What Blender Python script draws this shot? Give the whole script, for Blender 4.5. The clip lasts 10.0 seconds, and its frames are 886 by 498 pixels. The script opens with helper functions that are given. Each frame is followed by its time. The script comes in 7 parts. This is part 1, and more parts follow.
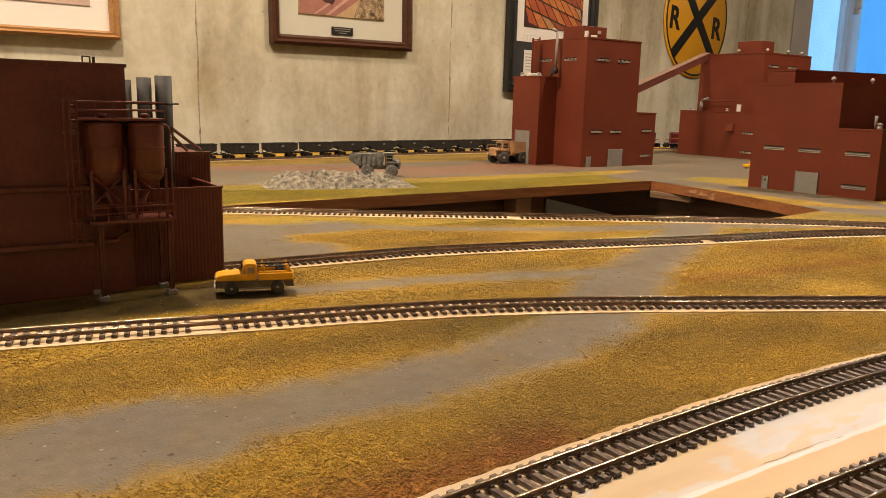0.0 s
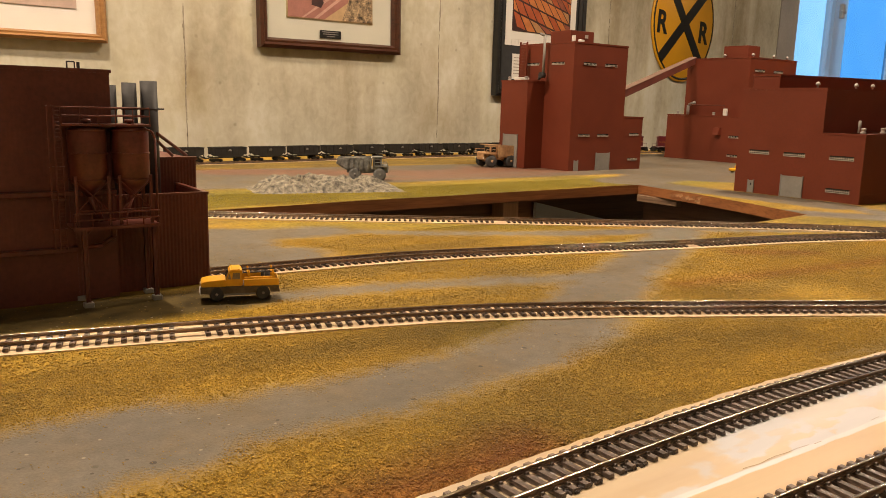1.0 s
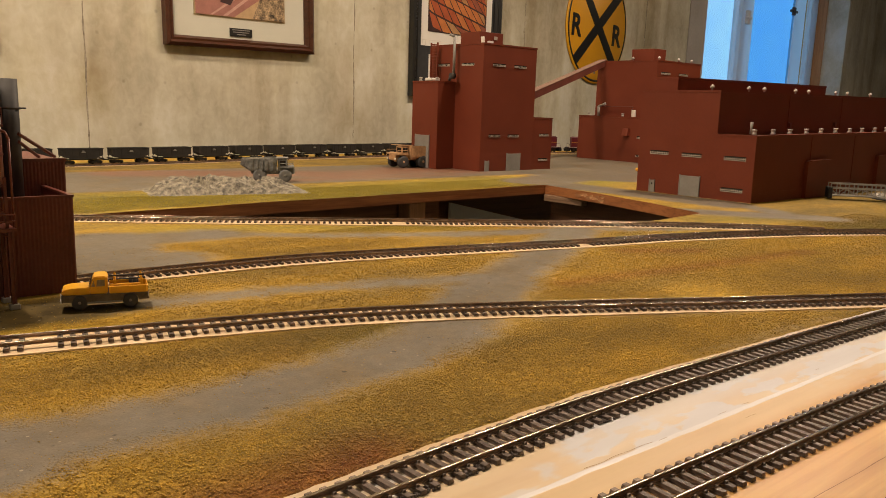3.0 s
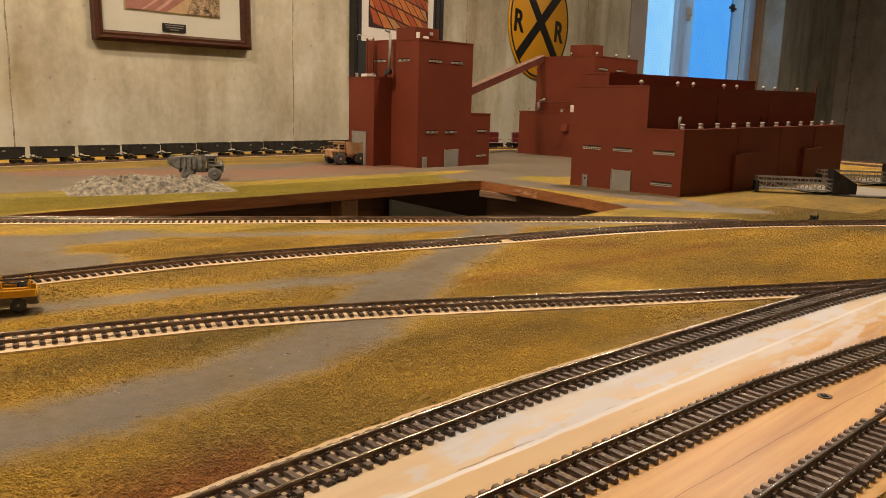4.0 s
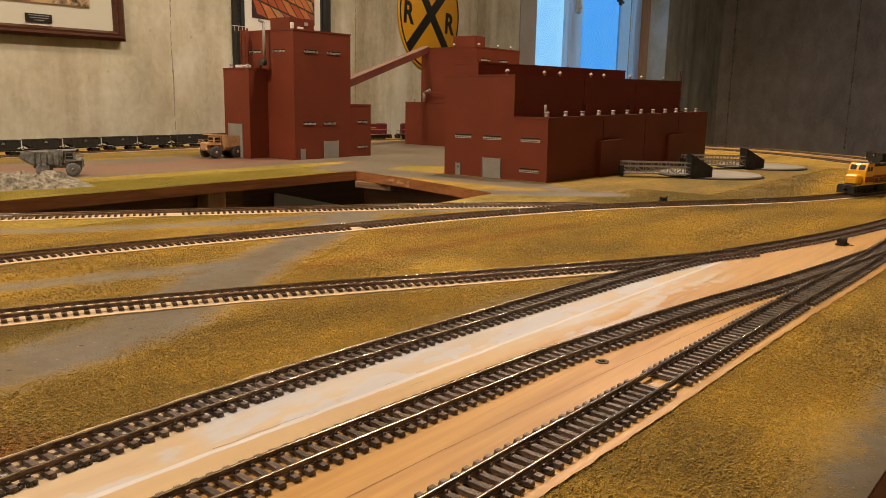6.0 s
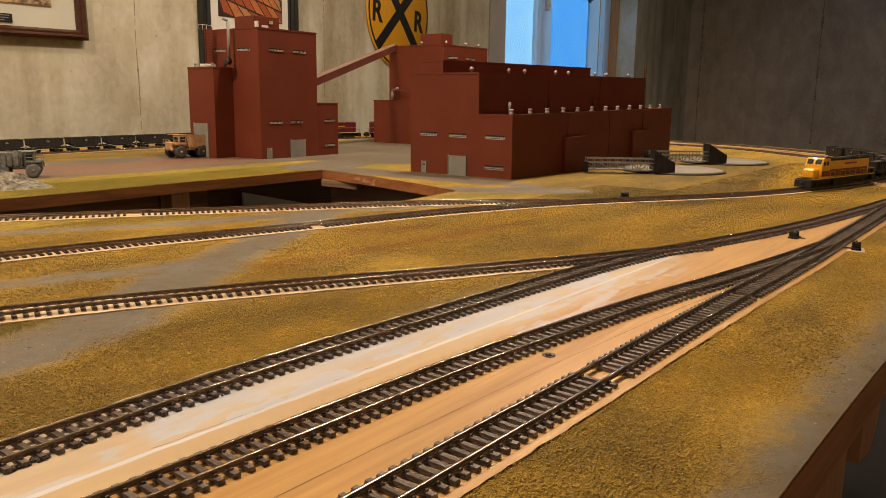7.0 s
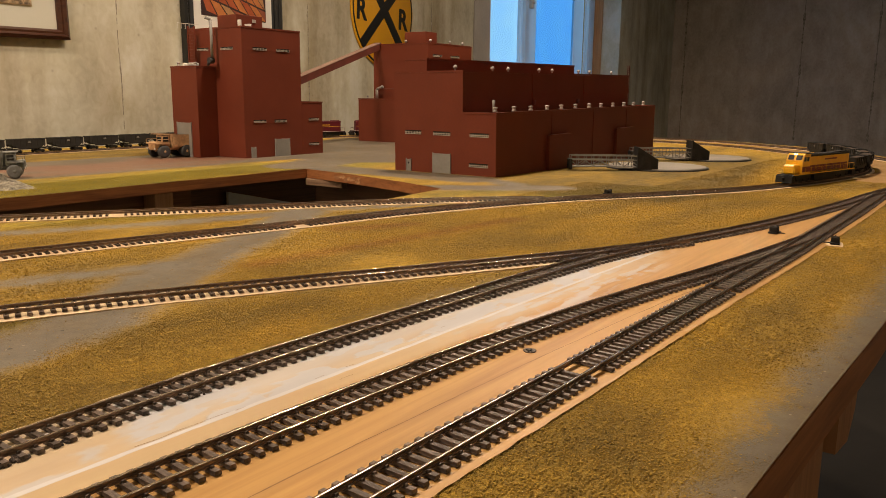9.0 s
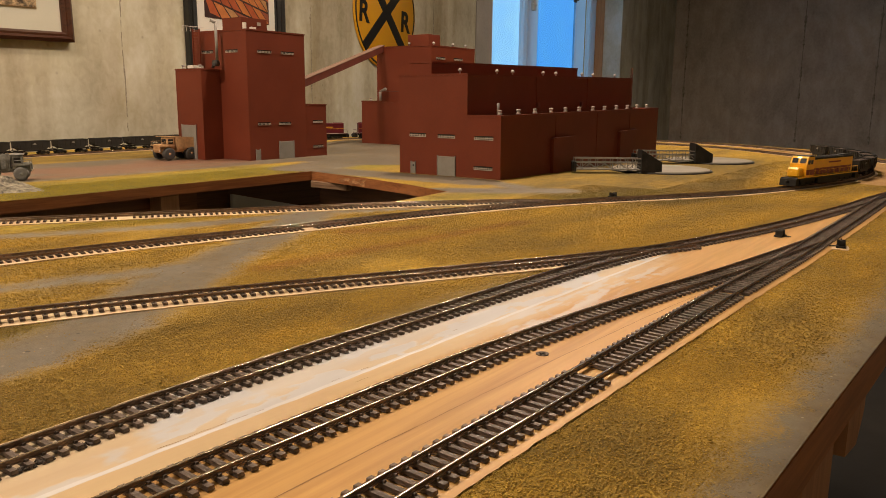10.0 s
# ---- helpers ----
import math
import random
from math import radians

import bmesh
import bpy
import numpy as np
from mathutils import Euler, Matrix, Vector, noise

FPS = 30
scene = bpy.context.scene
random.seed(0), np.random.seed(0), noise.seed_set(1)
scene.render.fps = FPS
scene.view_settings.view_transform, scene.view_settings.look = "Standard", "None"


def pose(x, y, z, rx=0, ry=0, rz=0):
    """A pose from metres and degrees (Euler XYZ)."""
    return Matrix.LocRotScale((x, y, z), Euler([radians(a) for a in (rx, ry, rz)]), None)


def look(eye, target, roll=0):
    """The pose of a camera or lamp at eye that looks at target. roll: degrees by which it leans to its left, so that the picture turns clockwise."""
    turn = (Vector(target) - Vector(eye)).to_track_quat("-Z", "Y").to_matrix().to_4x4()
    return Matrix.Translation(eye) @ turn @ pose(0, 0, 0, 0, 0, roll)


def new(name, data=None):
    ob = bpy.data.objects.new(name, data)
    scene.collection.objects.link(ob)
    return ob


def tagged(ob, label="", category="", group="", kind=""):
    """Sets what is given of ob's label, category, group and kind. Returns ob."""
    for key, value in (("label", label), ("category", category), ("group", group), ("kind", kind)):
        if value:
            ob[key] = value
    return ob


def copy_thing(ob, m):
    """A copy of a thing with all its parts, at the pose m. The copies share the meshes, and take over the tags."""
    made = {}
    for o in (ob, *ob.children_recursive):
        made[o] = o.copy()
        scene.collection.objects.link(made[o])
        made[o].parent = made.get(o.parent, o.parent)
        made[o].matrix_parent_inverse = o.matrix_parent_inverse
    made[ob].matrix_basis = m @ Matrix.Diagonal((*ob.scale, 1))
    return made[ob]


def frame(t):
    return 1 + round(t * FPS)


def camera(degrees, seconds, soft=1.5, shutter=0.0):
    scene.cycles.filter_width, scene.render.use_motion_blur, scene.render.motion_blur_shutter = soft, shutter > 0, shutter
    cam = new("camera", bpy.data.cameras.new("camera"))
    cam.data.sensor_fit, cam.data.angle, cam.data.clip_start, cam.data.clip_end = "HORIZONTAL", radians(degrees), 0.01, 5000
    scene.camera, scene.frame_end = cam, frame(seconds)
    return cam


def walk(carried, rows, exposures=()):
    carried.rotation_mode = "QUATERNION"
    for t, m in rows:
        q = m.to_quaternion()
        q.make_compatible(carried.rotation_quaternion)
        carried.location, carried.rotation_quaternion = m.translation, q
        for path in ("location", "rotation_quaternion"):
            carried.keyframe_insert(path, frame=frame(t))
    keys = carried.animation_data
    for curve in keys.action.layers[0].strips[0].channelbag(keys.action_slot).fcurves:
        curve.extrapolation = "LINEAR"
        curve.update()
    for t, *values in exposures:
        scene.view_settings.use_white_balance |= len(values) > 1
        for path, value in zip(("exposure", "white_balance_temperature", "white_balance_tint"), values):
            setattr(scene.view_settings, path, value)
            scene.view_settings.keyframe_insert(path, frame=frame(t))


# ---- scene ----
# ---------------------------------------------------------------- camera
# the plan's coordinates are in units of UNIT metres, which gives the tracks their 16.5 mm gauge
UNIT = 1.31
cam = camera(59.47, 10.0, soft=0.65)
ROWS = [
    (0.0, -0.0002, 0.0001, 0.1176, 79.284, -1.485, -34.480),
    (0.5, 0.0001, -0.0004, 0.1179, 79.353, -1.503, -34.762),
    (1.0, 0.0010, -0.0021, 0.1196, 79.506, -1.586, -35.267),
    (1.5, 0.0035, -0.0054, 0.1208, 79.683, -1.654, -36.108),
    (2.0, 0.0090, -0.0088, 0.1210, 79.709, -1.734, -37.359),
    (2.5, 0.0173, -0.0125, 0.1205, 79.730, -1.833, -38.926),
    (4.0, 0.0543, -0.0302, 0.1209, 79.533, -1.609, -44.163),
    (4.5, 0.0666, -0.0431, 0.1209, 79.474, -1.405, -45.960),
    (5.0, 0.0757, -0.0546, 0.1208, 79.358, -1.272, -47.778),
    (5.5, 0.0809, -0.0638, 0.1184, 79.269, -1.245, -49.559),
    (6.0, 0.0873, -0.0745, 0.1175, 79.196, -1.086, -50.972),
    (7.5, 0.0917, -0.0900, 0.1188, 79.003, -0.645, -53.490),
    (8.0, 0.0917, -0.0920, 0.1190, 78.966, -0.574, -53.766),
    (8.5, 0.0926, -0.0925, 0.1186, 78.950, -0.519, -53.881),
    (9.0, 0.0915, -0.0906, 0.1183, 78.936, -0.485, -53.968),
    (9.5, 0.0867, -0.0894, 0.1192, 79.000, -0.483, -53.968),
    (10.0, 0.0851, -0.0877, 0.1201, 79.056, -0.527, -53.907),
]
walk(cam, [(t, pose(x * UNIT, y * UNIT, z * UNIT, rx, ry, rz)) for t, x, y, z, rx, ry, rz in ROWS],
     exposures=[(0.0, 0.0), (1.0, 0.0), (2.0, -0.18), (4.0, -0.22), (5.5, -0.21), (7.5, -0.19), (10.0, -0.19)])

# ---------------------------------------------------------------- world and light
world = bpy.data.worlds.new("world")
scene.world = world
world.use_nodes = True
wn = world.node_tree
sky = wn.nodes.new("ShaderNodeTexSky")
sky.sky_type = "NISHITA"
sky.sun_disc = False
sky.sun_elevation, sky.sun_rotation = radians(35), radians(200)
wn.links.new(sky.outputs[0], wn.nodes["Background"].inputs[0])
wn.nodes["Background"].inputs[1].default_value = 0.12


def lamp(name, x, y, z, size, watts, colour, target):
    data = bpy.data.lights.new(name, "AREA")
    data.shape, data.size, data.energy, data.color = "DISK", size * UNIT, watts * UNIT ** 2, colour
    ob = new(name, data)
    ob.matrix_world = look(Vector((x, y, z)) * UNIT, Vector(target) * UNIT)
    return ob


WARM = (1.0, 0.772, 0.560)
lamp("ceiling_and_fill_light", 1.45, 0.70, 1.40, 0.13, 23.0, WARM, (1.35, 0.72, 0))
lamp("ceiling_and_fill_light", 2.25, 0.85, 1.40, 0.13, 11.0, WARM, (1.90, 0.70, 0))
# unseen fill added at the far right to brighten east wall and window jamb
lamp("ceiling_and_fill_light", 4.40, 1.00, 1.40, 0.13, 15.0, WARM, (4.55, 1.10, 0))
lamp("ceiling_and_fill_light", 0.10, 0.98, 1.40, 0.13, 26.0, WARM, (0.10, 1.00, 0))
lamp("ceiling_and_fill_light", -0.90, 0.95, 1.40, 0.13, 16.0, WARM, (-0.90, 0.95, 0))
# unseen weak fill added behind the camera to lift the front faces
lamp("ceiling_and_fill_light", -0.20, -1.00, 1.40, 0.13, 3.3, WARM, (-0.10, -0.60, 0))
scene.view_settings.exposure = 0.0

# ---------------------------------------------------------------- builders


def link(nt, a, b):
    nt.links.new(a, b)


def part(name, bm, mat, parent=None, label="", smooth=False):
    me = bpy.data.meshes.new(name)
    bm.normal_update()
    bm.to_mesh(me)
    bm.free()
    for m in (mat if isinstance(mat, (list, tuple)) else (mat,)):
        me.materials.append(m)
    if smooth:
        for p in me.polygons:
            p.use_smooth = True
    ob = new(name, me)
    ob.parent = parent
    if label:
        ob["label"] = label
    return ob


def thing(name, m, label, category, group="", kind=""):
    ob = new(name)
    ob.empty_display_size = 0.02
    ob.matrix_basis = m
    return tagged(ob, label, category, group, kind)


def bm_():
    return bmesh.new()


def box(bm, x0, y0, z0, x1, y1, z1, bevel=0.0, m=None, mi=0):
    vs = [bm.verts.new((x, y, z)) for x in (x0, x1) for y in (y0, y1) for z in (z0, z1)]
    fs = [bm.faces.new([vs[i] for i in f]) for f in ((0, 1, 3, 2), (4, 6, 7, 5), (0, 4, 5, 1), (2, 3, 7, 6), (0, 2, 6, 4), (1, 5, 7, 3))]
    for f in fs:
        f.material_index = mi
    if bevel:
        es = {e for f in fs for e in f.edges}
        out = bmesh.ops.bevel(bm, geom=list(es), offset=bevel, segments=1, affect="EDGES", profile=0.5)
        vs = list({v for f in out["faces"] for v in f.verts} | {v for v in vs if v.is_valid})
        for f in {f for v in vs for f in v.link_faces}:
            f.material_index = mi
    if m is not None:
        bmesh.ops.transform(bm, matrix=m, verts=vs)
    return vs


def rod(bm, a, b, r, r2=None, n=8, caps=True, mi=0):
    a, b = Vector(a), Vector(b)
    r2 = r if r2 is None else r2
    q = (b - a).to_track_quat("Z", "Y")
    ring = []
    for p, rr in ((a, r), (b, r2)):
        ring.append([bm.verts.new(p + q @ Vector((rr * math.cos(2 * math.pi * i / n), rr * math.sin(2 * math.pi * i / n), 0))) for i in range(n)])
    for i in range(n):
        f = bm.faces.new((ring[0][i], ring[0][(i + 1) % n], ring[1][(i + 1) % n], ring[1][i]))
        f.smooth, f.material_index = n > 6, mi
    if caps:
        bm.faces.new(ring[0][::-1]).material_index = mi
        bm.faces.new(ring[1]).material_index = mi


def lathe(bm, profile, n=20, at=(0, 0, 0), mi=0):
    rings = [[bm.verts.new((at[0] + r * math.cos(2 * math.pi * i / n), at[1] + r * math.sin(2 * math.pi * i / n), at[2] + z)) for i in range(n)] for r, z in profile]
    for a, b in zip(rings, rings[1:]):
        for i in range(n):
            f = bm.faces.new((a[i], a[(i + 1) % n], b[(i + 1) % n], b[i]))
            f.smooth, f.material_index = True, mi
    bm.faces.new(rings[0][::-1])
    bm.faces.new(rings[-1])


def prism(bm, outline, z0, z1, mi=0):
    lo = [bm.verts.new((x, y, z0)) for x, y in outline]
    hi = [bm.verts.new((x, y, z1)) for x, y in outline]
    n = len(lo)
    fs = [bm.faces.new(hi), bm.faces.new(lo[::-1])]
    fs += [bm.faces.new((lo[i], lo[(i + 1) % n], hi[(i + 1) % n], hi[i])) for i in range(n)]
    for f in fs:
        f.material_index = mi


def side_prism(bm, outline, y0, y1, mi=0):
    """An outline in x and z, drawn out along y."""
    a = [bm.verts.new((x, y0, z)) for x, z in outline]
    b = [bm.verts.new((x, y1, z)) for x, z in outline]
    n = len(a)
    fs = [bm.faces.new(a), bm.faces.new(b[::-1])]
    fs += [bm.faces.new((a[(i + 1) % n], a[i], b[i], b[(i + 1) % n])) for i in range(n)]
    for f in fs:
        f.material_index = mi


# ---------------------------------------------------------------- materials


def material(name, colour, rough=0.6, metal=0.0, vary=0.15, scale=40.0, bump=0.0, bump_scale=300.0, second=None, spec=0.5, wave=0.0, stretch=(1, 1, 1)):
    m = bpy.data.materials.new(name)
    m.use_nodes = True
    nt = m.node_tree
    b = nt.nodes["Principled BSDF"]
    tc = nt.nodes.new("ShaderNodeTexCoord")
    mp = nt.nodes.new("ShaderNodeMapping")
    mp.inputs["Scale"].default_value = stretch
    link(nt, tc.outputs["Object"], mp.inputs[0])
    big = nt.nodes.new("ShaderNodeTexNoise")
    big.inputs["Scale"].default_value, big.inputs["Detail"].default_value = scale, 6
    small = nt.nodes.new("ShaderNodeTexNoise")
    small.inputs["Scale"].default_value, small.inputs["Detail"].default_value = bump_scale, 4
    for n in (big, small):
        link(nt, mp.outputs[0], n.inputs["Vector"])
    ramp = nt.nodes.new("ShaderNodeValToRGB")
    c2 = second or tuple(min(1, c * (1 + vary) + 0.02 * vary) for c in colour)
    c1 = tuple(c * (1 - vary) for c in colour)
    ramp.color_ramp.elements[0].position, ramp.color_ramp.elements[0].color = 0.3, (*c1, 1)
    ramp.color_ramp.elements[1].position, ramp.color_ramp.elements[1].color = 0.72, (*c2, 1)
    link(nt, big.outputs[0], ramp.inputs[0])
    mix = nt.nodes.new("ShaderNodeMix")
    mix.data_type, mix.blend_type = "RGBA", "OVERLAY"
    mix.inputs["Factor"].default_value = min(1.0, vary * 1.5)
    link(nt, ramp.outputs[0], mix.inputs["A"])
    link(nt, small.outputs[0], mix.inputs["B"])
    link(nt, mix.outputs["Result"], b.inputs["Base Color"])
    rr = nt.nodes.new("ShaderNodeMapRange")
    rr.inputs["To Min"].default_value, rr.inputs["To Max"].default_value = max(0.03, rough - 0.1), min(1, rough + 0.1)
    link(nt, small.outputs[0], rr.inputs[0])
    link(nt, rr.outputs[0], b.inputs["Roughness"])
    b.inputs["Metallic"].default_value = metal
    b.inputs["Specular IOR Level"].default_value = spec
    if bump or wave:
        bp = nt.nodes.new("ShaderNodeBump")
        bp.inputs["Strength"].default_value, bp.inputs["Distance"].default_value = max(bump, wave), 0.001
        link(nt, small.outputs[0], bp.inputs["Height"])
        link(nt, bp.outputs[0], b.inputs["Normal"])
    return m


def vary_by_object(m, lo, hi):
    """Each object that shares the material gets its own tone."""
    nt = m.node_tree
    b = nt.nodes["Principled BSDF"]
    old = b.inputs["Base Color"].links[0].from_socket
    oi = nt.nodes.new("ShaderNodeObjectInfo")
    r = nt.nodes.new("ShaderNodeValToRGB")
    r.color_ramp.elements[0].color, r.color_ramp.elements[1].color = (*lo, 1), (*hi, 1)
    link(nt, oi.outputs["Random"], r.inputs[0])
    x = nt.nodes.new("ShaderNodeMix")
    x.data_type, x.blend_type = "RGBA", "MULTIPLY"
    x.inputs["Factor"].default_value = 1.0
    link(nt, old, x.inputs["A"])
    link(nt, r.outputs[0], x.inputs["B"])
    link(nt, x.outputs["Result"], b.inputs["Base Color"])


RED = material("brick_red_plastic", (0.152, 0.031, 0.014), 0.55, spec=0.3, vary=0.10, scale=14, bump=0.05, bump_scale=500)
RED_DARK = material("weathered_dark_red_plastic", (0.118, 0.028, 0.018), 0.5, vary=0.25, scale=25, bump=0.08, bump_scale=400)
RUST = material("rust_red_metal_paint", (0.128, 0.032, 0.021), 0.34, vary=0.3, scale=60, bump=0.06, bump_scale=500)
GREY_DOOR = material("grey_plastic", (0.25, 0.24, 0.225), 0.6, vary=0.1)
STACK = material("dark_grey_stack", (0.030, 0.029, 0.030), 0.6, vary=0.3, scale=80)
WHITE = material("white_plastic", (0.72, 0.70, 0.66), 0.5, vary=0.08)
TIE = material("brown_plastic_tie", (0.105, 0.078, 0.062), 0.5, vary=0.6, scale=260, bump=0.5, bump_scale=900, stretch=(1, 0.4, 1), second=(0.225, 0.178, 0.147))
vary_by_object(TIE, (0.55, 0.5, 0.48), (1.25, 1.2, 1.18))
RAIL_SIDE = material("browned_rail", (0.30, 0.202, 0.140), 0.42, metal=0.65, vary=0.35, scale=100)
RAIL_TOP = material("bright_rail_head", (0.60, 0.52, 0.44), 0.22, metal=1.0, vary=0.15, scale=60)
BLACK = material("black_paint", (0.011, 0.010, 0.010), 0.62, vary=0.4, scale=80, spec=0.3)
CAR_GREY = material("dark_grey_car_paint", (0.015, 0.0135, 0.0125), 0.72, vary=0.3, scale=60)
LOCO_RED = material("maroon_locomotive_paint", (0.105, 0.010, 0.016), 0.4, vary=0.15, scale=40)
LOCO_YELLOW = material("yellow_locomotive_paint", (0.88, 0.47, 0.016), 0.4, vary=0.08, scale=40)
TRIM_RED = material("red_stripe_paint", (0.20, 0.018, 0.014), 0.45, vary=0.1)
TRUCK_YELLOW = material("yellow_truck_paint", (0.82, 0.42, 0.015), 0.4, vary=0.12, scale=120)
MUD = material("dusty_brown_paint", (0.125, 0.098, 0.068), 0.8, vary=0.3, scale=200)
DUMP_GREY = material("bluish_grey_dump_truck", (0.20, 0.208, 0.205), 0.6, vary=0.35, scale=150, bump=0.1)
DUMP_TAN = material("tan_dump_truck", (0.50, 0.31, 0.16), 0.6, vary=0.2, scale=150, bump=0.1)
RUBBER = material("tyre_rubber", (0.05, 0.05, 0.052), 0.75, vary=0.2, scale=200)
ROCK = material("grey_rock_plaster", (0.085, 0.075, 0.058), 0.65, vary=0.45, scale=170, bump=0.8, bump_scale=600, second=(0.36, 0.325, 0.245))
ALU = material("grey_truss_metal", (0.24, 0.235, 0.225), 0.45, metal=0.2, vary=0.15)
VENT = material("dull_white_vent", (0.40, 0.385, 0.36), 0.6, vary=0.2, scale=200)
DISC = material("pale_grey_disc", (0.235, 0.215, 0.185), 0.7, vary=0.12, scale=20)
# opaque tan stands in for the lit cab interior seen through the panes
CAB_GLASS = material("tan_cab_glass", (0.30, 0.235, 0.13), 0.2, vary=0.15, scale=300)
HUB = material("dusty_steel_hub", (0.30, 0.275, 0.235), 0.5, metal=0.3, vary=0.2, scale=300)
GLASS_DARK = material("dark_window_glass", (0.02, 0.02, 0.022), 0.15, vary=0.1)


def wood(name, a, b, along="x", rough=0.55, scale=1.0):
    """Wood with long grain, knots of darker tone and fine fibre relief."""
    m = bpy.data.materials.new(name)
    m.use_nodes = True
    nt = m.node_tree
    bs = nt.nodes["Principled BSDF"]
    tc = nt.nodes.new("ShaderNodeTexCoord")
    mp = nt.nodes.new("ShaderNodeMapping")
    st = [60 * scale, 60 * scale, 60 * scale]
    st["xyz".index(along)] = 3 * scale
    mp.inputs["Scale"].default_value = st
    link(nt, tc.outputs["Object"], mp.inputs[0])
    n1 = nt.nodes.new("ShaderNodeTexNoise")
    n1.inputs["Scale"].default_value, n1.inputs["Detail"].default_value, n1.inputs["Distortion"].default_value = 1.6, 8, 1.2
    n2 = nt.nodes.new("ShaderNodeTexNoise")
    n2.inputs["Scale"].default_value, n2.inputs["Detail"].default_value = 9.0, 4
    link(nt, mp.outputs[0], n1.inputs[0])
    link(nt, mp.outputs[0], n2.inputs[0])
    add = nt.nodes.new("ShaderNodeMath")
    add.operation = "MULTIPLY_ADD"
    link(nt, n2.outputs[0], add.inputs[0])
    add.inputs[1].default_value = 0.45
    link(nt, n1.outputs[0], add.inputs[2])
    ramp = nt.nodes.new("ShaderNodeValToRGB")
    ramp.color_ramp.elements[0].position, ramp.color_ramp.elements[0].color = 0.42, (*a, 1)
    ramp.color_ramp.elements[1].position, ramp.color_ramp.elements[1].color = 0.82, (*b, 1)
    link(nt, add.outputs[0], ramp.inputs[0])
    link(nt, ramp.outputs[0], bs.inputs["Base Color"])
    bs.inputs["Roughness"].default_value = rough
    bp = nt.nodes.new("ShaderNodeBump")
    bp.inputs["Strength"].default_value, bp.inputs["Distance"].default_value = 0.15, 0.0005
    link(nt, add.outputs[0], bp.inputs["Height"])
    link(nt, bp.outputs[0], bs.inputs["Normal"])
    return m


PLY_EDGE_SIDE = wood("orange_brown_side_edge", (0.16, 0.052, 0.018), (0.37, 0.145, 0.048), "y")
PLY_EDGE = wood("orange_brown_board_edge", (0.15, 0.048, 0.016), (0.34, 0.13, 0.042), "x")
PLY_DECK = wood("orange_deck_board_edge", (0.20, 0.068, 0.022), (0.43, 0.172, 0.056), "x")
JOIST = wood("brown_joist_wood", (0.20, 0.085, 0.035), (0.36, 0.17, 0.075), "z")
CREAM = wood("cream_roadbed_wood", (0.54, 0.38, 0.215), (0.75, 0.59, 0.39), "x")
FRAME_DARK = wood("dark_walnut_frame", (0.026, 0.010, 0.006), (0.075, 0.027, 0.014), "x", 0.30)
FRAME_OAK = wood("honey_oak_frame", (0.26, 0.13, 0.045), (0.42, 0.23, 0.09), "x", 0.4)
PINE = wood("pine_window_jamb", (0.40, 0.20, 0.085), (0.55, 0.31, 0.14), "z", 0.5)
MAT_BOARD = material("pale_green_mat_board", (0.60, 0.60, 0.52), 0.9, vary=0.04, scale=8)
MAT_WHITE = material("white_mat_board", (0.80, 0.78, 0.74), 0.9, vary=0.04, scale=8)
BLACK_FRAME = material("black_frame", (0.012, 0.012, 0.012), 0.35, vary=0.2)
SIGN_YELLOW = material("sign_yellow_enamel", (0.80, 0.40, 0.02), 0.35, vary=0.06, scale=5)
SIGN_BLACK = material("sign_black_enamel", (0.012, 0.012, 0.012), 0.35, vary=0.1)


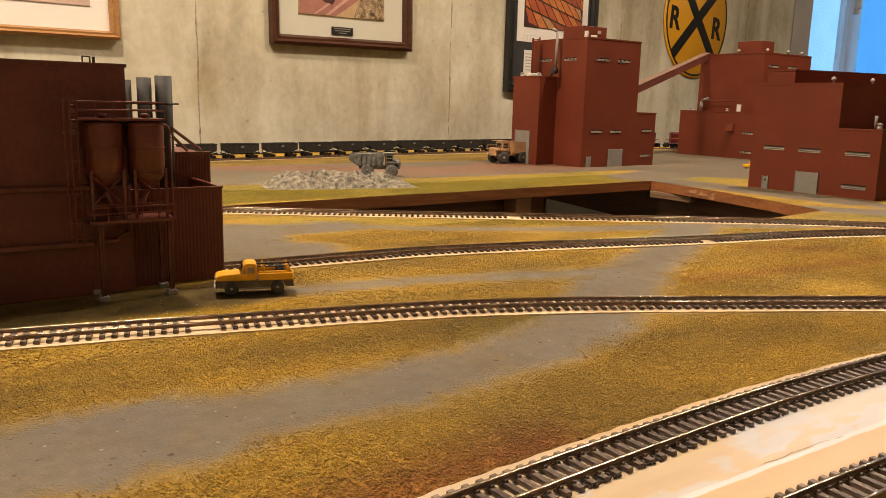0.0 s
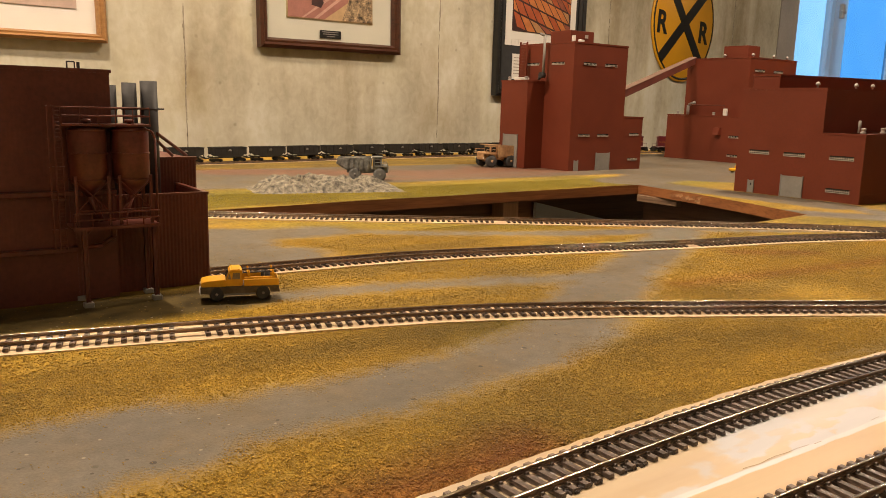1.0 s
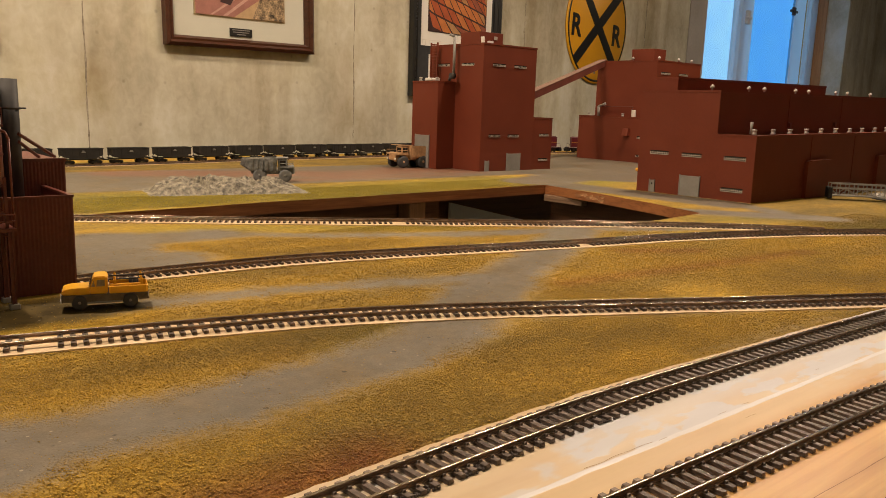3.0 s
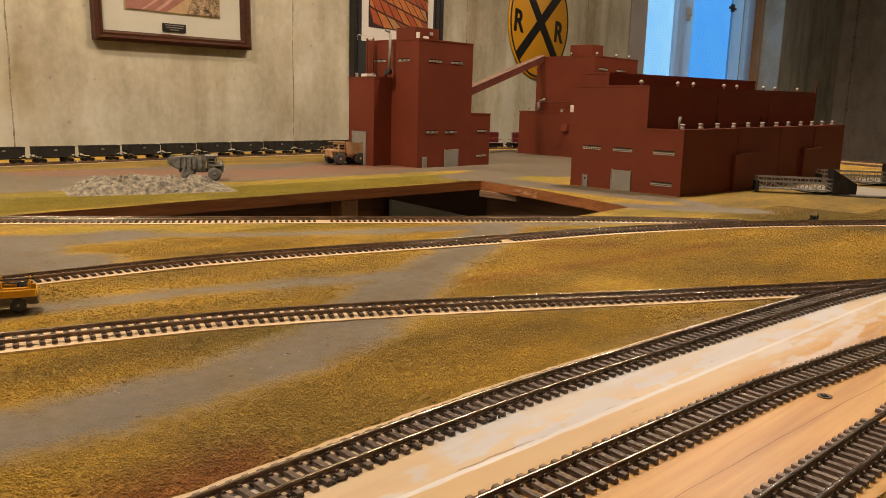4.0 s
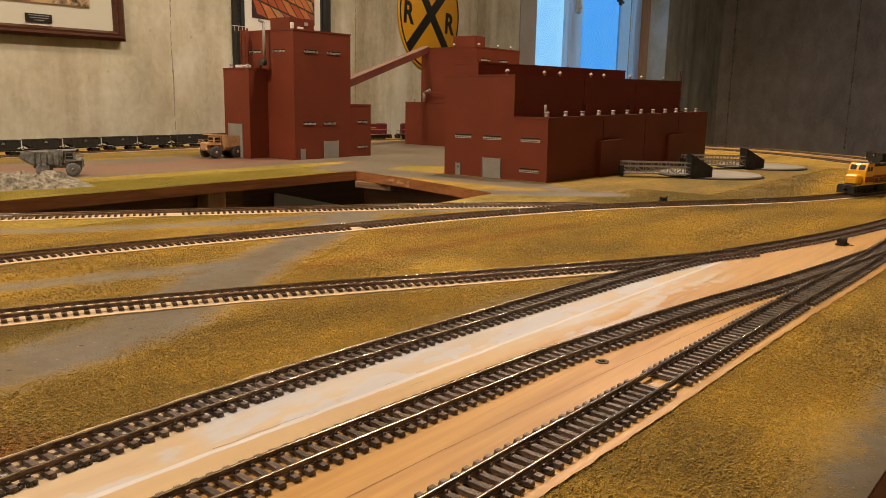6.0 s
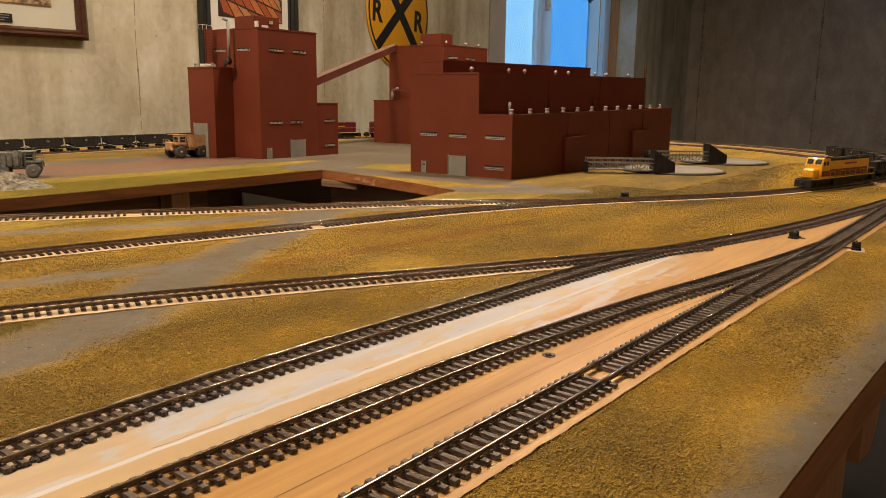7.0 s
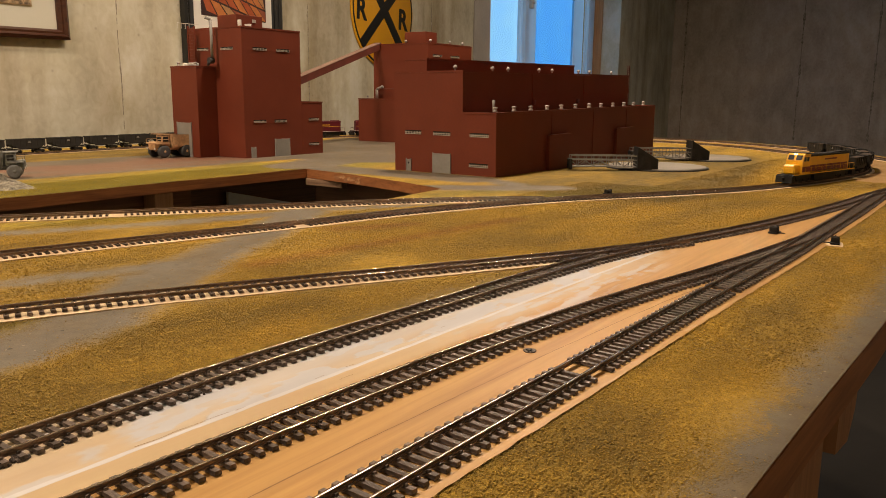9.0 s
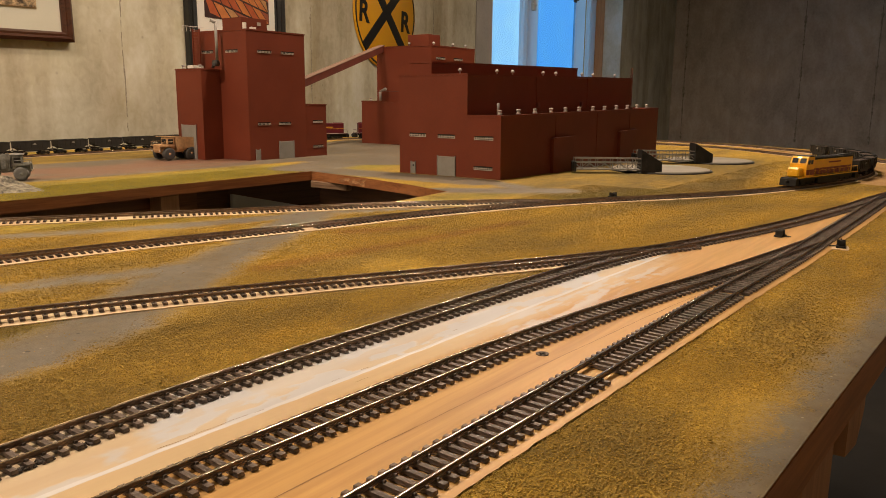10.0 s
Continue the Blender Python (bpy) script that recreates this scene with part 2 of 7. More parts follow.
def concrete(name="poured_concrete", lo=(0.47, 0.445, 0.350), hi=(0.74, 0.722, 0.615), run=0.6, stains=()):
    """Poured concrete: stains at several sizes, streaks that run down, air holes and a rough skin."""
    m = bpy.data.materials.new(name)
    m.use_nodes = True
    nt = m.node_tree
    bs = nt.nodes["Principled BSDF"]
    tc = nt.nodes.new("ShaderNodeTexCoord")

    def noise_at(scale, stretch, detail=6, dist=0.0):
        mp = nt.nodes.new("ShaderNodeMapping")
        mp.inputs["Scale"].default_value = stretch
        link(nt, tc.outputs["Object"], mp.inputs[0])
        n = nt.nodes.new("ShaderNodeTexNoise")
        n.inputs["Scale"].default_value, n.inputs["Detail"].default_value, n.inputs["Distortion"].default_value = scale, detail, dist
        link(nt, mp.outputs[0], n.inputs["Vector"])
        return n.outputs[0]

    cloud = noise_at(2.2, (1, 1, 1), 8, 0.4)
    streak = noise_at(5.0, (1, 1, 0.10), 5)
    grain = noise_at(160, (1, 1, 1), 3)
    ramp = nt.nodes.new("ShaderNodeValToRGB")
    ramp.color_ramp.elements[0].position, ramp.color_ramp.elements[0].color = 0.28, (*lo, 1)
    ramp.color_ramp.elements[1].position, ramp.color_ramp.elements[1].color = 0.68, (*hi, 1)
    link(nt, cloud, ramp.inputs[0])
    r2 = nt.nodes.new("ShaderNodeValToRGB")
    r2.color_ramp.elements[0].position, r2.color_ramp.elements[0].color = 0.33, (0.50, 0.42, 0.28, 1)
    r2.color_ramp.elements[1].position, r2.color_ramp.elements[1].color = 0.50, (1, 1, 1, 1)
    link(nt, streak, r2.inputs[0])
    mul = nt.nodes.new("ShaderNodeMix")
    mul.data_type, mul.blend_type = "RGBA", "MULTIPLY"
    mul.inputs["Factor"].default_value = run
    link(nt, ramp.outputs[0], mul.inputs["A"])
    link(nt, r2.outputs[0], mul.inputs["B"])
    hole = nt.nodes.new("ShaderNodeTexVoronoi")
    hole.inputs["Scale"].default_value = 16
    link(nt, tc.outputs["Object"], hole.inputs["Vector"])
    hr = nt.nodes.new("ShaderNodeValToRGB")
    hr.color_ramp.elements[0].position, hr.color_ramp.elements[0].color = 0.03, (0.45, 0.42, 0.36, 1)
    hr.color_ramp.elements[1].position, hr.color_ramp.elements[1].color = 0.09, (1, 1, 1, 1)
    link(nt, hole.outputs["Distance"], hr.inputs[0])
    m2 = nt.nodes.new("ShaderNodeMix")
    m2.data_type, m2.blend_type = "RGBA", "MULTIPLY"
    m2.inputs["Factor"].default_value = 0.42
    link(nt, mul.outputs["Result"], m2.inputs["A"])
    link(nt, hr.outputs[0], m2.inputs["B"])
    col = m2.outputs["Result"]
    # cloudy cement skin and small scars left by the boards
    for scale_, stretch_, lo_, hi_, f_ in ((11, (1, 1, 0.55), 0.36, 0.64, 0.55), (55, (1, 1, 0.8), 0.30, 0.70, 0.50)):
        o = nt.nodes.new("ShaderNodeMix")
        o.data_type, o.blend_type = "RGBA", "OVERLAY"
        o.inputs["Factor"].default_value = f_
        r = nt.nodes.new("ShaderNodeValToRGB")
        r.color_ramp.elements[0].position, r.color_ramp.elements[0].color = lo_, (0.38, 0.37, 0.34, 1)
        r.color_ramp.elements[1].position, r.color_ramp.elements[1].color = hi_, (0.58, 0.58, 0.58, 1)
        link(nt, noise_at(scale_, stretch_, 6, 0.5), r.inputs[0])
        link(nt, col, o.inputs["A"])
        link(nt, r.outputs[0], o.inputs["B"])
        col = o.outputs["Result"]
    # rusty runs beside some of the form seams
    xyz = nt.nodes.new("ShaderNodeSeparateXYZ")
    link(nt, tc.outputs["Object"], xyz.inputs[0])
    blot = noise_at(7.0, (1, 1, 0.45), 7, 0.6)
    for u, width in stains:
        d = nt.nodes.new("ShaderNodeMath")
        d.operation = "SUBTRACT"
        link(nt, xyz.outputs[0], d.inputs[0])
        d.inputs[1].default_value = u
        a = nt.nodes.new("ShaderNodeMath")
        a.operation = "ABSOLUTE"
        link(nt, d.outputs[0], a.inputs[0])
        k = nt.nodes.new("ShaderNodeMapRange")
        k.interpolation_type = "SMOOTHSTEP"
        k.inputs["From Min"].default_value, k.inputs["From Max"].default_value = width, 0.0
        link(nt, a.outputs[0], k.inputs[0])
        g = nt.nodes.new("ShaderNodeMapRange")
        g.inputs["From Min"].default_value, g.inputs["From Max"].default_value, g.inputs["To Max"].default_value = 0.42, 0.66, 0.6
        link(nt, blot, g.inputs[0])
        p = nt.nodes.new("ShaderNodeMath")
        p.operation = "MULTIPLY"
        link(nt, k.outputs[0], p.inputs[0])
        link(nt, g.outputs[0], p.inputs[1])
        x = nt.nodes.new("ShaderNodeMix")
        x.data_type, x.blend_type = "RGBA", "MULTIPLY"
        link(nt, p.outputs[0], x.inputs["Factor"])
        link(nt, col, x.inputs["A"])
        x.inputs["B"].default_value = (0.52, 0.40, 0.24, 1)
        col = x.outputs["Result"]
    link(nt, col, bs.inputs["Base Color"])
    bs.inputs["Roughness"].default_value = 0.85
    bp = nt.nodes.new("ShaderNodeBump")
    bp.inputs["Strength"].default_value, bp.inputs["Distance"].default_value = 0.16, 0.003
    link(nt, grain, bp.inputs["Height"])
    link(nt, bp.outputs[0], bs.inputs["Normal"])
    return m


CONCRETE = concrete(stains=((-0.43, 0.12), (0.345, 0.13), (0.05, 0.10), (1.20, 0.15), (2.20, 0.35)))
CONCRETE_GREY = concrete("grey_poured_concrete", (0.48, 0.418, 0.362), (0.675, 0.595, 0.53), 0.3)
SEAM = material("dark_stained_form_seam", (0.33, 0.275, 0.185), 0.9, vary=0.5, scale=40, bump=0.4, bump_scale=200, second=(0.50, 0.45, 0.37))
ORE = material("brown_ore_load", (0.055, 0.038, 0.028), 0.9, vary=0.5, scale=120, bump=0.9, bump_scale=600)
SPLINTER = material("fresh_split_wood", (0.46, 0.25, 0.12), 0.7, vary=0.4, scale=90, bump=0.5, bump_scale=300)
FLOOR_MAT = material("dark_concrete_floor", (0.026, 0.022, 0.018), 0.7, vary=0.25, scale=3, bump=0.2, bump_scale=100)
CEILING_MAT = material("white_ceiling_paint", (0.55, 0.52, 0.47), 0.9, vary=0.05, scale=4)

# ---------------------------------------------------------------- room
# the back wall runs at a slight angle to the layout: u along it, y into it
WALL = pose(1.0, 1.90, 0, 0, 0, 7)
U0, U1, V0, ZF, ZC = -3.2, 6.907, -3.9, -0.95, 1.45


def room():
    def slab(name, x0, y0, z0, x1, y1, z1, mat, label, category):
        bm = bm_()
        box(bm, x0, y0, z0, x1, y1, z1)
        ob = part(name, bm, mat)
        ob.matrix_basis = WALL
        return tagged(ob, label, category, kind="structure")

    t = 0.33
    wu0, wu1, wz0, wz1 = 2.73, 5.10, 0.12, 1.32
    bm = bm_()
    box(bm, U0 - t, 0, ZF, wu0, t, ZC)
    box(bm, wu1, 0, ZF, U1 + t, t, ZC)
    box(bm, wu0, 0, ZF, wu1, t, wz0)
    box(bm, wu0, 0, wz1, wu1, t, ZC)
    ob = part("wall_north", bm, CONCRETE)
    ob.matrix_basis = WALL
    tagged(ob, "pale poured concrete basement wall with stains and form seams", "wall", kind="structure")
    slab("wall_east", U1, V0 - t, ZF, U1 + t, 0, ZC, CONCRETE_GREY, "grey poured concrete wall with vertical form seams", "wall")
    slab("wall_west", U0 - t, V0, ZF, U0, 0, ZC, CONCRETE, "plain concrete wall closing the room", "wall")
    slab("wall_south", U0 - t, V0 - t, ZF, U1, V0, ZC, CONCRETE, "plain concrete wall closing the room", "wall")
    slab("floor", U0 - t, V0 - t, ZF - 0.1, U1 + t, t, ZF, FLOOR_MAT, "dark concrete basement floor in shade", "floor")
    slab("ceiling", U0 - t, V0 - t, ZC, U1 + t, t, ZC + 0.1, CEILING_MAT, "plain pale ceiling", "ceiling")
    # seams left by the formwork: narrow uneven fins
    rnd = random.Random(11)

    def seam(m, label, wide=1.0):
        bm = bm_()
        seed = rnd.random() * 50
        for k in range(210):
            z0 = -0.25 + k * 0.008
            n = noise.noise((k * 0.11, seed, 0)) + 0.6 * noise.noise((k * 0.47, seed, 3))
            if n < (-0.38 if wide < 2 else -2):
                continue
            w = 0.0006 + 0.0022 * max(0, n + 0.2)
            o = 0.0025 * noise.noise((k * 0.07, seed, 9)) + 0.0008 * (rnd.random() - 0.5)
            box(bm, o - w * wide, -0.0006 - 0.0012 * rnd.random(), z0, o + w * wide, 0.002, z0 + 0.008)
        ob = part("form_seam", bm, SEAM)
        ob.matrix_basis = m
        tagged(ob, label, "seam", kind="structure")

    for u in (-1.22, -0.428, 0.360, 1.19, 2.10):
        seam(WALL @ pose(u, 0, 0), "rough vertical seam left by the formwork")
    for v in (-0.12, -1.175, -1.79, -2.45):
        seam(WALL @ pose(U1, v, 0, 0, 0, -90), "rough vertical seam left by the formwork", 5.0)
    # window: concrete reveal, pine jamb, sash frames, panes
    w = thing("window_1", WALL, "white sliding window with pine jambs and pale blue daylight", "window", kind="structure")
    bm = bm_()
    box(bm, wu1 - 0.012, 0.145, wz0, wu1, t - 0.006, wz1, 0.002)
    part("jamb", bm, PINE, w, "orange pine jamb board")
    bm = bm_()
    box(bm, wu0, 0.145, wz0, wu0 + 0.012, t - 0.006, wz1, 0.002)
    part("jamb", bm, PINE, w)
    bm = bm_()
    box(bm, wu0 + 0.012, 0.145, wz0, wu1 - 0.012, t - 0.006, wz0 + 0.02, 0.002)
    part("sill", bm, PINE, w)
    a, b = wu0 + 0.012, wu1 - 0.012
    bm = bm_()
    for x0, x1, y0 in ((b - 0.150, b, 0.228), (b - 0.100, b, 0.212)):
        box(bm, x0, y0, wz0 + 0.02, x1, y0 + 0.015, wz1, 0.002)
    part("side_channel", bm, VINYL, w, "stepped white vinyl channel")
    for x0, x1, y, fl, fr, glass in ((a, 3.860, 0.280, 0.10, 0.085, PANE), (3.79, b - 0.150, 0.250, 0.180, 0.20, PANE_SCREENED)):
        bm = bm_()
        f = 0.10
        box(bm, x0, y, wz0 + 0.02, x0 + fl, y + 0.025, wz1, 0.003)
        box(bm, x1 - fr, y, wz0 + 0.02, x1, y + 0.025, wz1, 0.003)
        box(bm, x0 + fl, y, wz0 + 0.02, x1 - fr, y + 0.025, wz0 + 0.02 + f, 0.003)
        box(bm, x0 + fl, y, wz1 - f, x1 - fr, y + 0.025, wz1, 0.003)
        sash = part("sash_frame", bm, VINYL, w)
        bm = bm_()
        box(bm, x0 + fl, y + 0.010, wz0 + 0.02 + f, x1 - fr, y + 0.014, wz1 - f)
        pane = part("pane", bm, glass, sash)
        pane.visible_shadow = False
    bm = bm_()
    box(bm, 4.610, 0.232, 0.864, 4.735, 0.249, 0.880, 0.003)
    box(bm, 4.650, 0.232, 0.846, 4.692, 0.249, 0.900, 0.003)
    part("latch", bm, LATCH, w, "dark bronze window latch")
    bm = bm_()
    box(bm, 3.835, 0.226, 0.705, 3.875, 0.249, 0.790, 0.004)
    box(bm, 3.828, 0.220, 0.735, 3.882, 0.240, 0.752, 0.004)
    part("latch", bm, WHITE, w, "white sash latch")
    bm = bm_()
    box(bm, 2.530, -0.006, -0.20, wu0 - 0.018, 0.0, wz1 + 0.05, 0.002)
    part("casing", bm, CASING, w, "grey painted casing board")
    # bright window well outside
    bm = bm_()
    box(bm, wu0 - 1.0, 1.05, wz0 - 1.2, wu1 + 6.0, 1.10, wz1 + 1.2)
    ob = part("backdrop", bm, DAYLIGHT)
    ob.matrix_basis = WALL
    tagged(ob, "pale blue daylit surface outside the window", "backdrop", kind="structure")


def glow(name, c1, c2, strength):
    m = bpy.data.materials.new(name)
    m.use_nodes = True
    nt = m.node_tree
    bs = nt.nodes["Principled BSDF"]
    n = nt.nodes.new("ShaderNodeTexNoise")
    n.inputs["Scale"].default_value, n.inputs["Detail"].default_value = 5, 6
    tc = nt.nodes.new("ShaderNodeTexCoord")
    link(nt, tc.outputs["Object"], n.inputs[0])
    r = nt.nodes.new("ShaderNodeValToRGB")
    r.color_ramp.elements[0].color, r.color_ramp.elements[1].color = (*c1, 1), (*c2, 1)
    r.color_ramp.elements[0].position, r.color_ramp.elements[1].position = 0.3, 0.7
    link(nt, n.outputs[0], r.inputs[0])
    link(nt, r.outputs[0], bs.inputs["Emission Color"])
    bs.inputs["Emission Strength"].default_value = strength
    bs.inputs["Base Color"].default_value = (0.3, 0.35, 0.4, 1)
    return m


DAYLIGHT = glow("daylit_window_well", (0.24, 0.58, 1.0), (0.33, 0.68, 1.0), 1.12)


def clear_glass(name, tint):
    m = bpy.data.materials.new(name)
    m.use_nodes = True
    nt = m.node_tree
    nt.nodes.remove(nt.nodes["Principled BSDF"])
    a, g, x = (nt.nodes.new(k) for k in ("ShaderNodeBsdfTransparent", "ShaderNodeBsdfGlossy", "ShaderNodeMixShader"))
    a.inputs[0].default_value = (*tint, 1)
    g.inputs["Roughness"].default_value = 0.02
    x.inputs[0].default_value = 0.06
    link(nt, a.outputs[0], x.inputs[1])
    link(nt, g.outputs[0], x.inputs[2])
    link(nt, x.outputs[0], nt.nodes["Material Output"].inputs[0])
    return m


def vinyl():
    """Thin white plastic that lets some daylight through."""
    m = bpy.data.materials.new("white_vinyl")
    m.use_nodes = True
    nt = m.node_tree
    bs = nt.nodes["Principled BSDF"]
    bs.inputs["Base Color"].default_value = (0.82, 0.83, 0.84, 1)
    bs.inputs["Roughness"].default_value = 0.4
    t, x = nt.nodes.new("ShaderNodeBsdfTranslucent"), nt.nodes.new("ShaderNodeMixShader")
    t.inputs[0].default_value = (0.85, 0.88, 0.92, 1)
    x.inputs[0].default_value = 0.6
    link(nt, bs.outputs[0], x.inputs[1])
    link(nt, t.outputs[0], x.inputs[2])
    link(nt, x.outputs[0], nt.nodes["Material Output"].inputs[0])
    return m


PANE, VINYL = clear_glass("window_glass", (0.93, 0.96, 0.97)), vinyl()
PANE_SCREENED = clear_glass("screened_window_glass", (0.50, 0.73, 0.92))
CASING = material("grey_casing_paint", (0.42, 0.40, 0.38), 0.7, vary=0.1, scale=6, bump=0.1, bump_scale=120)
LATCH = material("dark_bronze", (0.11, 0.085, 0.07), 0.5, metal=0.4, vary=0.2)
room()

# ---------------------------------------------------------------- plan of the layout
TRACKS = {
    "a": [(-0.10, 0.152), (0.05, 0.160), (0.15, 0.1665), (0.22, 0.1690), (0.28, 0.1695), (0.34, 0.1675), (0.42, 0.1625), (0.52, 0.156), (0.60, 0.149), (0.675, 0.137), (0.753, 0.116), (0.84, 0.0945), (0.925, 0.078), (1.00, 0.0665), (1.09, 0.054), (1.20, 0.042), (1.36, 0.020)],
    "b": [(0.00, 0.114), (0.12, 0.1125), (0.21, 0.1105), (0.255, 0.1085), (0.31, 0.1055), (0.38, 0.101), (0.43, 0.095), (0.48, 0.089), (0.545, 0.079), (0.61, 0.067), (0.70, 0.053), (0.80, 0.040)],
    "c": [(0.05, 0.053), (0.20, 0.0535), (0.29, 0.0525), (0.37, 0.050), (0.48, 0.048), (0.57, 0.0455), (0.717, 0.040), (0.83, 0.0385), (0.95, 0.0365), (1.08, 0.0352), (1.18, 0.0348), (1.27, 0.031)],
    "d": [(-0.10, 0.436), (0.029, 0.409), (0.112, 0.389), (0.220, 0.360), (0.283, 0.338), (0.345, 0.309), (0.427, 0.266), (0.485, 0.234), (0.540, 0.205), (0.606, 0.170), (0.66, 0.144), (0.72, 0.118)],
    "e": [(0.08, 0.516), (0.175, 0.514), (0.277, 0.508), (0.341, 0.500), (0.447, 0.474), (0.583, 0.436), (0.695, 0.410), (0.80, 0.375), (0.88, 0.342), (0.95, 0.305), (1.053, 0.243), (1.15, 0.193), (1.30, 0.142), (1.45, 0.112), (1.60, 0.108), (1.745, 0.152), (1.90, 0.250), (2.03, 0.365), (2.15, 0.52), (2.21, 0.70), (2.22, 0.95), (2.15, 1.18), (1.99, 1.38), (1.75, 1.51), (1.45, 1.535), (1.15, 1.503), (0.84, 1.475), (0.60, 1.438), (0.32, 1.415), (-0.30, 1.38), (-0.98, 1.35)],
    "f": [(0.00, 0.935), (0.13, 0.868), (0.268, 0.782), (0.39, 0.702), (0.516, 0.624), (0.63, 0.552), (0.75, 0.475), (0.84, 0.405), (0.90, 0.342)],
    "g": [(1.36, 0.020), (1.60, 0.004), (1.80, 0.06), (2.00, 0.19), (2.16, 0.34), (2.29, 0.52), (2.36, 0.72), (2.34, 0.95), (2.24, 1.18), (2.05, 1.38), (1.80, 1.50)],
}
HOLE = [(0.235, 0.824), (0.45, 0.838), (0.74, 0.848), (1.003, 0.852), (0.978, 0.72), (0.950, 0.605), (0.914, 0.508), (0.80, 0.499), (0.765, 0.492), (0.64, 0.567), (0.52, 0.644), (0.39, 0.724), (0.30, 0.780)]
OUTER = [(-1.0, -0.030), (0.30, -0.0378), (0.41, -0.0413), (0.55, -0.0462), (0.85, -0.0525), (1.30, -0.057), (1.62, -0.06), (1.88, 0.03), (2.10, 0.18), (2.30, 0.36), (2.43, 0.58), (2.47, 0.80), (2.45, 1.05), (2.36, 1.32), (2.15, 1.54), (1.85, 1.64), (1.2, 1.63), (0.83, 1.615), (-1.0, 1.395)]


def spline(pts, step):
    """Even points along a smooth curve through pts."""
    p = [Vector(q).to_3d() for q in pts]
    p = [2 * p[0] - p[1]] + p + [2 * p[-1] - p[-2]]
    fine = []
    for i in range(1, len(p) - 2):
        for k in range(24):
            t = k / 24
            fine.append(0.5 * ((2 * p[i]) + (p[i + 1] - p[i - 1]) * t + (2 * p[i - 1] - 5 * p[i] + 4 * p[i + 1] - p[i + 2]) * t * t + (3 * p[i] - p[i - 1] - 3 * p[i + 1] + p[i + 2]) * t ** 3))
    fine.append(p[-2])
    out, carry = [fine[0]], 0.0
    for a, b in zip(fine, fine[1:]):
        d = (b - a).length
        while carry + d >= step:
            a = a + (b - a) * ((step - carry) / d)
            d = (b - a).length
            carry = 0.0
            out.append(a)
        carry += d
    return out


def frames_of(pts):
    """Each point with its direction and the level normal to its left."""
    res = []
    for i, q in enumerate(pts):
        d = (pts[min(i + 1, len(pts) - 1)] - pts[max(i - 1, 0)]).normalized()
        res.append((q, d, Vector((-d.y, d.x, 0))))
    return res


# bare or painted ground without turf: (x0, y0, x1, y1, half width)
GREY = [(0.38, 0.187, 0.52, 0.178, -0.002), (0.33, 0.300, 0.56, 0.180, -0.001), (-0.15, 0.270, 0.07, 0.268, 0.034), (0.07, 0.268, 0.16, 0.266, 0.025), (0.16, 0.266, 0.24, 0.274, 0.024), (0.24, 0.274, 0.30, 0.292, 0.026), (0.30, 0.292, 0.34, 0.318, 0.028),
        (0.34, 0.318, 0.42, 0.370, 0.030), (0.42, 0.370, 0.53, 0.425, 0.024), (0.53, 0.425, 0.66, 0.50, 0.026), (0.41, 0.382, 0.33, 0.408, 0.013), (0.33, 0.408, 0.26, 0.429, 0.011), (0.26, 0.429, 0.17, 0.440, 0.012),
        (0.15, 0.450, -0.15, 0.462, 0.032), (0.66, 0.497, 0.52, 0.540, 0.016), (0.52, 0.540, 0.42, 0.592, 0.013), (0.42, 0.592, 0.33, 0.650, 0.012), (0.33, 0.650, 0.23, 0.660, 0.03), (0.23, 0.66, 0.20, 0.58, 0.05), (0.20, 0.58, 0.25, 0.56, 0.035),
        (0.66, 0.50, 0.80, 0.43, 0.012), (0.90, 0.545, 1.02, 0.40, 0.030), (1.00, 0.42, 1.04, 0.50, 0.02), (1.04, 0.55, 1.03, 0.90, 0.045), (1.03, 0.90, 1.40, 1.00, 0.06), (1.35, 0.98, 1.75, 1.25, 0.22), (0.93, 1.16, 1.6, 1.10, 0.13), (0.3, 1.17, 0.95, 1.16, 0.145), (-0.6, 1.15, 0.3, 1.17, 0.14),
        (-1.0, -0.045, 0.40, -0.042, 0.019), (0.40, -0.042, 0.75, -0.050, 0.018), (0.75, -0.050, 1.3, -0.050, 0.012)]
RED_SPOT = [(0.09, 0.1835, 0.178, 0.1895, 0.013), (0.45, 1.27, 0.75, 1.16, 0.05), (0.75, 1.13, 1.05, 1.17, 0.05), (0.50, 1.075, 0.98, 1.065, 0.018), (0.95, 1.2, 1.05, 1.12, 0.05), (0.45, 0.335, 0.75, 0.30, 0.002), (0.6, 0.395, 0.66, 0.36, 0.004)]
LUSH = [(-0.3, 0.92, 0.30, 0.93, 0.10), (0.30, 0.935, 0.70, 0.90, 0.09), (0.70, 0.92, 1.02, 0.93, 0.075), (1.10, 0.85, 1.4, 0.93, 0.06), (0.24, 0.30, 0.30, 0.33, 0.0), (0.30, 0.70, 0.55, 0.58, 0.02), (0.86, 0.47, 0.95, 0.44, 0.02), (0.95, 0.36, 1.10, 0.29, 0.02)]
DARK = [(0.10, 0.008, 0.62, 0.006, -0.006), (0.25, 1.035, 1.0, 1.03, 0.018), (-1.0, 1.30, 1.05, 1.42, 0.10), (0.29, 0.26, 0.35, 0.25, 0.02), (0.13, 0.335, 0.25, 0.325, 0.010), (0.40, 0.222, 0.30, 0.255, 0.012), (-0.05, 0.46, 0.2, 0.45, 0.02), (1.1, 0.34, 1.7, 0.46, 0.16)]


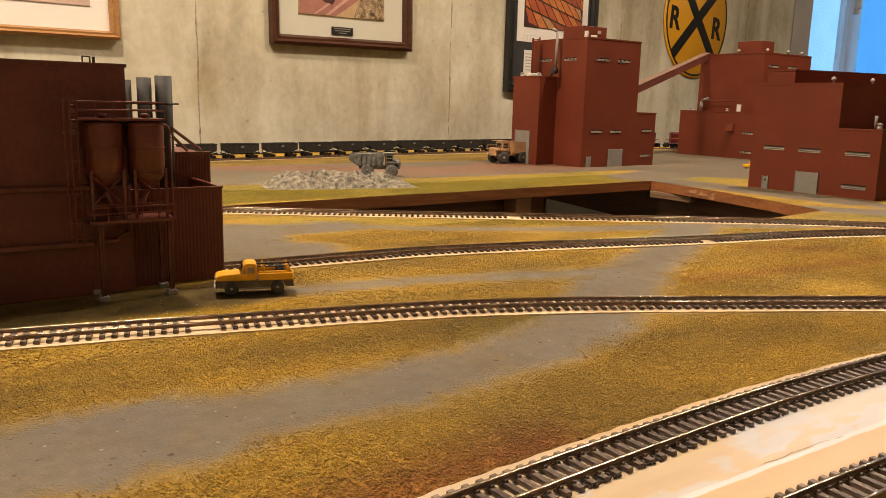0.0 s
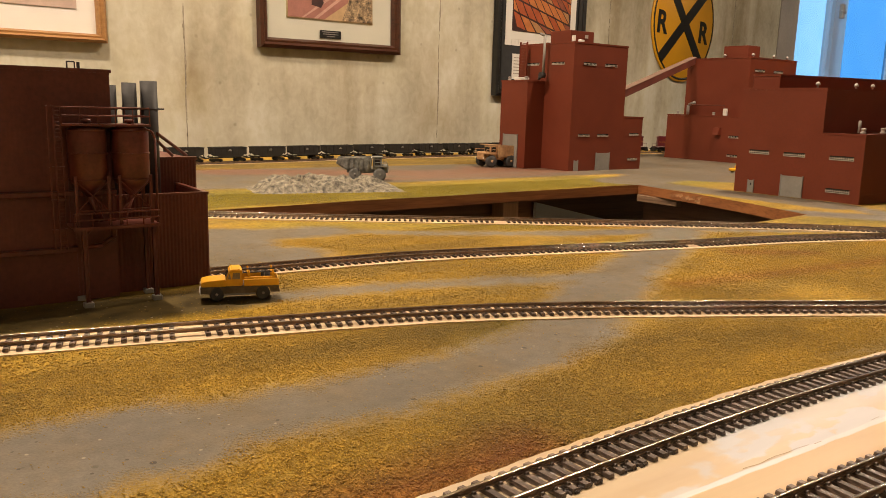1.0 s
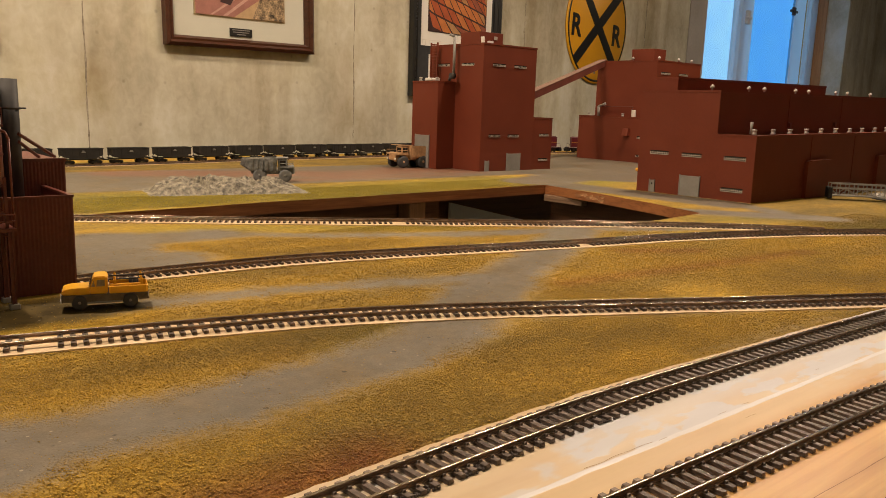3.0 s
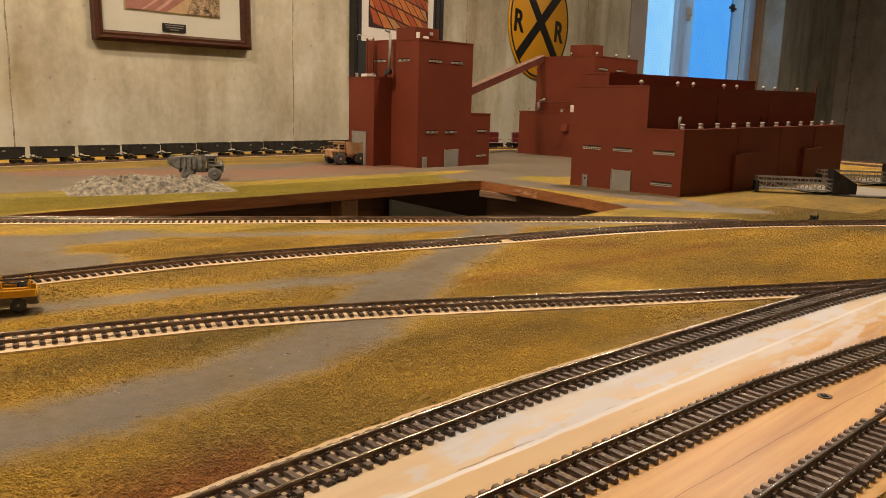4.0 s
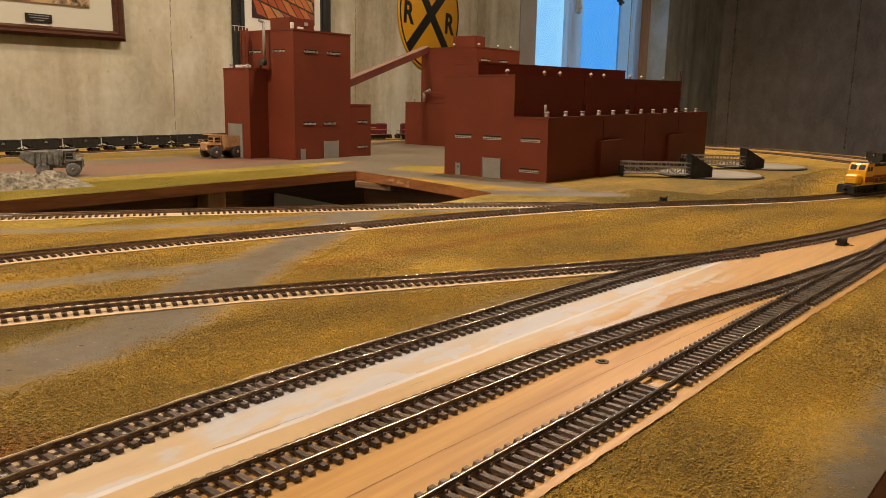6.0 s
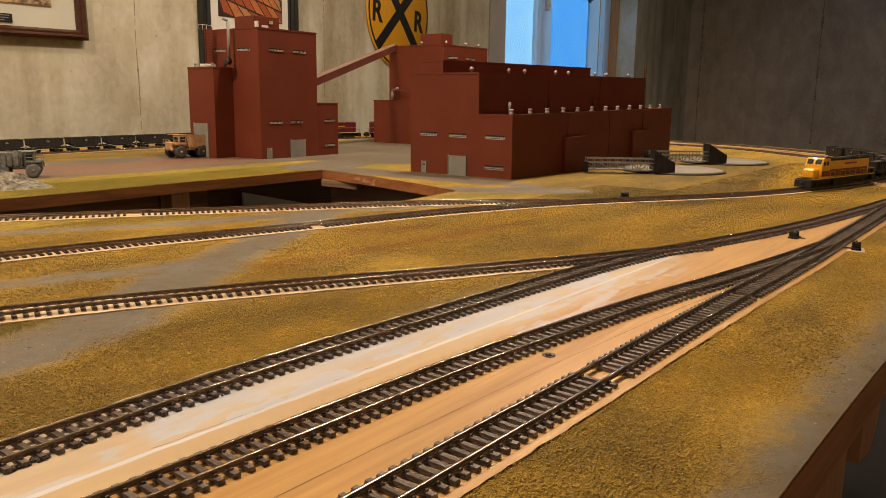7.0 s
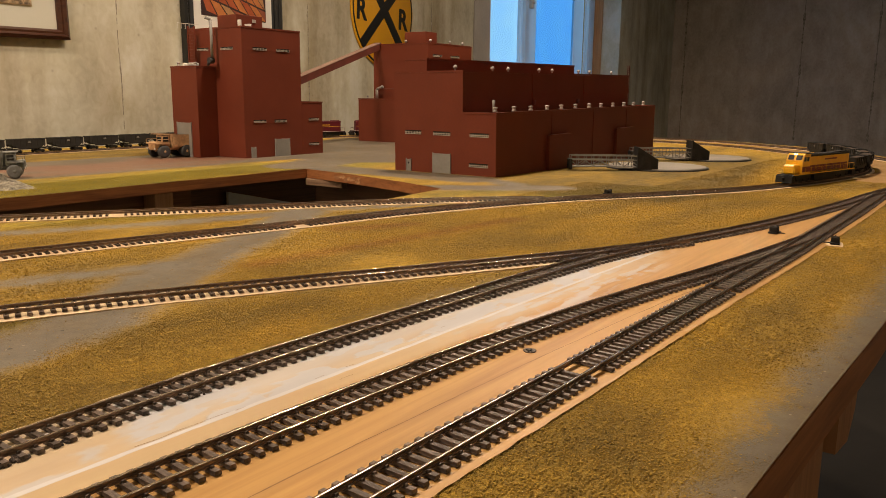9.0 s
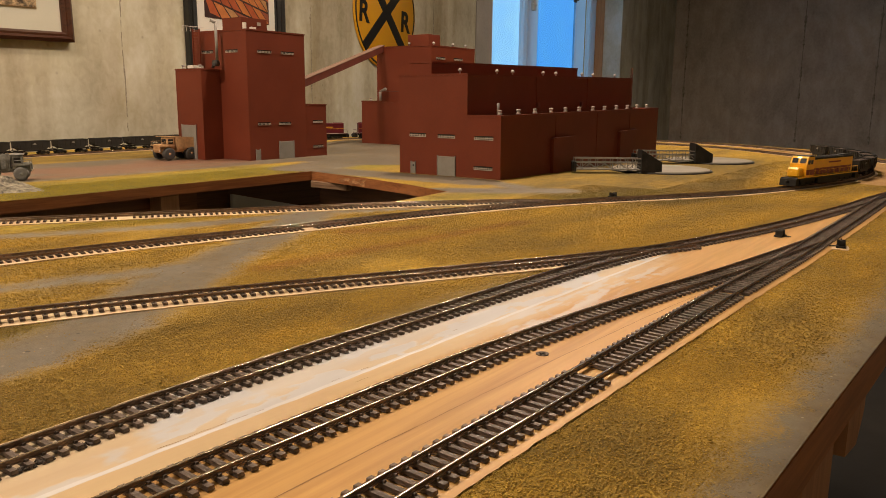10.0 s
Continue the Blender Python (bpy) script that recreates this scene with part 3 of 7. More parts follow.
DUST = [(-0.3, 0.448, 0.135, 0.446, 0.050), (-1.0, -0.043, 0.40, -0.042, 0.004), (0.40, -0.042, 1.3, -0.050, 0.004)]

BARE = [(1.42, 0.068, 1.62, 0.055, 0.030), (1.62, 0.055, 1.78, 0.105, 0.030), (1.78, 0.105, 1.95, 0.215, 0.030), (1.95, 0.215, 2.09, 0.35, 0.030), (2.09, 0.35, 2.21, 0.55, 0.030), (2.21, 0.55, 2.29, 0.75, 0.030)]


def near(x, y, segs, soft):
    """1 inside the strips, 0 outside, with a soft edge."""
    best = np.zeros_like(x)
    for x0, y0, x1, y1, w in segs:
        dx, dy = x1 - x0, y1 - y0
        t = np.clip(((x - x0) * dx + (y - y0) * dy) / (dx * dx + dy * dy), 0, 1)
        d = np.hypot(x - x0 - t * dx, y - y0 - t * dy) - w
        best = np.maximum(best, np.clip(0.5 - d / (2 * soft), 0, 1))
    return best


def ground_material():
    m = bpy.data.materials.new("painted_ground_with_scenic_turf")
    m.use_nodes = True
    nt = m.node_tree
    bs = nt.nodes["Principled BSDF"]
    tc = nt.nodes.new("ShaderNodeTexCoord")

    def noise_at(scale, detail=4):
        n = nt.nodes.new("ShaderNodeTexNoise")
        n.inputs["Scale"].default_value, n.inputs["Detail"].default_value = scale, detail
        link(nt, tc.outputs["Object"], n.inputs["Vector"])
        return n.outputs[0]

    def attr(name):
        a = nt.nodes.new("ShaderNodeAttribute")
        a.attribute_name = name
        return a.outputs["Fac"]

    def ramp(src, p0, c0, p1, c1):
        r = nt.nodes.new("ShaderNodeValToRGB")
        r.color_ramp.elements[0].position, r.color_ramp.elements[0].color = p0, (*c0, 1)
        r.color_ramp.elements[1].position, r.color_ramp.elements[1].color = p1, (*c1, 1)
        link(nt, src, r.inputs[0])
        return r.outputs[0]

    def mixc(f, a, b, mode="MIX"):
        x = nt.nodes.new("ShaderNodeMix")
        x.data_type, x.blend_type = "RGBA", mode
        if isinstance(f, float):
            x.inputs["Factor"].default_value = f
        else:
            link(nt, f, x.inputs["Factor"])
        link(nt, a, x.inputs["A"])
        link(nt, b, x.inputs["B"])
        return x.outputs["Result"]

    def math_(op, a, b, c=None):
        x = nt.nodes.new("ShaderNodeMath")
        x.operation = op
        for i, v in enumerate((a, b, c)):
            if v is None:
                continue
            if isinstance(v, (int, float)):
                x.inputs[i].default_value = v
            else:
                link(nt, v, x.inputs[i])
        return x.outputs[0]

    # broad drifts of browner and more golden turf
    mp = nt.nodes.new("ShaderNodeMapping")
    mp.inputs["Scale"].default_value = (7, 19, 1)
    mp.inputs["Rotation"].default_value = (0, 0, radians(-14))
    link(nt, tc.outputs["Object"], mp.inputs[0])
    drift = nt.nodes.new("ShaderNodeTexNoise")
    drift.inputs["Scale"].default_value, drift.inputs["Detail"].default_value = 1.0, 3
    link(nt, mp.outputs[0], drift.inputs["Vector"])
    cloud, mid, fine, grit = noise_at(7, 5), noise_at(60, 4), noise_at(900, 3), noise_at(2400, 2)
    turf_c = ramp(cloud, 0.36, (0.235, 0.151, 0.020), 0.64, (0.43, 0.268, 0.023))
    turf_c = mixc(0.42, turf_c, ramp(mid, 0.3, (0.22, 0.142, 0.019), 0.7, (0.46, 0.288, 0.024)), "MIX")
    turf_c = mixc(attr("lush"), turf_c, ramp(mid, 0.3, (0.15, 0.120, 0.012), 0.7, (0.24, 0.188, 0.016)))
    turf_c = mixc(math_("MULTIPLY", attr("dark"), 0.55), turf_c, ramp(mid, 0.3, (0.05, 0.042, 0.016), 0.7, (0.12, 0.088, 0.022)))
    turf_c = mixc(math_("MULTIPLY", attr("red"), 0.75), turf_c, ramp(mid, 0.3, (0.15, 0.022, 0.010), 0.7, (0.30, 0.085, 0.022)))
    turf_c = mixc(1.0, turf_c, ramp(drift.outputs[0], 0.36, (0.76, 0.79, 1.12), 0.60, (1.10, 1.10, 1.05)), "MULTIPLY")
    turf_c = mixc(0.6, turf_c, ramp(noise_at(240, 3), 0.36, (0.34, 0.34, 0.34), 0.64, (0.66, 0.66, 0.66)), "OVERLAY")
    turf_c = mixc(0.6, turf_c, ramp(fine, 0.36, (0.42, 0.42, 0.42), 0.62, (0.70, 0.68, 0.68)), "OVERLAY")
    paint_c = ramp(cloud, 0.3, (0.108, 0.095, 0.075), 0.7, (0.172, 0.150, 0.116))
    # worn and dusted patches of earth over the paint
    patch = noise_at(26, 7)
    paint_c = mixc(ramp(patch, 0.42, (0, 0, 0), 0.68, (0.8, 0.8, 0.8)), paint_c, ramp(mid, 0.3, (0.100, 0.074, 0.040), 0.7, (0.175, 0.130, 0.064)))
    paint_c = mixc(0.5, paint_c, ramp(noise_at(140, 5), 0.34, (0.36, 0.36, 0.36), 0.66, (0.62, 0.62, 0.62)), "OVERLAY")
    paint_c = mixc(math_("MULTIPLY", attr("red"), 0.55), paint_c, ramp(mid, 0.3, (0.20, 0.07, 0.04), 0.7, (0.28, 0.12, 0.07)))
    paint_c = mixc(0.25, paint_c, ramp(fine, 0.35, (0.3, 0.3, 0.3), 0.62, (0.7, 0.7, 0.7)), "OVERLAY")
    # a dusting of fine turf over the front strip, and flakes of paint
    paint_c = mixc(math_("MULTIPLY", attr("dust"), 0.92), paint_c, ramp(mid, 0.3, (0.050, 0.036, 0.014), 0.7, (0.108, 0.078, 0.026)))
    flake = nt.nodes.new("ShaderNodeTexVoronoi")
    flake.inputs["Scale"].default_value = 260
    link(nt, tc.outputs["Object"], flake.inputs["Vector"])
    spot = ramp(flake.outputs["Distance"], 0.13, (1, 1, 1), 0.20, (0, 0, 0))
    tone = nt.nodes.new("ShaderNodeSeparateColor")
    link(nt, flake.outputs["Color"], tone.inputs[0])
    paint_c = mixc(math_("MULTIPLY", spot, math_("GREATER_THAN", tone.outputs[0], 0.80)), paint_c, ramp(tone.outputs[1], 0.45, (0.05, 0.038, 0.022), 0.55, (0.30, 0.26, 0.19)))
    fleck = nt.nodes.new("ShaderNodeTexVoronoi")
    fleck.inputs["Scale"].default_value = 105
    link(nt, tc.outputs["Object"], fleck.inputs["Vector"])
    shade = nt.nodes.new("ShaderNodeSeparateColor")
    link(nt, fleck.outputs["Color"], shade.inputs[0])
    blob = ramp(math_("MULTIPLY_ADD", mid, 0.12, fleck.outputs["Distance"]), 0.17, (1, 1, 1), 0.20, (0, 0, 0))
    paint_c = mixc(math_("MULTIPLY", blob, math_("GREATER_THAN", shade.outputs[0], 0.62)), paint_c, ramp(shade.outputs[1], 0.35, (0.030, 0.024, 0.016), 0.75, (0.085, 0.072, 0.050)))
    g = attr("grey")
    wob = math_("MULTIPLY_ADD", math_("SUBTRACT", mid, 0.5), 0.45, g)
    wob = math_("MULTIPLY_ADD", math_("SUBTRACT", fine, 0.5), 0.5, wob)
    mask = ramp(wob, 0.38, (0, 0, 0), 0.64, (1, 1, 1))
    wood_c = ramp(noise_at(18, 8), 0.3, (0.30, 0.17, 0.062), 0.7, (0.44, 0.27, 0.105))
    board = ramp(math_("MULTIPLY_ADD", math_("SUBTRACT", mid, 0.5), 0.4, attr("bare")), 0.44, (0, 0, 0), 0.56, (1, 1, 1))
    link(nt, mixc(board, mixc(mask, turf_c, paint_c), wood_c), bs.inputs["Base Color"])
    rough = nt.nodes.new("ShaderNodeMapRange")
    rough.inputs["To Min"].default_value, rough.inputs["To Max"].default_value = 0.92, 0.50
    link(nt, mask, rough.inputs[0])
    link(nt, math_("MULTIPLY_ADD", attr("dust"), 0.3, rough.outputs[0]), bs.inputs["Roughness"])
    link(nt, math_("MULTIPLY_ADD", attr("dust"), -0.45, 0.5), bs.inputs["Specular IOR Level"])
    inv = math_("SUBTRACT", 1.0, mask)
    height = math_("MULTIPLY", math_("MULTIPLY_ADD", grit, 0.5, fine), math_("MULTIPLY_ADD", inv, 0.92, 0.08))
    bp = nt.nodes.new("ShaderNodeBump")
    bp.inputs["Strength"].default_value, bp.inputs["Distance"].default_value = 0.9, 0.0016
    link(nt, height, bp.inputs["Height"])
    link(nt, bp.outputs[0], bs.inputs["Normal"])
    return m


GROUND = ground_material()


def inside(x, y, poly):
    r, n = False, len(poly)
    for i in range(n):
        (x0, y0), (x1, y1) = poly[i], poly[i - 1]
        if (y0 > y) != (y1 > y) and x < (x1 - x0) * (y - y0) / (y1 - y0) + x0:
            r = not r
    return r


def build_ground():
    from mathutils.geometry import delaunay_2d_cdt
    verts, edges = [], []

    def loop(poly):
        base = len(verts)
        pts = []
        for i, (x0, y0) in enumerate(poly):
            x1, y1 = poly[(i + 1) % len(poly)]
            n = max(1, int(math.hypot(x1 - x0, y1 - y0) / 0.02))
            pts += [(x0 + (x1 - x0) * k / n, y0 + (y1 - y0) * k / n) for k in range(n)]
        verts.extend(Vector(p) for p in pts)
        edges.extend((base + i, base + (i + 1) % len(pts)) for i in range(len(pts)))

    loop(OUTER)
    loop(HOLE)
    rnd = random.Random(3)
    for x0, x1, y0, y1, s in ((-0.35, 0.80, -0.03, 0.62, 0.009), (0.80, 1.3, -0.03, 0.62, 0.016), (-0.99, -0.35, -0.03, 0.62, 0.04), (1.3, 2.45, -0.03, 0.62, 0.022), (-0.99, 2.45, 0.62, 1.59, 0.022)):
        ny, nx = int((y1 - y0) / s), int((x1 - x0) / s)
        for j in range(ny):
            for i in range(nx):
                x, y = x0 + (i + 0.5 + 0.25 * (rnd.random() - 0.5)) * s, y0 + (j + 0.5 + 0.25 * (rnd.random() - 0.5)) * s
                if inside(x, y, OUTER) and not inside(x, y, HOLE):
                    verts.append(Vector((x, y)))
    vs, es, fs, *_ = delaunay_2d_cdt(verts, edges, [], 0, 1e-5)
    keep = []
    for f in fs:
        c = sum((vs[i] for i in f), Vector((0, 0))) / len(f)
        if inside(c.x, c.y, OUTER) and not inside(c.x, c.y, HOLE):
            keep.append(f)
    me = bpy.data.meshes.new("ground")
    me.from_pydata([(v.x, v.y, 0.0006 * noise.noise((v.x * 9, v.y * 9, 0))) for v in vs], [], keep)
    px, py = np.array([v.x for v in vs]), np.array([v.y for v in vs])
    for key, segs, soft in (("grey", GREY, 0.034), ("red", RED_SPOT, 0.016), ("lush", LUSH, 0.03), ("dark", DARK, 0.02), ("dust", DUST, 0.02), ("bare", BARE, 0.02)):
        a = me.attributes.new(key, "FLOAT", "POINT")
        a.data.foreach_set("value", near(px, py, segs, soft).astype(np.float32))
    me.materials.append(GROUND)
    me.update()
    for p in me.polygons:
        p.use_smooth = True
    return tagged(new("ground", me), "painted grey layout board with patches of yellow-ochre scenic turf", "layout ground", kind="structure")


build_ground()


def along(name, poly, z0, z1, width, mat, label, category, kind="structure"):
    """A board of upright section that follows a plan line; width to its left."""
    fr = frames_of([Vector((x, y, 0)) for x, y in poly])
    bm = bm_()
    rows = []
    for q, d, n in fr:
        a, b = q, q + n * width
        rows.append([bm.verts.new((p.x, p.y, z)) for p, z in ((a, z0), (a, z1), (b, z1), (b, z0))])
    for r, s in zip(rows, rows[1:]):
        for i in range(4):
            bm.faces.new((r[i], r[(i + 1) % 4], s[(i + 1) % 4], s[i]))
    bm.faces.new(rows[0])
    bm.faces.new(rows[-1][::-1])
    bmesh.ops.recalc_face_normals(bm, faces=bm.faces)
    return tagged(part(name, bm, mat), label, category, kind=kind)


along("board_edge", HOLE[0:4], -0.0147, -0.0004, 0.012, PLY_DECK, "orange-brown sawn plywood edge of the upper deck", "board edge")
along("board_edge", HOLE[3:7], -0.0147, -0.0004, 0.012, PLY_EDGE_SIDE, "chipped orange-brown plywood edge beside the opening", "board edge")
along("board_edge", HOLE[6:] + HOLE[:1], -0.0147, -0.0004, 0.012, PLY_EDGE, "plywood edge under the rear track", "board edge")
along("board_edge", OUTER[:16], -0.021, -0.0012, 0.018, PLY_EDGE, "reddish-brown fascia board along the table edge", "board edge")

# ---------------------------------------------------------------- track
GAUGE, TIE_LEN, TIE_W, TIE_H = 0.0126, 0.0226, 0.0027, 0.0015
SPACING = 0.0057


def tie_mesh():
    bm = bm_()
    hx, hy = TIE_W / 2, TIE_LEN / 2
    vs = [bm.verts.new(c) for c in ((-hx, -hy, 0), (hx, -hy, 0), (hx, hy, 0), (-hx, hy, 0), (-hx * 0.85, -hy * 0.985, TIE_H), (hx * 0.85, -hy * 0.985, TIE_H), (hx * 0.85, hy * 0.985, TIE_H), (-hx * 0.85, hy * 0.985, TIE_H))]
    for f in ((4, 5, 6, 7), (0, 1, 5, 4), (1, 2, 6, 5), (2, 3, 7, 6), (3, 0, 4, 7)):
        bm.faces.new([vs[i] for i in f])
    for s in (-1, 1):
        for o in (-0.0015, 0.0015):
            y = s * GAUGE / 2 + o
            b = [bm.verts.new((x, yy, z)) for z, k in ((TIE_H - 0.0001, 1.0), (TIE_H + 0.0008, 0.7)) for x, yy in ((-0.0007 * k, y - 0.0006 * k), (0.0007 * k, y - 0.0006 * k), (0.0007 * k, y + 0.0006 * k), (-0.0007 * k, y + 0.0006 * k))]
            for f in ((4, 5, 6, 7), (0, 1, 5, 4), (1, 2, 6, 5), (2, 3, 7, 6), (3, 0, 4, 7)):
                bm.faces.new([b[i] for i in f])
    me = bpy.data.meshes.new("tie")
    bm.to_mesh(me)
    bm.free()
    me.materials.append(TIE)
    return me


TIE_MESH = tie_mesh()
BALLAST = material("dark_gritty_glue", (0.050, 0.036, 0.030), 0.55, vary=0.5, scale=500, bump=0.6, bump_scale=1500)


def rail_bm(fr, side, z0):
    """Rail section swept along the curve: foot, web and head; the head's top is bright."""
    sec = [(a * 0.82, b * 0.80) for a, b in [(-0.0011, 0), (-0.0011, 0.0004), (-0.00035, 0.0007), (-0.00035, 0.0017), (-0.0008, 0.0019), (-0.0008, 0.0024), (-0.0006, 0.00255), (0.0006, 0.00255), (0.0008, 0.0024), (0.0008, 0.0019), (0.00035, 0.0017), (0.00035, 0.0007), (0.0011, 0.0004), (0.0011, 0)]]
    bm = bm_()
    prev = None
    for q, d, n in fr:
        c = q + n * side * GAUGE / 2
        ring = [bm.verts.new((c.x + n.x * a, c.y + n.y * a, z0 + b)) for a, b in sec]
        if prev:
            for i in range(len(sec) - 1):
                f = bm.faces.new((prev[i], ring[i], ring[i + 1], prev[i + 1]))
                f.material_index = 1 if i in (5, 6, 7) else 0
                f.smooth = 4 <= i <= 8
        else:
            bm.faces.new(ring)
        prev = ring
    bm.faces.new(prev[::-1])
    bmesh.ops.recalc_face_normals(bm, faces=bm.faces)
    return bm


def track(key, label, lift=0.0008, single=300, gaps=(), span=None):
    pts = spline(TRACKS[key], SPACING)
    fr = frames_of(pts)
    t = thing("track", pose(0, 0, 0), label, "railway track", "model railway tracks")
    for s in (-1, 1):
        part("rail", rail_bm(fr[::2] + [fr[-1]], s, lift + TIE_H), (RAIL_SIDE, RAIL_TOP), t, "nickel rail with dark sides and shiny head")
    rest = bm_()
    count = 0
    rnd = random.Random(len(pts))
    for i, (q, d, n) in enumerate(fr):
        if any(math.hypot(q.x - gx, q.y - gy) < r for gx, gy, r in gaps):
            continue
        m = pose(q.x, q.y, lift, 0, 0, math.degrees(math.atan2(d.y, d.x)) + rnd.uniform(-1.2, 1.2))
        if count < single and (span is None or span[0] < q.x < span[1]) and q.y < 0.9:
            o = new("tie", TIE_MESH)
            o.parent, o.matrix_basis = t, m
            count += 1
        else:
            box(rest, -TIE_W / 2, -TIE_LEN / 2, 0, TIE_W / 2, TIE_LEN / 2, TIE_H, m=m)
    if rest.verts:
        tagged(part("tie_row", rest, TIE, t), kind="stuff")
    else:
        rest.free()
    return t


def glue_lumps(t):
    """Dark gritty glue left between the tie ends on the board side of the near track."""
    rnd = random.Random(31)
    line = spline(TRACKS["a"], 0.001)
    for x0, x1 in ((0.165, 0.181), (0.192, 0.204), (0.213, 0.219), (0.266, 0.273)):
        bm = bm_()
        for p in line:
            if not x0 < p.x < x1:
                continue
            for k in range(3):
                r = rnd.uniform(0.0005, 0.0010)
                m = pose(p.x + rnd.uniform(-0.0006, 0.0006), p.y - rnd.uniform(0.0080, 0.0112), 0.0008 + r * 0.5, rnd.uniform(0, 90), rnd.uniform(0, 90), rnd.uniform(0, 90))
                bmesh.ops.create_icosphere(bm, subdivisions=1, radius=r, matrix=m @ Matrix.Diagonal((1.2, 1.0, 0.8, 1)))
        part("glue_lump", bm, BALLAST, t, "dark gritty glue between tie ends")


def roadbed(key, half_l, half_r, z, mat, label, i0=0, i1=None):
    fr = frames_of(spline(TRACKS[key], 0.012))[i0:i1]
    bm = bm_()
    rows = []
    rnd = random.Random(7)
    for q, d, n in fr:
        l, r = half_l + rnd.uniform(-0.0006, 0.0006), half_r + rnd.uniform(-0.0006, 0.0006)
        a, b = q + n * l, q - n * r
        rows.append([bm.verts.new((p.x, p.y, zz)) for p, zz in ((a, -0.001), (a, z), (b, z), (b, -0.001))])
    for r, s in zip(rows, rows[1:]):
        for i in range(3):
            bm.faces.new((r[i], r[i + 1], s[i + 1], s[i]))
    bmesh.ops.recalc_face_normals(bm, faces=bm.faces)
    return tagged(part("roadbed", bm, mat), label, "roadbed", kind="structure")


def bare_board_material():
    """Plywood under a knifed-on skim of filler: solid and grey-white above a straight ridge, thin and tan where it was scraped."""
    m = wood("bare_plywood_board", (0.39, 0.203, 0.060), (0.55, 0.322, 0.108), "x", 0.40, 0.8)
    nt = m.node_tree
    bs = nt.nodes["Principled BSDF"]
    old = bs.inputs["Base Color"].links[0].from_socket
    tc = nt.nodes.new("ShaderNodeTexCoord")
    sep = nt.nodes.new("ShaderNodeSeparateXYZ")
    link(nt, tc.outputs["Object"], sep.inputs[0])
    px, py = sep.outputs[0], sep.outputs[1]

    def math_(op, a, b, c=None):
        x = nt.nodes.new("ShaderNodeMath")
        x.operation = op
        for i, v in enumerate((a, b, c)):
            if v is None:
                continue
            if isinstance(v, (int, float)):
                x.inputs[i].default_value = v
            else:
                link(nt, v, x.inputs[i])
        return x.outputs[0]

    def step_(v, lo, hi):
        r = nt.nodes.new("ShaderNodeMapRange")
        r.interpolation_type = "SMOOTHSTEP"
        r.inputs["From Min"].default_value, r.inputs["From Max"].default_value = lo, hi
        link(nt, v, r.inputs[0])
        return r.outputs[0]

    def noise_at(scale, stretch, detail=5, offset=0.0, turn=-2.0):
        mp = nt.nodes.new("ShaderNodeMapping")
        mp.inputs["Scale"].default_value = stretch
        mp.inputs["Location"].default_value = (offset, offset, 0)
        mp.inputs["Rotation"].default_value = (0, 0, radians(turn))
        link(nt, tc.outputs["Object"], mp.inputs[0])
        n = nt.nodes.new("ShaderNodeTexNoise")
        n.inputs["Scale"].default_value, n.inputs["Detail"].default_value = scale, detail
        link(nt, mp.outputs[0], n.inputs[0])
        return n.outputs[0]

    def both(*vs):
        out = vs[0]
        for v in vs[1:]:
            out = math_("MULTIPLY", out, v)
        return out

    def minus(v):
        return math_("SUBTRACT", 1.0, v)

    def paint(base, factor, colour):
        x = nt.nodes.new("ShaderNodeMix")
        x.data_type = "RGBA"
        x.inputs["B"].default_value = (*colour, 1)
        link(nt, factor, x.inputs["Factor"])
        link(nt, base, x.inputs["A"])
        return x.outputs["Result"]

    broad, fine = noise_at(22, (0.55, 1, 1), 5), noise_at(150, (0.5, 1, 1), 6)
    knife = noise_at(90, (0.12, 1, 1), 4, 3.0)
    # height above the ridge, which runs straight along the board
    up = math_("ADD", math_("MULTIPLY_ADD", px, 0.026, py), -0.1417)
    edge = math_("MULTIPLY_ADD", math_("SUBTRACT", fine, 0.5), 0.0045, up)
    wide = math_("MULTIPLY_ADD", math_("SUBTRACT", broad, 0.5), 0.16, math_("MULTIPLY_ADD", math_("SUBTRACT", fine, 0.5), 0.05, px))
    above = both(step_(edge, -0.0004, 0.0008), minus(step_(math_("MULTIPLY_ADD", px, 0.035, edge), 0.050, 0.055)))
    ends = minus(step_(math_("MULTIPLY_ADD", math_("SUBTRACT", fine, 0.5), 0.3, wide), 0.60, 0.74))
    begins = step_(math_("MULTIPLY_ADD", math_("SUBTRACT", fine, 0.5), 0.03, math_("MULTIPLY_ADD", py, -0.4, px)), 0.168, 0.178)
    # scraped patches lie close above the ridge
    low = minus(step_(edge, 0.006, 0.016))
    bald = step_(math_("MULTIPLY_ADD", fine, 0.35, noise_at(38, (0.45, 1.0, 1), 3, 2.1)), 0.64, 0.69)
    bald = both(bald, math_("MULTIPLY_ADD", low, 0.55, 0.45))
    solid = both(above, ends, begins, math_("MULTIPLY_ADD", bald, -0.85, 1.0))
    specks = both(above, minus(begins), step_(math_("MULTIPLY_ADD", knife, 0.3, noise_at(70, (0.6, 1, 1), 3, 7.0)), 0.70, 0.80))
    haze = both(above, minus(begins), minus(step_(px, 0.02, 0.16)))
    smear = both(minus(above), step_(edge, -0.032, -0.020), step_(wide, 0.40, 0.46), minus(step_(wide, 0.60, 0.66)), step_(math_("MULTIPLY_ADD", fine, 0.5, knife), 0.70, 0.82))
    off = math_("ABSOLUTE", math_("MULTIPLY_ADD", math_("SUBTRACT", fine, 0.5), 0.0016, up), 0.0)
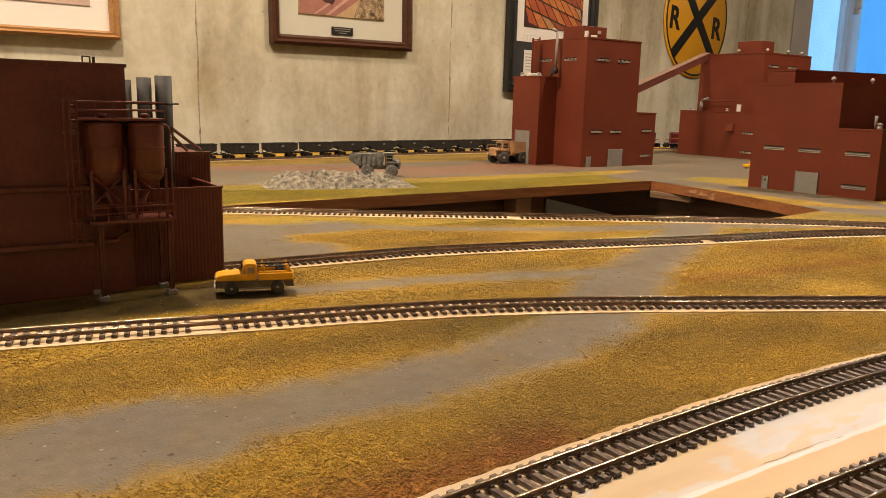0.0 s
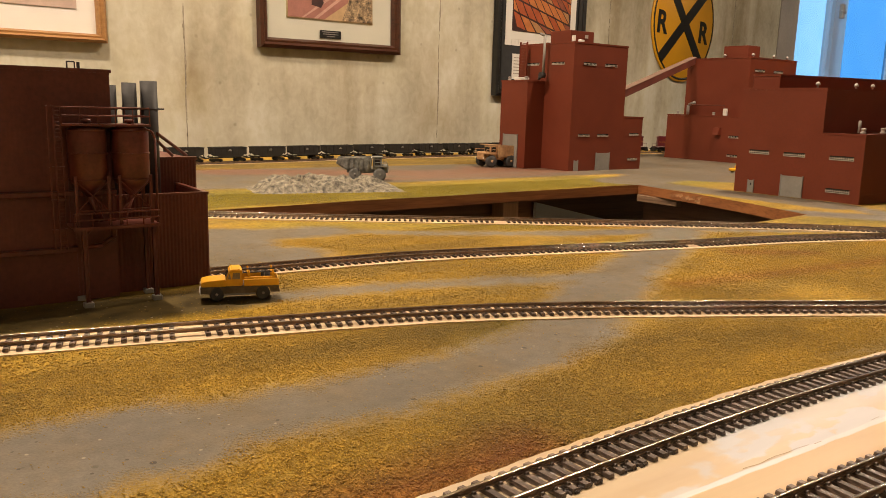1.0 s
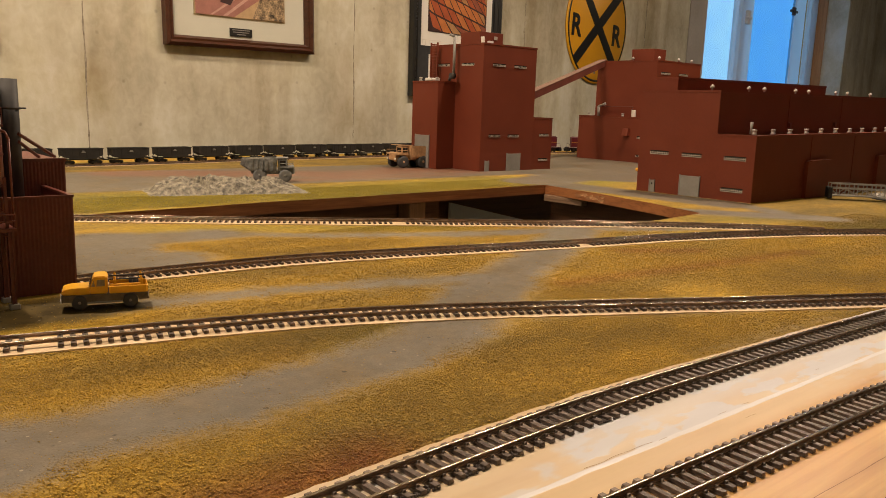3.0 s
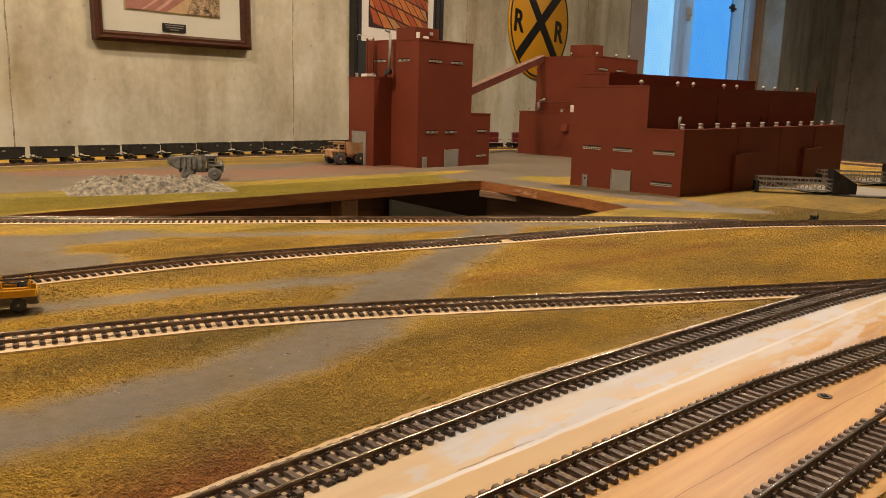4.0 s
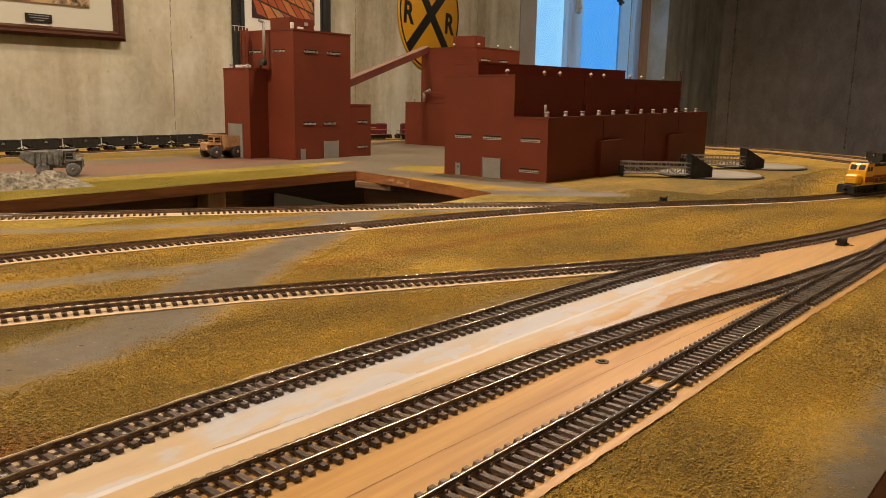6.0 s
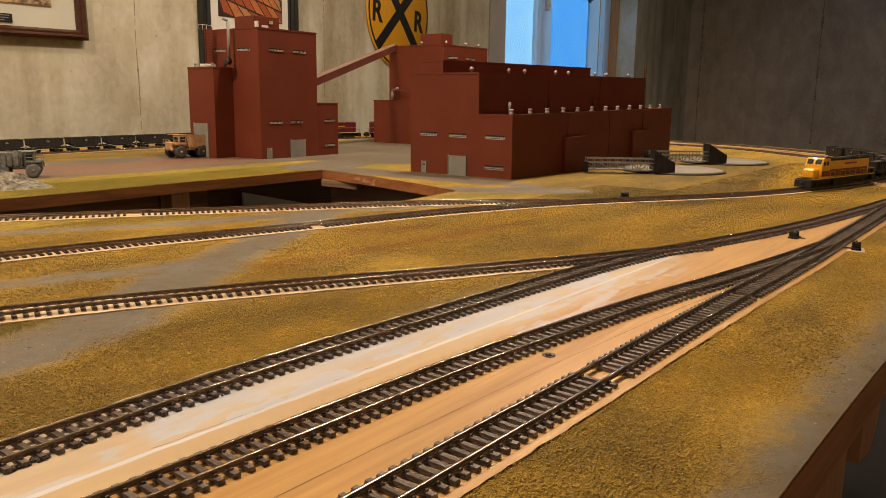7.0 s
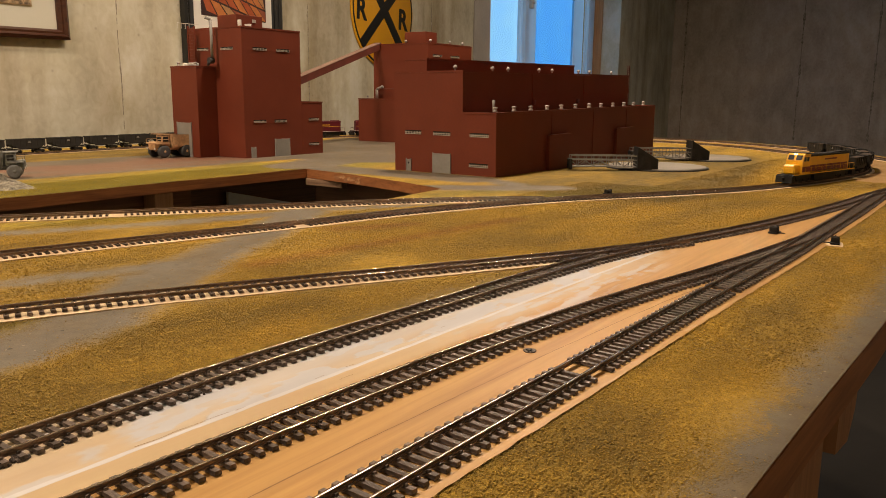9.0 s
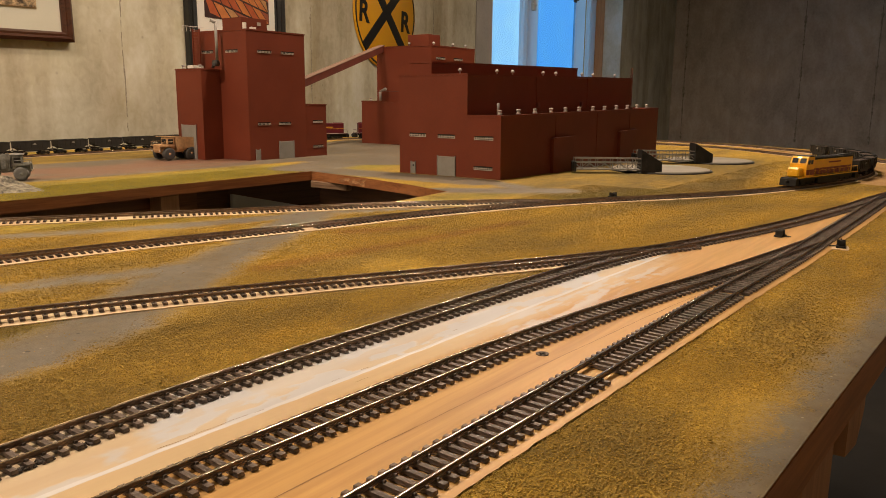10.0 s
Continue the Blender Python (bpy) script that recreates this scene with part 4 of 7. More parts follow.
    ridge = both(minus(step_(off, 0.0007, 0.0017)), minus(step_(wide, 0.62, 0.72)), math_("MULTIPLY_ADD", knife, 0.7, 0.55))
    thin = both(step_(edge, -0.0190, -0.0100), ends)
    tan = both(thin, math_("MULTIPLY_ADD", broad, 0.5, 0.55))
    col = paint(old, tan, (0.58, 0.455, 0.29))
    col = paint(col, both(above, ends, math_("MULTIPLY_ADD", fine, 0.6, 0.2)), (0.595, 0.50, 0.375))
    white = math_("MAXIMUM", math_("MAXIMUM", solid, ridge), math_("MAXIMUM", math_("MULTIPLY", specks, 0.8), math_("MAXIMUM", math_("MULTIPLY", smear, 0.8), math_("MULTIPLY", haze, 0.6))))
    col = paint(col, math_("MULTIPLY", white, 0.95), (0.545, 0.555, 0.59))
    col = paint(col, math_("MULTIPLY", ridge, 0.9), (0.68, 0.68, 0.70))
    # knife marks and grime in the skim
    grime = nt.nodes.new("ShaderNodeMix")
    grime.data_type, grime.blend_type = "RGBA", "OVERLAY"
    grime.inputs["Factor"].default_value = 0.22
    link(nt, col, grime.inputs["A"])
    link(nt, knife, grime.inputs["B"])
    link(nt, grime.outputs["Result"], bs.inputs["Base Color"])
    bp = nt.nodes.new("ShaderNodeBump")
    bp.inputs["Strength"].default_value, bp.inputs["Distance"].default_value = 0.35, 0.0005
    link(nt, math_("MULTIPLY_ADD", fine, 0.3, math_("MULTIPLY_ADD", knife, 0.3, white)), bp.inputs["Height"])
    link(nt, bs.inputs["Normal"].links[0].from_socket, bp.inputs["Normal"])
    link(nt, bp.outputs[0], bs.inputs["Normal"])
    return m


def y_at(pts, x):
    for p, q in zip(pts, pts[1:]):
        if p.x <= x <= q.x:
            return p.y + (q.y - p.y) * (x - p.x) / (q.x - p.x)
    return pts[0].y if x < pts[0].x else pts[-1].y


def bare_board():
    """The strip of bare board between the near tracks, with its skim of white filler."""
    a, b, c = (spline(TRACKS[k], 0.01) for k in "abc")
    bm = bm_()
    rows = []
    x = -0.09
    rnd = random.Random(5)
    cols = 4
    while x < 1.33:
        top, bot = y_at(a, x) + 0.0158 + rnd.uniform(-0.0006, 0.0006), min(y_at(c, x), y_at(a, x)) - 0.0160 + rnd.uniform(-0.0005, 0.0005)
        row = []
        for k in range(cols + 1):
            y = top + (bot - top) * k / cols
            row.append(bm.verts.new((x, y, 0.0008)))
        rows.append(row)
        x += 0.006
    for r, s in zip(rows, rows[1:]):
        for i in range(cols):
            bm.faces.new((r[i], r[i + 1], s[i + 1], s[i]))
    bmesh.ops.recalc_face_normals(bm, faces=bm.faces)
    ob = part("bare_board", bm, bare_board_material())
    # long cracks in the face veneer and in the filler
    for x0, x1, share, w in ((0.20, 0.62, 0.52, 0.00035), (0.62, 0.80, 0.60, 0.0003)):
        bm = bm_()
        prev = None
        x = x0
        while x < x1:
            yy = y_at(b, x) - 0.013 + (y_at(c, x) + 0.012 - y_at(b, x) + 0.013) * share + 0.0004 * noise.noise((x * 60, 0, share))
            h = 0.6 * w * (0.4 + 0.6 * abs(noise.noise((x * 45, 2, share)))) + 0.00005
            cur = (bm.verts.new((x, yy - h, 0.0009)), bm.verts.new((x, yy + h, 0.0009)))
            if prev:
                bm.faces.new((prev[0], cur[0], cur[1], prev[1]))
            prev = cur
            x += 0.004
        part("crack", bm, CRACK, ob)
    # the skim's broken lower edge and a few short knife scars
    for x0, x1, up in ((0.229, 0.268, 0.0016), (0.270, 0.275, 0.0010), (0.312, 0.319, 0.0020), (0.318, 0.326, -0.0065), (0.331, 0.336, 0.0025), (0.405, 0.409, 0.0060)):
        bm = bm_()
        prev = None
        x = x0
        while x < x1:
            yy = 0.1417 - 0.026 * x + up + 0.0010 * noise.noise((x * 90, 0, up * 900))
            h = 0.00009 + 0.00007 * abs(noise.noise((x * 80, 2, 1)))
            cur = (bm.verts.new((x, yy - h, 0.0009)), bm.verts.new((x, yy + h, 0.0009)))
            if prev:
                bm.faces.new((prev[0], cur[0], cur[1], prev[1]))
            prev = cur
            x += 0.0016
        part("crack", bm, CRACK, ob)
    return tagged(ob, "bare orange plywood strip smeared with white filler", "board", kind="structure")


CRACK = material("dark_crack", (0.27, 0.16, 0.08), 0.8, vary=0.2)
bare_board()
roadbed("d", 0.0120, 0.0150, 0.0008, CREAM, "cream wooden roadbed strip under the track", 0, 66)
roadbed("e", 0.012, 0.0155, 0.0008, CREAM, "cream wooden roadbed strip under the track")
roadbed("f", 0.012, 0.0155, 0.0008, CREAM, "cream wooden roadbed strip under the rear track")
roadbed("g", 0.016, 0.016, 0.0005, CREAM, "cream wooden roadbed strip of the outer curve")
near_track = track("a", "dark brown plastic tie track on bare board, curving gently", 0.0010)
glue_lumps(near_track)
track("b", "dark brown track between bare plywood strips", 0.0011, gaps=())
track("c", "dark brown track at the turf's edge with a missing tie", 0.0012, gaps=((0.388, 0.049, 0.0045), (0.575, 0.045, 0.004)))
track("d", "dark brown track across turf and grey road", 0.0013, gaps=((0.118, 0.386, 0.005),))
track("e", "long dark track running through turf and round the far loop", 0.0010, gaps=((0.588, 0.435, 0.005),), span=(0.05, 1.3))
track("f", "dark rear track on cream roadbed beside the opening", 0.0011, gaps=((0.52, 0.622, 0.006),))
track("g", "outer curve track along the table edge", 0.0014, single=0)


def switch_stand(x, y, rz, pad=False):
    t = thing("switch_stand", pose(x, y, 0.001, 0, 0, rz) @ Matrix.Scale(0.76, 4), "black plastic switch machine beside the turnout", "switch stand", "switch stands")
    bm = bm_()
    side_prism(bm, [(-0.0085, 0), (0.0085, 0), (0.0085, 0.0012), (0.0060, 0.0020), (-0.0085, 0.0020)], -0.0048, 0.0048)
    base = part("base", bm, BLACK, t)
    for sx in (-1, 1):
        bm = bm_()
        rod(bm, (sx * 0.0070, 0.0032, 0.0012), (sx * 0.0070, 0.0032, 0.0026), 0.0009, n=8)
        part("mounting_screw", bm, STACK, base)
    bm = bm_()
    rod(bm, (-0.0062, 0, 0.0046), (0.0030, 0, 0.0046), 0.0030, n=14)
    part("motor", bm, BLACK, t)
    for xx in (-0.0058, 0.0020):
        bm = bm_()
        side_prism(bm, [(xx, 0.0018), (xx + 0.0010, 0.0018), (xx + 0.0010, 0.0072), (xx + 0.0005, 0.0080), (xx, 0.0072)], -0.0042, 0.0042)
        part("end_cheek", bm, BLACK, t)
    bm = bm_()
    box(bm, 0.0035, -0.0012, 0.0018, 0.0050, 0.0012, 0.0062, 0.0002)
    rod(bm, (0.0042, 0, 0.0062), (0.0062, 0, 0.0085), 0.0007, n=6)
    part("lever", bm, BLACK, t)
    s = 1 if pad else -1
    bm = bm_()
    box(bm, -0.0010, 0.0045 if pad else -0.0120, 0.0004, 0.0012, 0.0120 if pad else -0.0045, 0.0014)
    part("throw_bar", bm, BLACK, t)
    if pad:
        bm = bm_()
        outline = [(-0.016, -0.0075), (-0.004, -0.0085), (0.012, -0.0075), (0.015, -0.001), (0.013, 0.009), (-0.015, 0.009)]
        prism(bm, outline, -0.0008, -0.0001)
        part("pad", bm, CREAM, t, "scrap of bare board under the machine")


switch_stand(0.995, 0.309, -30)
switch_stand(0.824, 0.072, -6)
switch_stand(0.800, 0.0185, 10, True)

# ---------------------------------------------------------------- under the table
def under_table():
    # joist woods carry the under-deck shade in their dark colours
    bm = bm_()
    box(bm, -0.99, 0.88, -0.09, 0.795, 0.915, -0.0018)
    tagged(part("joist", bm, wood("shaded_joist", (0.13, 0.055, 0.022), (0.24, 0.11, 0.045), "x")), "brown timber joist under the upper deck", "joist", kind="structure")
    # darker than JOIST: the shade beside the opening is put into this wood
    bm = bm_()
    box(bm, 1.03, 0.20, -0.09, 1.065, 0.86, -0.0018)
    tagged(part("joist", bm, wood("shade_toned_side_joist", (0.07, 0.028, 0.012), (0.15, 0.062, 0.027), "y")), "brown timber joist beside the opening", "joist", kind="structure")
    bm = bm_()
    box(bm, 0.7150, 0.8500, -0.060, 0.7440, 0.878, -0.0150, 0.001)
    tagged(part("support_block", bm, wood("pale_support_wood", (0.22, 0.11, 0.05), (0.38, 0.21, 0.10), "z")), "light brown wooden block under the deck edge", "support block", kind="structure")
    bm = bm_()
    side_prism(bm, [(1.262, -0.104), (1.262, -0.40), (1.95, -0.40), (1.95, -0.262)], 1.38, 1.39)
    tagged(part("back_panel", bm, MAT_WHITE), "pale grey panel standing below the opening", "panel", kind="structure")
    # backing board added behind the panel, its shade put into the wood colour
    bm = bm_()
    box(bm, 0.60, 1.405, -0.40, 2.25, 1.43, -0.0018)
    tagged(part("joist", bm, wood("dark_shaded_joist", (0.09, 0.038, 0.016), (0.18, 0.08, 0.034), "x")), "dark timber backing board below the opening, shade put into its colour", "joist", kind="structure")
    bm = bm_()
    box(bm, 0.994, 0.765, -0.026, 1.008, 0.846, -0.0150, 0.0012)
    tagged(part("support_block", bm, wood("worn_cleat_wood", (0.10, 0.05, 0.025), (0.30, 0.19, 0.12), "y")), "pale split wooden cleat under the deck corner", "support block", kind="structure")
    # splintered place on the side edge
    rnd = random.Random(21)
    d = (Vector(HOLE[4]) - Vector(HOLE[3])).normalized()
    for k in range(9):
        s = 0.088 + 0.060 * k / 8 + rnd.uniform(-0.003, 0.003)
        p = Vector(HOLE[3]) + d * s
        bm = bm_()
        a, b = rnd.uniform(0.004, 0.011), rnd.uniform(0.0012, 0.0036)
        z = -0.004 - 0.009 * rnd.random()
        side_prism(bm, [(-a, -b * 0.3), (-a * 0.2, -b), (a, -b * 0.2), (a * 0.5, b), (-a * 0.6, b * 0.7)], -0.0006, 0.0012)
        ob = part("splinter", bm, SPLINTER if k % 3 else JOIST)
        ob.matrix_basis = pose(p.x, p.y, z, rnd.uniform(-4, 4), rnd.uniform(-10, 10), math.degrees(math.atan2(d.y, d.x)))
        tagged(ob, "split flake of wood on the chipped deck edge", "splinter", kind="structure")
    # table leg and bracket by the near edge
    for x in (0.420, -0.50):
        leg = thing("table_leg", pose(x, 0, 0), "brown sawn timber table leg with a bracket block", "table leg", "table legs")
        bm = bm_()
        box(bm, -0.036, -0.039, ZF, 0.034, 0.030, -0.0214, 0.0015)
        part("post", bm, JOIST, leg)
        bm = bm_()
        side_prism(bm, [(0.055, -0.0214), (0.112, -0.0214), (0.108, -0.040), (0.092, -0.052), (0.055, -0.045)], -0.0412, 0.020)
        bl = part("bracket", bm, JOIST, leg)
        bm = bm_()
        rod(bm, (0.0550, -0.030, -0.030), (0.0535, -0.030, -0.030), 0.0026, n=10)
        part("bolt", bm, BLACK, bl)


under_table()


# ---------------------------------------------------------------- model buildings
def louvre(parent, origin, ux, w, h, n=9):
    """A low window band: dark plate in place of a shaded recess, pale frame, bars. ux: the wall's direction; the face
    looks along its right-hand normal.
    """
    o, u = Vector(origin), Vector(ux)
    out = Vector((u.y, -u.x, 0))
    bm = bm_()
    m = Matrix(((u.x, out.x, 0, o.x), (u.y, out.y, 0, o.y), (0, 0, 1, o.z), (0, 0, 0, 1)))
    # no recess is cut: its shade is this dark plate on the wall
    box(bm, 0, 0.0002, 0, w, 0.0006, h, m=m)
    win = part("window", bm, GLASS_DARK, parent)
    bm = bm_()
    t = h * 0.13
    for z in (0, h * 0.40):
        box(bm, 0, 0.0006, z, w, 0.0011, z + t, m=m)
    # uprights stop low, so a dark strip stands for the shadow line on top
    for i in range(n + 1):
        x = (w - t) * i / n
        box(bm, x, 0.0006, 0, x + t, 0.0010, h * 0.72, m=m)
    part("window_bars", bm, LOUVRE, win)


LOUVRE = material("grey_window_bars", (0.46, 0.42, 0.37), 0.6, vary=0.1)
PALE_BARS = material("pale_window_bars", (0.42, 0.38, 0.34), 0.6, vary=0.1)


def mushroom(parent, x, y, z, s=1.0):
    bm = bm_()
    lathe(bm, [(0.0016 * s, 0), (0.0016 * s, 0.004 * s), (0.0036 * s, 0.0045 * s), (0.0036 * s, 0.006 * s), (0.0022 * s, 0.0085 * s), (0.0004 * s, 0.0095 * s)], 12, (x, y, z))
    part("roof_vent", bm, VENT, parent, "white mushroom roof vent")


def can_vent(parent, x, y, z):
    bm = bm_()
    lathe(bm, [(0.0036, 0), (0.0036, 0.002), (0.0028, 0.0025), (0.0028, 0.0052), (0.0036, 0.0056), (0.0036, 0.0074), (0.001, 0.0078)], 12, (x, y, z))
    part("roof_vent", bm, VENT, parent, "white drum-shaped roof vent")


def block(parent, x0, y0, x1, y1, z, name="wall_block", mat=None, z0=0.0, bevel=0.0004):
    """A box-shaped wing with a low parapet round a sunken roof."""
    bm = bm_()
    box(bm, x0, y0, z0, x1, y1, z - 0.003, bevel)
    ob = part(name, bm, mat or RED, parent)
    bm = bm_()
    t = 0.0022
    for a in ((x0 - 0.0006, y0 - 0.0006, x1 + 0.0006, y0 + t), (x0 - 0.0006, y1 - t, x1 + 0.0006, y1 + 0.0006), (x0 - 0.0006, y0 + t, x0 + t, y1 - t), (x1 - t, y0 + t, x1 + 0.0006, y1 - t)):
        box(bm, a[0], a[1], z - 0.0029, a[2], a[3], z)
    part("parapet", bm, mat or RED, ob)
    return ob


def door(parent, face, a, b, z, mat=GREY_DOOR, at=0.0):
    """A flat sheet door set just proud of a wall; face 'x' or 'y', spanning a to b."""
    bm = bm_()
    if face == "x":
        box(bm, at - 0.0014, a, 0.0, at + 0.001, b, z, 0.0003)
        box(bm, at - 0.0020, a - 0.0012, 0.0, at + 0.001, a, z + 0.0012, mi=0)
        box(bm, at - 0.0020, b, 0.0, at + 0.001, b + 0.0012, z + 0.0012, mi=0)
    else:
        box(bm, a, at - 0.0014, 0.0, b, at + 0.001, z, 0.0003)
        box(bm, a - 0.0012, at - 0.0020, 0.0, a, at + 0.001, z + 0.0012)
        box(bm, b, at - 0.0020, 0.0, b + 0.0012, at + 0.001, z + 0.0012)
    return part("door", bm, mat, parent)


def plant_hall():
    h = thing("mill_building", pose(1.087, 0, 0, 0, -0.85, 0) @ pose(-1.087, 0, 0), "long brick-red model mill with low and high halls and roof vents", "model building")
    X0, X1 = 1.087, 1.722
    low = block(h, X0, 0.534, X1, 0.595, 0.0965, "low_hall", bevel=0.0, z0=-0.011)
    high = block(h, X0, 0.595, X1 - 0.004, 0.730, 0.159, "high_hall", bevel=0.0, z0=-0.011)
    mon = block(h, X0 + 0.035, 0.690, X0 + 0.56, 0.735, 0.180, "roof_monitor", z0=0.155)
    bm = bm_()
    box(bm, X0 + 0.0005, 0.5335, -0.011, X1 - 0.001, 0.5339, 0.013)
    part("plinth", bm, RED, low)
    for x in (1.26, 1.42, 1.57):
        bm = bm_()
        box(bm, x, 0.5332, 0.013, x + 0.0012, 0.5340, 0.092)
        part("wall_rib", bm, RED, low)
    for x in (1.30, 1.50):
        bm = bm_()
        box(bm, x, 0.5940, 0.10, x + 0.0012, 0.5950, 0.156)
        part("wall_rib", bm, RED, high)
    for y0, y1, z in ((0.708, 0.675, 0.0600), (0.651, 0.618, 0.0595), (0.581, 0.547, 0.0590), (0.582, 0.548, 0.0130)):
        louvre(h, (X0, y0, z), (0, -1, 0), y0 - y1, 0.0062, 10)
    door(h, "x", 0.618, 0.651, 0.031, at=X0)
    d = door(h, "x", 0.697, 0.705, 0.019, at=X0)
    bm = bm_()
    box(bm, X0 - 0.0020, 0.6995, 0.012, X0 - 0.0014, 0.7015, 0.0150)
    part("pane", bm, GLASS_DARK, d)
    for x0, x1 in ((1.243, 1.318), (1.515, 1.59)):
        bm = bm_()
        box(bm, x0, 0.5275, -0.009, x1, 0.5338, 0.055, 0.0004)
        box(bm, x0 + 0.004, 0.5245, 0.0552, x1 + 0.001, 0.5338, 0.0563)
        part("doorway_box", bm, RED, h)
    for x in (1.091, 1.1975, 1.247, 1.3535, 1.402, 1.510, 1.560, 1.6655):
        mushroom(h, x, 0.612, 0.1590, 0.9)
    for x in (1.104, 1.159, 1.212, 1.267, 1.318, 1.372, 1.428, 1.479, 1.534, 1.587, 1.637, 1.689):
        can_vent(h, x, 0.547, 0.0966)
    bm = bm_()
    rod(bm, (1.128, 0.565, 0.0965), (1.128, 0.565, 0.114), 0.0022)
    part("vent_pipe", bm, GREY_DOOR, h)
    for x in (1.30, 1.47):
        bm = bm_()
        box(bm, x, 0.590, 0.104, x + 0.007, 0.5943, 0.112, 0.0004)
        part("wall_box", bm, RED_DARK, h)
    bm = bm_()
    for x in (X1 - 0.003, X1 + 0.006):
        rod(bm, (x, 0.598, 0.096), (x, 0.598, 0.180), 0.0008, n=6)
    for k in range(17):
        rod(bm, (X1 - 0.003, 0.598, 0.099 + k * 0.0047), (X1 + 0.006, 0.598, 0.099 + k * 0.0047), 0.0006, n=5)
    part("ladder", bm, RUST, h)


plant_hall()


def headframe_tower():
    h = thing("tower_building", pose(0, 0, 0), "tall brick-red model tower with side wing and sloping conveyor", "model building")
    block(h, 1.077, 1.092, 1.226, 1.25, 0.246, "tower")
    block(h, 1.2265, 1.093, 1.286, 1.20, 0.1075, "low_wing")
    block(h, 1.0315, 1.170, 1.0765, 1.250, 0.173, "side_wing")
    bm = bm_()
    box(bm, 1.082, 1.110, 0.2445, 1.145, 1.165, 0.268, 0.0004)
    part("penthouse", bm, RED, h)
    Y = 1.092
    for x, z, w in ((1.103, 0.2035, 0.034), (1.162, 0.2035, 0.034), (1.099, 0.067, 0.031), (1.152, 0.067, 0.031), (1.205, 0.069, 0.0), (1.246, 0.069, 0.028), (1.246, 0.018, 0.028)):
        if w:
            louvre(h, (x, Y + (0.001 if x > 1.22 else 0), z), (1, 0, 0), w, 0.0055, 9)
    for y in (1.224, 1.152):
        louvre(h, (1.077, y, 0.2035), (0, -1, 0), 0.035, 0.0055, 9)
    door(h, "y", 1.152, 1.189, 0.034, at=Y)
    door(h, "y", 1.092, 1.101, 0.020, at=Y)
    door(h, "x", 1.193, 1.236, 0.066, at=1.0315)
    # grey pipe down the side with its blower
    bm = bm_()
    rod(bm, (1.062, 1.160, 0.186), (1.062, 1.160, 0.2585), 0.0027, n=10)
    rod(bm, (1.062, 1.160, 0.2585), (1.054, 1.166, 0.2625), 0.0027, n=10)
    ex = part("exhaust_pipe", bm, GREY_DOOR, h, "grey exhaust pipe")
    bm = bm_()
    rod(bm, (1.0640, 1.160, 0.1835), (1.0540, 1.160, 0.1835), 0.0058, n=14)
    rod(bm, (1.0560, 1.160, 0.1835), (1.0560, 1.166, 0.1750), 0.0030, n=10)
    part("blower", bm, STACK, ex, "dark round blower")
    for y in (1.214, 1.234):
        bm = bm_()
        box(bm, 1.0640, y, 0.173, 1.0668, y + 0.0022, 0.250)
        part("lattice_post", bm, RED, h)
    for k in range(13):
        bm = bm_()
        box(bm, 1.0645, 1.2162, 0.178 + 0.0056 * k, 1.0664, 1.234, 0.1798 + 0.0056 * k)
        part("lattice_rung", bm, RED, h)
    for x, y in ((1.040, 1.235), (1.045, 1.19)):
        can_vent(h, x, y, 0.173)
    bm = bm_()
    box(bm, 1.034, 1.195, 0.173, 1.058, 1.215, 0.179, 0.001)
    part("roof_unit", bm, WHITE, h)
    bm = bm_()
    box(bm, 1.080, 1.098, 0.246, 1.0845, 1.105, 0.2575, 0.0005)
    box(bm, 1.095, 1.096, 0.246, 1.106, 1.103, 0.2505, 0.0005)
    part("roof_unit", bm, WHITE, h)
    bm = bm_()
    box(bm, 1.120, 1.1085, 0.255, 1.128, 1.1098, 0.261)
    part("penthouse_vent", bm, PALE_BARS, h)
    for k in range(4):
        bm = bm_()
        rod(bm, (1.050 + 0.009 * k, 1.246, 0.246), (1.050 + 0.009 * k, 1.246, 0.256), 0.0005, n=5)
        part("roof_post", bm, WHITE, h)
    bm = bm_()
    rod(bm, (1.050, 1.246, 0.256), (1.10, 1.246, 0.256), 0.0006, n=5)
    part("roof_rail", bm, WHITE, h)
    bm = bm_()
    rod(bm, (1.236, 1.11, 0.1075), (1.236, 1.11, 0.1255), 0.005, n=10)
    part("vent_pipe", bm, GREY_DOOR, h)
    # sloping covered conveyor towards the rear building
    a, b = Vector((1.2265, 1.16, 0.134)), Vector((1.735, 1.322, 0.2535))
    d = (b - a).normalized()
    side = d.cross(Vector((0, 0, 1))).normalized()
    upv = side.cross(d).normalized()
    bm = bm_()
    rows = []
    for p in (a, b):
        rows.append([bm.verts.new(p + side * s * 0.009 + upv * u) for s, u in ((-1, -0.009), (1, -0.009), (1, 0.007), (0, 0.0075), (-1, 0.007))])
    for i in range(5):
        bm.faces.new((rows[0][i], rows[0][(i + 1) % 5], rows[1][(i + 1) % 5], rows[1][i]))
    bm.faces.new(rows[0][::-1])
    bm.faces.new(rows[1])
    bmesh.ops.recalc_face_normals(bm, faces=bm.faces)
    cv = part("conveyor_gallery", bm, RED_DARK, h, "dark red sloping conveyor gallery")
    bm = bm_()
    rows = []
    for p in (a, b):
        rows.append([bm.verts.new(p + side * s * 0.0098 + upv * u) for s, u in ((-1, 0.0070), (0, 0.0076), (1, 0.0070), (1, 0.0079), (0, 0.0085), (-1, 0.0079))])
    for i in range(6):
        bm.faces.new((rows[0][i], rows[0][(i + 1) % 6], rows[1][(i + 1) % 6], rows[1][i]))
